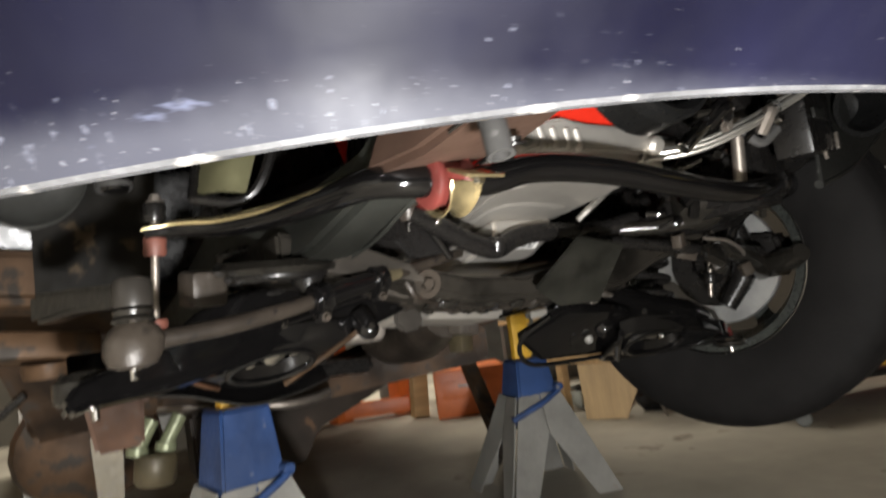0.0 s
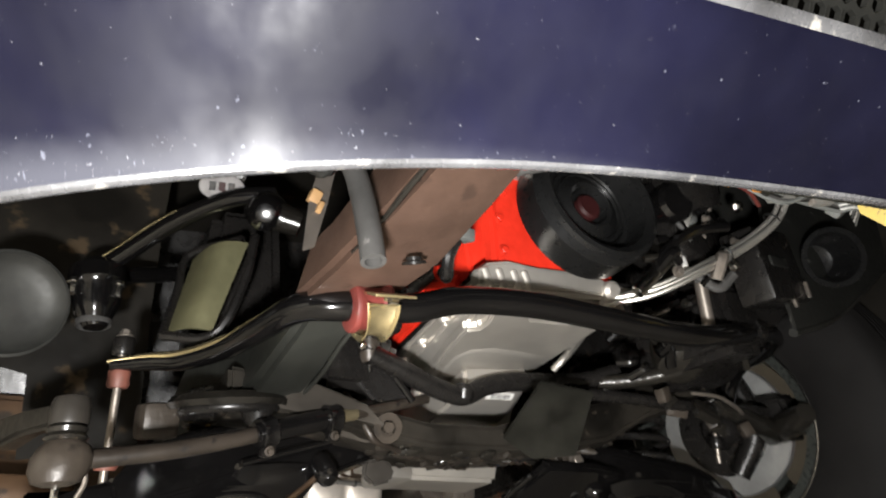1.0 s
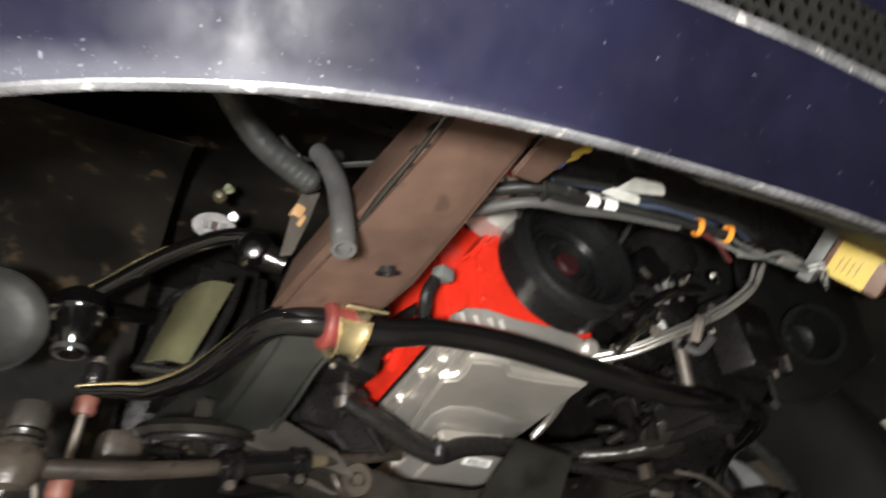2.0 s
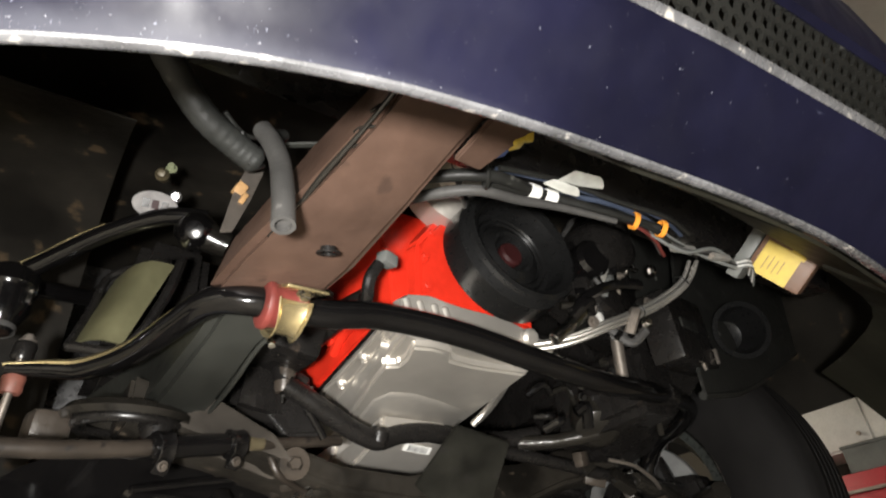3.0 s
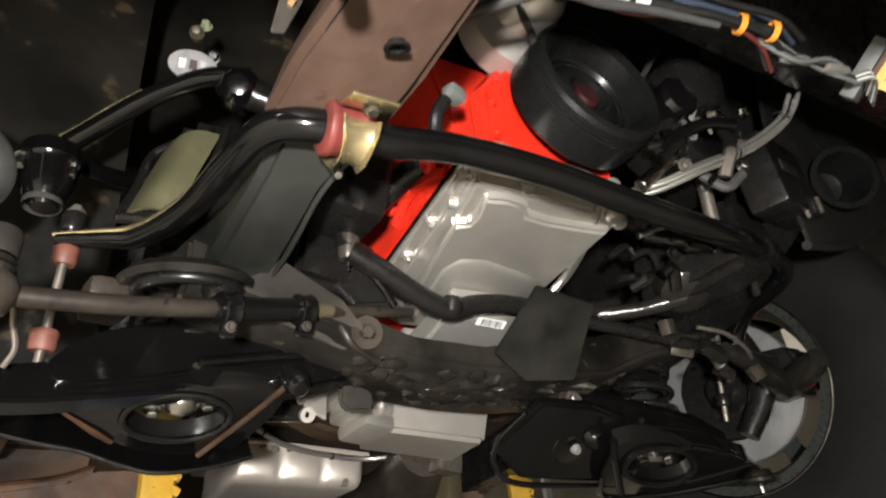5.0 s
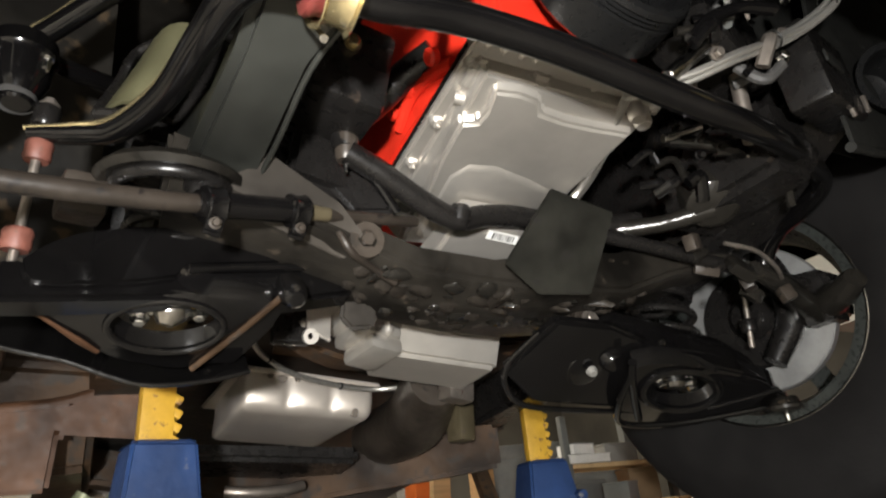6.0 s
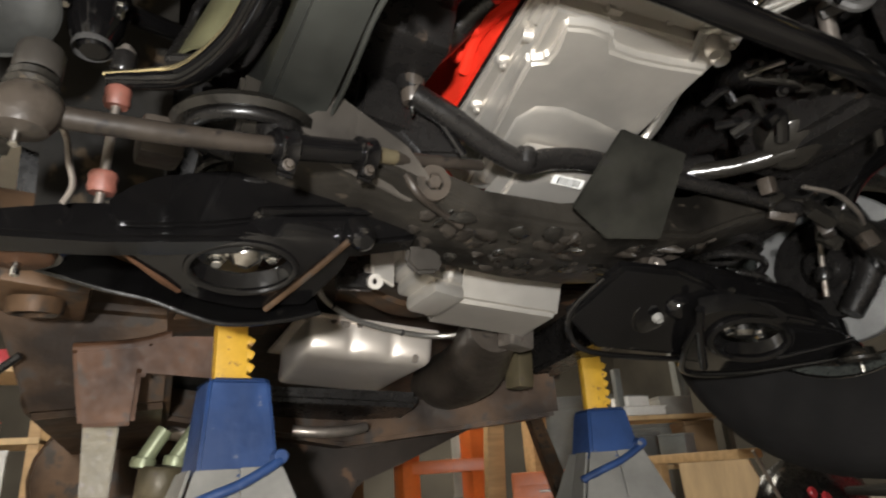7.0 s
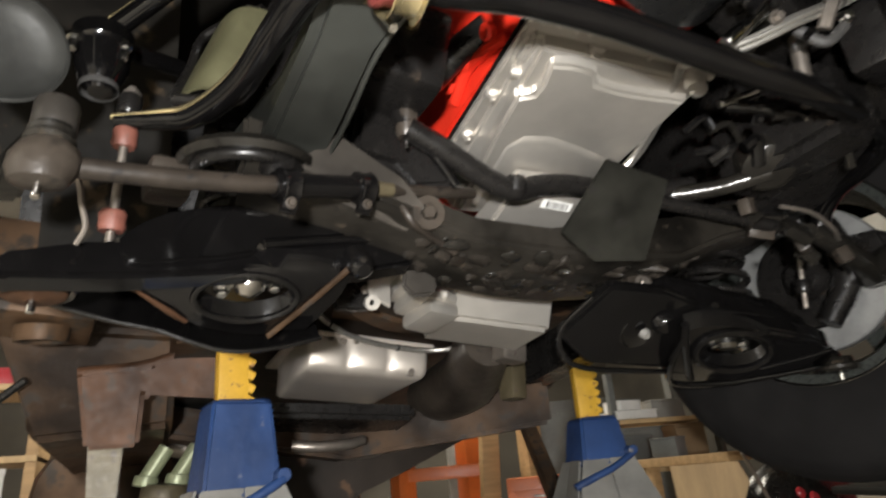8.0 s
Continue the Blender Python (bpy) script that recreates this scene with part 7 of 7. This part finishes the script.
part("heat_shield", loft([[(-0.22, 1.02, 0.42), (0.20, 1.02, 0.40), (0.20, 1.02, 0.36), (-0.20, 1.02, 0.385)], [(-0.22, 1.34, 0.42), (0.24, 1.34, 0.40), (0.22, 1.34, 0.33), (-0.20, 1.34, 0.345)]], bevel=0.012), BLACK_SATIN, car, "black heat shield under the gearbox")
part("mount_plug", box((0.415, 0.86, 0.432), (0.05, 0.06, 0.10), (0, 4, 10), 0.010), STRAP_TAN, car, "dull tan gearbox lug")

# ---- crowded black fittings beside the engine ----
fit_rng = random.Random(11)
gear = part("steering_gear_cover", lathe([(0, 0.03), (0.030, 0.03), (0.042, 0.022), (0.048, 0.0), (0.048, -0.05), (0, -0.05)], (0.44, 0.02, 0.640), (-0.4, -0.4, -0.8), 28), BLACK_OILY, car, "oily black steering gear cover")
part("pitman_arm", tube([(0.44, 0.02, 0.622), (0.39, 0.08, 0.616), (0.34, 0.135, 0.622)], [0.018, 0.014, 0.016], 12, 6), BLACK_OILY, gear, "black pitman arm")
part("gear_hose", tube([(0.33, -0.02, 0.70), (0.37, -0.06, 0.675), (0.42, -0.07, 0.668), (0.46, -0.03, 0.665)], 0.011, 12, 6), BLACK_GLOSS, gear, "black steering hose")
for k in range(9):
    p = Vector((fit_rng.uniform(0.30, 0.50), fit_rng.uniform(-0.10, 0.02), 0)) + Vector((0, 0, fit_rng.uniform(0.64, 0.72)))
    part("gear_bolt", hexbolt(p, (fit_rng.uniform(-0.6, -0.1), -1, -0.6), fit_rng.uniform(0.003, 0.006), 0.012), fit_rng.choice((CHROME, BLACK_GLOSS, BLACK_OILY, BLACK_OILY)), gear)
part("chrome_stub", rod((0.300, -0.03, 0.690), (0.365, -0.05, 0.712), 0.007), CHROME, gear, "bright threaded stub")
# pump and brackets above the bar
pump = part("steering_pump", lathe([(0, 0.05), (0.028, 0.05), (0.034, 0.042), (0.034, 0.012), (0.048, 0.006), (0.050, -0.05), (0, -0.055)], (0.285, -0.150, 0.850), (-0.15, -1, -0.15), 30), BLACK_GLOSS, car, "glossy black steering pump")
part("pump_bracket", plate([(0.285, -0.190, 0.835), (0.315, -0.192, 0.832), (0.298, -0.188, 0.800)], 0.005), STAND_GREY, pump, "pale triangular bracket")
part("pump_hose", tube([(0.31, -0.17, 0.79), (0.322, -0.175, 0.815), (0.345, -0.165, 0.835), (0.37, -0.14, 0.84)], 0.0075, 10, 6), GREY_BOX, pump, "grey bent hose")
part("pump_line", tube([(0.36, -0.21, 0.80), (0.30, -0.20, 0.79), (0.25, -0.185, 0.765), (0.22, -0.17, 0.735)], 0.009, 10, 6), BLACK_GLOSS, pump, "black line across the pump")
for k in range(12):
    p = Vector((fit_rng.uniform(0.25, 0.42), fit_rng.uniform(-0.20, -0.15), fit_rng.uniform(0.73, 0.87)))
    part("pump_bolt", hexbolt(p, (fit_rng.uniform(-0.6, 0.2), -1, fit_rng.uniform(-0.6, 0)), fit_rng.uniform(0.004, 0.008), 0.009), fit_rng.choice((CHROME, STEEL, BLACK_GLOSS, BLACK_GLOSS)), pump)
for k in range(12):
    p = Vector((fit_rng.uniform(0.25, 0.46), fit_rng.uniform(-0.20, -0.12), fit_rng.uniform(0.72, 0.88)))
    q = p + Vector((fit_rng.uniform(-0.05, 0.07), fit_rng.uniform(-0.02, 0.04), fit_rng.uniform(-0.04, 0.03)))
    mid = (p + q) / 2 + Vector((0, fit_rng.uniform(-0.02, 0.0), fit_rng.uniform(-0.025, 0.02)))
    part("pump_pipe", tube([p, mid, q], fit_rng.uniform(0.004, 0.010), 9, 6), fit_rng.choice((BLACK_GLOSS, BLACK_GLOSS, BLACK_OILY, RUBBER, STEEL)), pump)
for k in range(14):
    p = Vector((fit_rng.uniform(0.24, 0.47), fit_rng.uniform(-0.20, -0.14), fit_rng.uniform(0.71, 0.89)))
    part("pump_clip", box(p, (fit_rng.uniform(0.005, 0.018), 0.005, fit_rng.uniform(0.004, 0.014)), (fit_rng.uniform(-40, 40), fit_rng.uniform(-60, 60), fit_rng.uniform(-40, 40)), 0.0015), fit_rng.choice((STEEL, BLACK_GLOSS, BLACK_OILY, BLACK_GLOSS, BLACK_OILY)), pump)
for k in range(12):
    p = Vector((fit_rng.uniform(0.28, 0.52), fit_rng.uniform(-0.06, 0.06), fit_rng.uniform(0.61, 0.70)))
    q = p + Vector((fit_rng.uniform(-0.06, 0.08), fit_rng.uniform(-0.02, 0.04), fit_rng.uniform(-0.03, 0.03)))
    part("gear_pipe", tube([p, (p + q) / 2 + Vector((0, -0.015, fit_rng.uniform(-0.02, 0.02))), q], fit_rng.uniform(0.004, 0.011), 9, 6), fit_rng.choice((BLACK_GLOSS, BLACK_OILY, BLACK_OILY, BLACK_SATIN, BLACK_GLOSS)), gear)
part("cooler_box", box((0.50, -0.165, 0.755), (0.16, 0.06, 0.13), (0, -6, 12), 0.008), BLACK_SATIN, car, "black cooler housing")
name_plate = part("cooler_plate", box((0.480, -0.204, 0.752), (0.065, 0.004, 0.018), (0, -4, 12), 0.001), BLACK_PLASTIC, car, "small grey lettered plate")
for k in range(6):
    part("plate_bar", box((0.460 + 0.008 * k, -0.2085 + 0.0017 * k, 0.753 + 0.0006 * k), (0.005, 0.0008, 0.007), (0, -4, 12), 0), STAND_GREY, name_plate)
for x, z in ((0.455, 0.700), (0.52, 0.695), (0.57, 0.715)):
    part("cooler_clip", box((x, -0.185, z), (0.006, 0.006, 0.030), (0, fit_rng.uniform(-15, 15), 0), 0.001), STEEL, car)
# brackets and bolts between wheel and cross member
for k in range(9):
    x = fit_rng.uniform(0.46, 0.68)
    p = Vector((x, fit_rng.uniform(0.05, 0.14), fit_rng.uniform(0.50, 0.60)))
    part("knuckle_bolt", rod(p, p + Vector((fit_rng.uniform(-0.012, 0.012), fit_rng.uniform(-0.012, 0), fit_rng.uniform(-0.014, 0.014))), fit_rng.uniform(0.0025, 0.005), 10), fit_rng.choice((STEEL, BLACK_GLOSS, BLACK_OILY, BLACK_OILY, GOLD)), car)
for k in range(7):
    p = Vector((0.44 + 0.035 * k, 0.075 + 0.02 * (k % 3), 0.585 - 0.012 * k))
    part("linkage_bracket", box(p, (fit_rng.uniform(0.02, 0.05), 0.02, fit_rng.uniform(0.015, 0.035)), (fit_rng.uniform(-30, 30), fit_rng.uniform(-30, 30), fit_rng.uniform(-30, 30)), 0.004), BLACK_OILY if k % 2 else GRIME, car)
part("brake_line", tube([(0.50, 0.06, 0.585), (0.56, 0.05, 0.575), (0.62, 0.06, 0.555), (0.66, 0.08, 0.545)], 0.004, 8, 6), STEEL, car, "thin steel brake line")
part("knuckle_arm", tube([(0.60, 0.09, 0.56), (0.68, 0.10, 0.545), (0.76, 0.12, 0.525), (0.82, 0.14, 0.515)], [0.016, 0.020, 0.026, 0.032], 12, 6), BLACK_OILY, car, "black steering arm")
part("hub_wing", tube([(0.78, 0.02, 0.535), (0.80, 0.06, 0.525), (0.82, 0.10, 0.52)], [0.02, 0.028, 0.03], 12, 5), BLACK_OILY, car)

# ---- more along the garage ----


def low_rack():
    """Open shelf with mixed boxes, seen past the near side."""
    root = thing("storage_rack", (-1.25, 2.55, FLOOR), "open rack crowded with small boxes and tools", "shelf")
    for z in (0.16, 0.42, 0.70):
        part("shelf_board", box((-1.25, 2.60, z), (0.80, 0.36, 0.025), bevel=0.003), PLY, root)
    for x in (-1.64, -0.87):
        part("upright", box((x, 2.60, 0.36), (0.04, 0.34, 0.88), bevel=0.003), WOOD, root)
    return root


low_rack()
carton("tool_case", (-1.12, 2.50, 0.4325), (0.22, 0.14, 0.07), 5, RED_CABINET, "red tool case on the open rack")
carton("parts_box", (-1.14, 2.50, 0.5055), (0.20, 0.13, 0.055), -3, WHITE, "white parts box on a red case")
carton("parts_box", (-1.02, 2.48, 0.1725), (0.12, 0.12, 0.20), 10, WHITE, "white carton standing on the open rack")
carton("parts_box", (-1.20, 2.50, 0.1725), (0.14, 0.14, 0.16), -12, TAPE, "orange box on the open rack")
carton("parts_box", (-1.40, 2.52, 0.1725), (0.16, 0.16, 0.14), 8, CARD, "brown carton on the open rack")
carton("tool_case", (-1.12, 2.50, 0.7125), (0.30, 0.16, 0.06), 5, RED_CABINET, "red tool case on the open rack")
pipe_stand = thing("pale_post", (-0.69, 2.05, FLOOR), "pale painted upright post beside the car", "post")
part("post", box((-0.69, 2.05, 0.50), (0.05, 0.05, 1.16), (0, 0, 20), 0.006), WHITE, pipe_stand)
part("foot_plate", box((-0.69, 2.05, -0.074), (0.14, 0.14, 0.012), (0, 0, 20), 0.002), STEEL, pipe_stand)
bin_ = thing("waste_bin", (1.38, 3.10, FLOOR), "dull round steel drum by the wooden posts", "drum")
part("shell", lathe([(0, 0), (0.15, 0), (0.155, 0.01), (0.155, 0.14), (0.160, 0.15), (0.155, 0.16), (0.155, 0.30), (0.160, 0.31), (0.155, 0.32), (0.155, 0.50), (0.15, 0.51), (0, 0.51)], (1.38, 3.10, FLOOR), (0, 0, 1), 32), STAND_GREY, bin_)
basin = thing("plastic_basin", (1.80, 1.62, FLOOR), "pale plastic basin of rags under the shelf", "basin")
part("bowl", lathe([(0, 0), (0.09, 0), (0.12, 0.03), (0.15, 0.10), (0.155, 0.10), (0.125, 0.025), (0.09, 0.01), (0, 0.01)], (1.80, 1.75, FLOOR), (0, 0, 1), 32), STRAP_PALE, basin)
part("rags", lathe([(0, 0.11), (0.05, 0.12), (0.09, 0.10), (0.12, 0.07), (0.12, 0.04), (0, 0.03)], (1.82, 1.76, FLOOR), (0.2, 0, 1), 11), BLACK_SATIN, basin, "dark rags")
carton("parts_box", (1.60, 1.62, 0.213), (0.09, 0.12, 0.075), 20, GREY_BOX, "small grey case on the pine shelf")
vest = thing("safety_strap", (2.30, 2.30, FLOOR), "bright yellow-green strap hanging from a post", "strap")
part("webbing", tube([(2.30, 2.2, 0.76), (2.32, 2.2, 0.68), (2.36, 2.2, 0.58), (2.38, 2.2, 0.50)], 0.018, 8, 5, flat=0.3), LIME, vest)
part("hook_post", box((2.28, 2.25, 0.40), (0.05, 0.05, 0.96), bevel=0.004), GREY_BOX, vest)
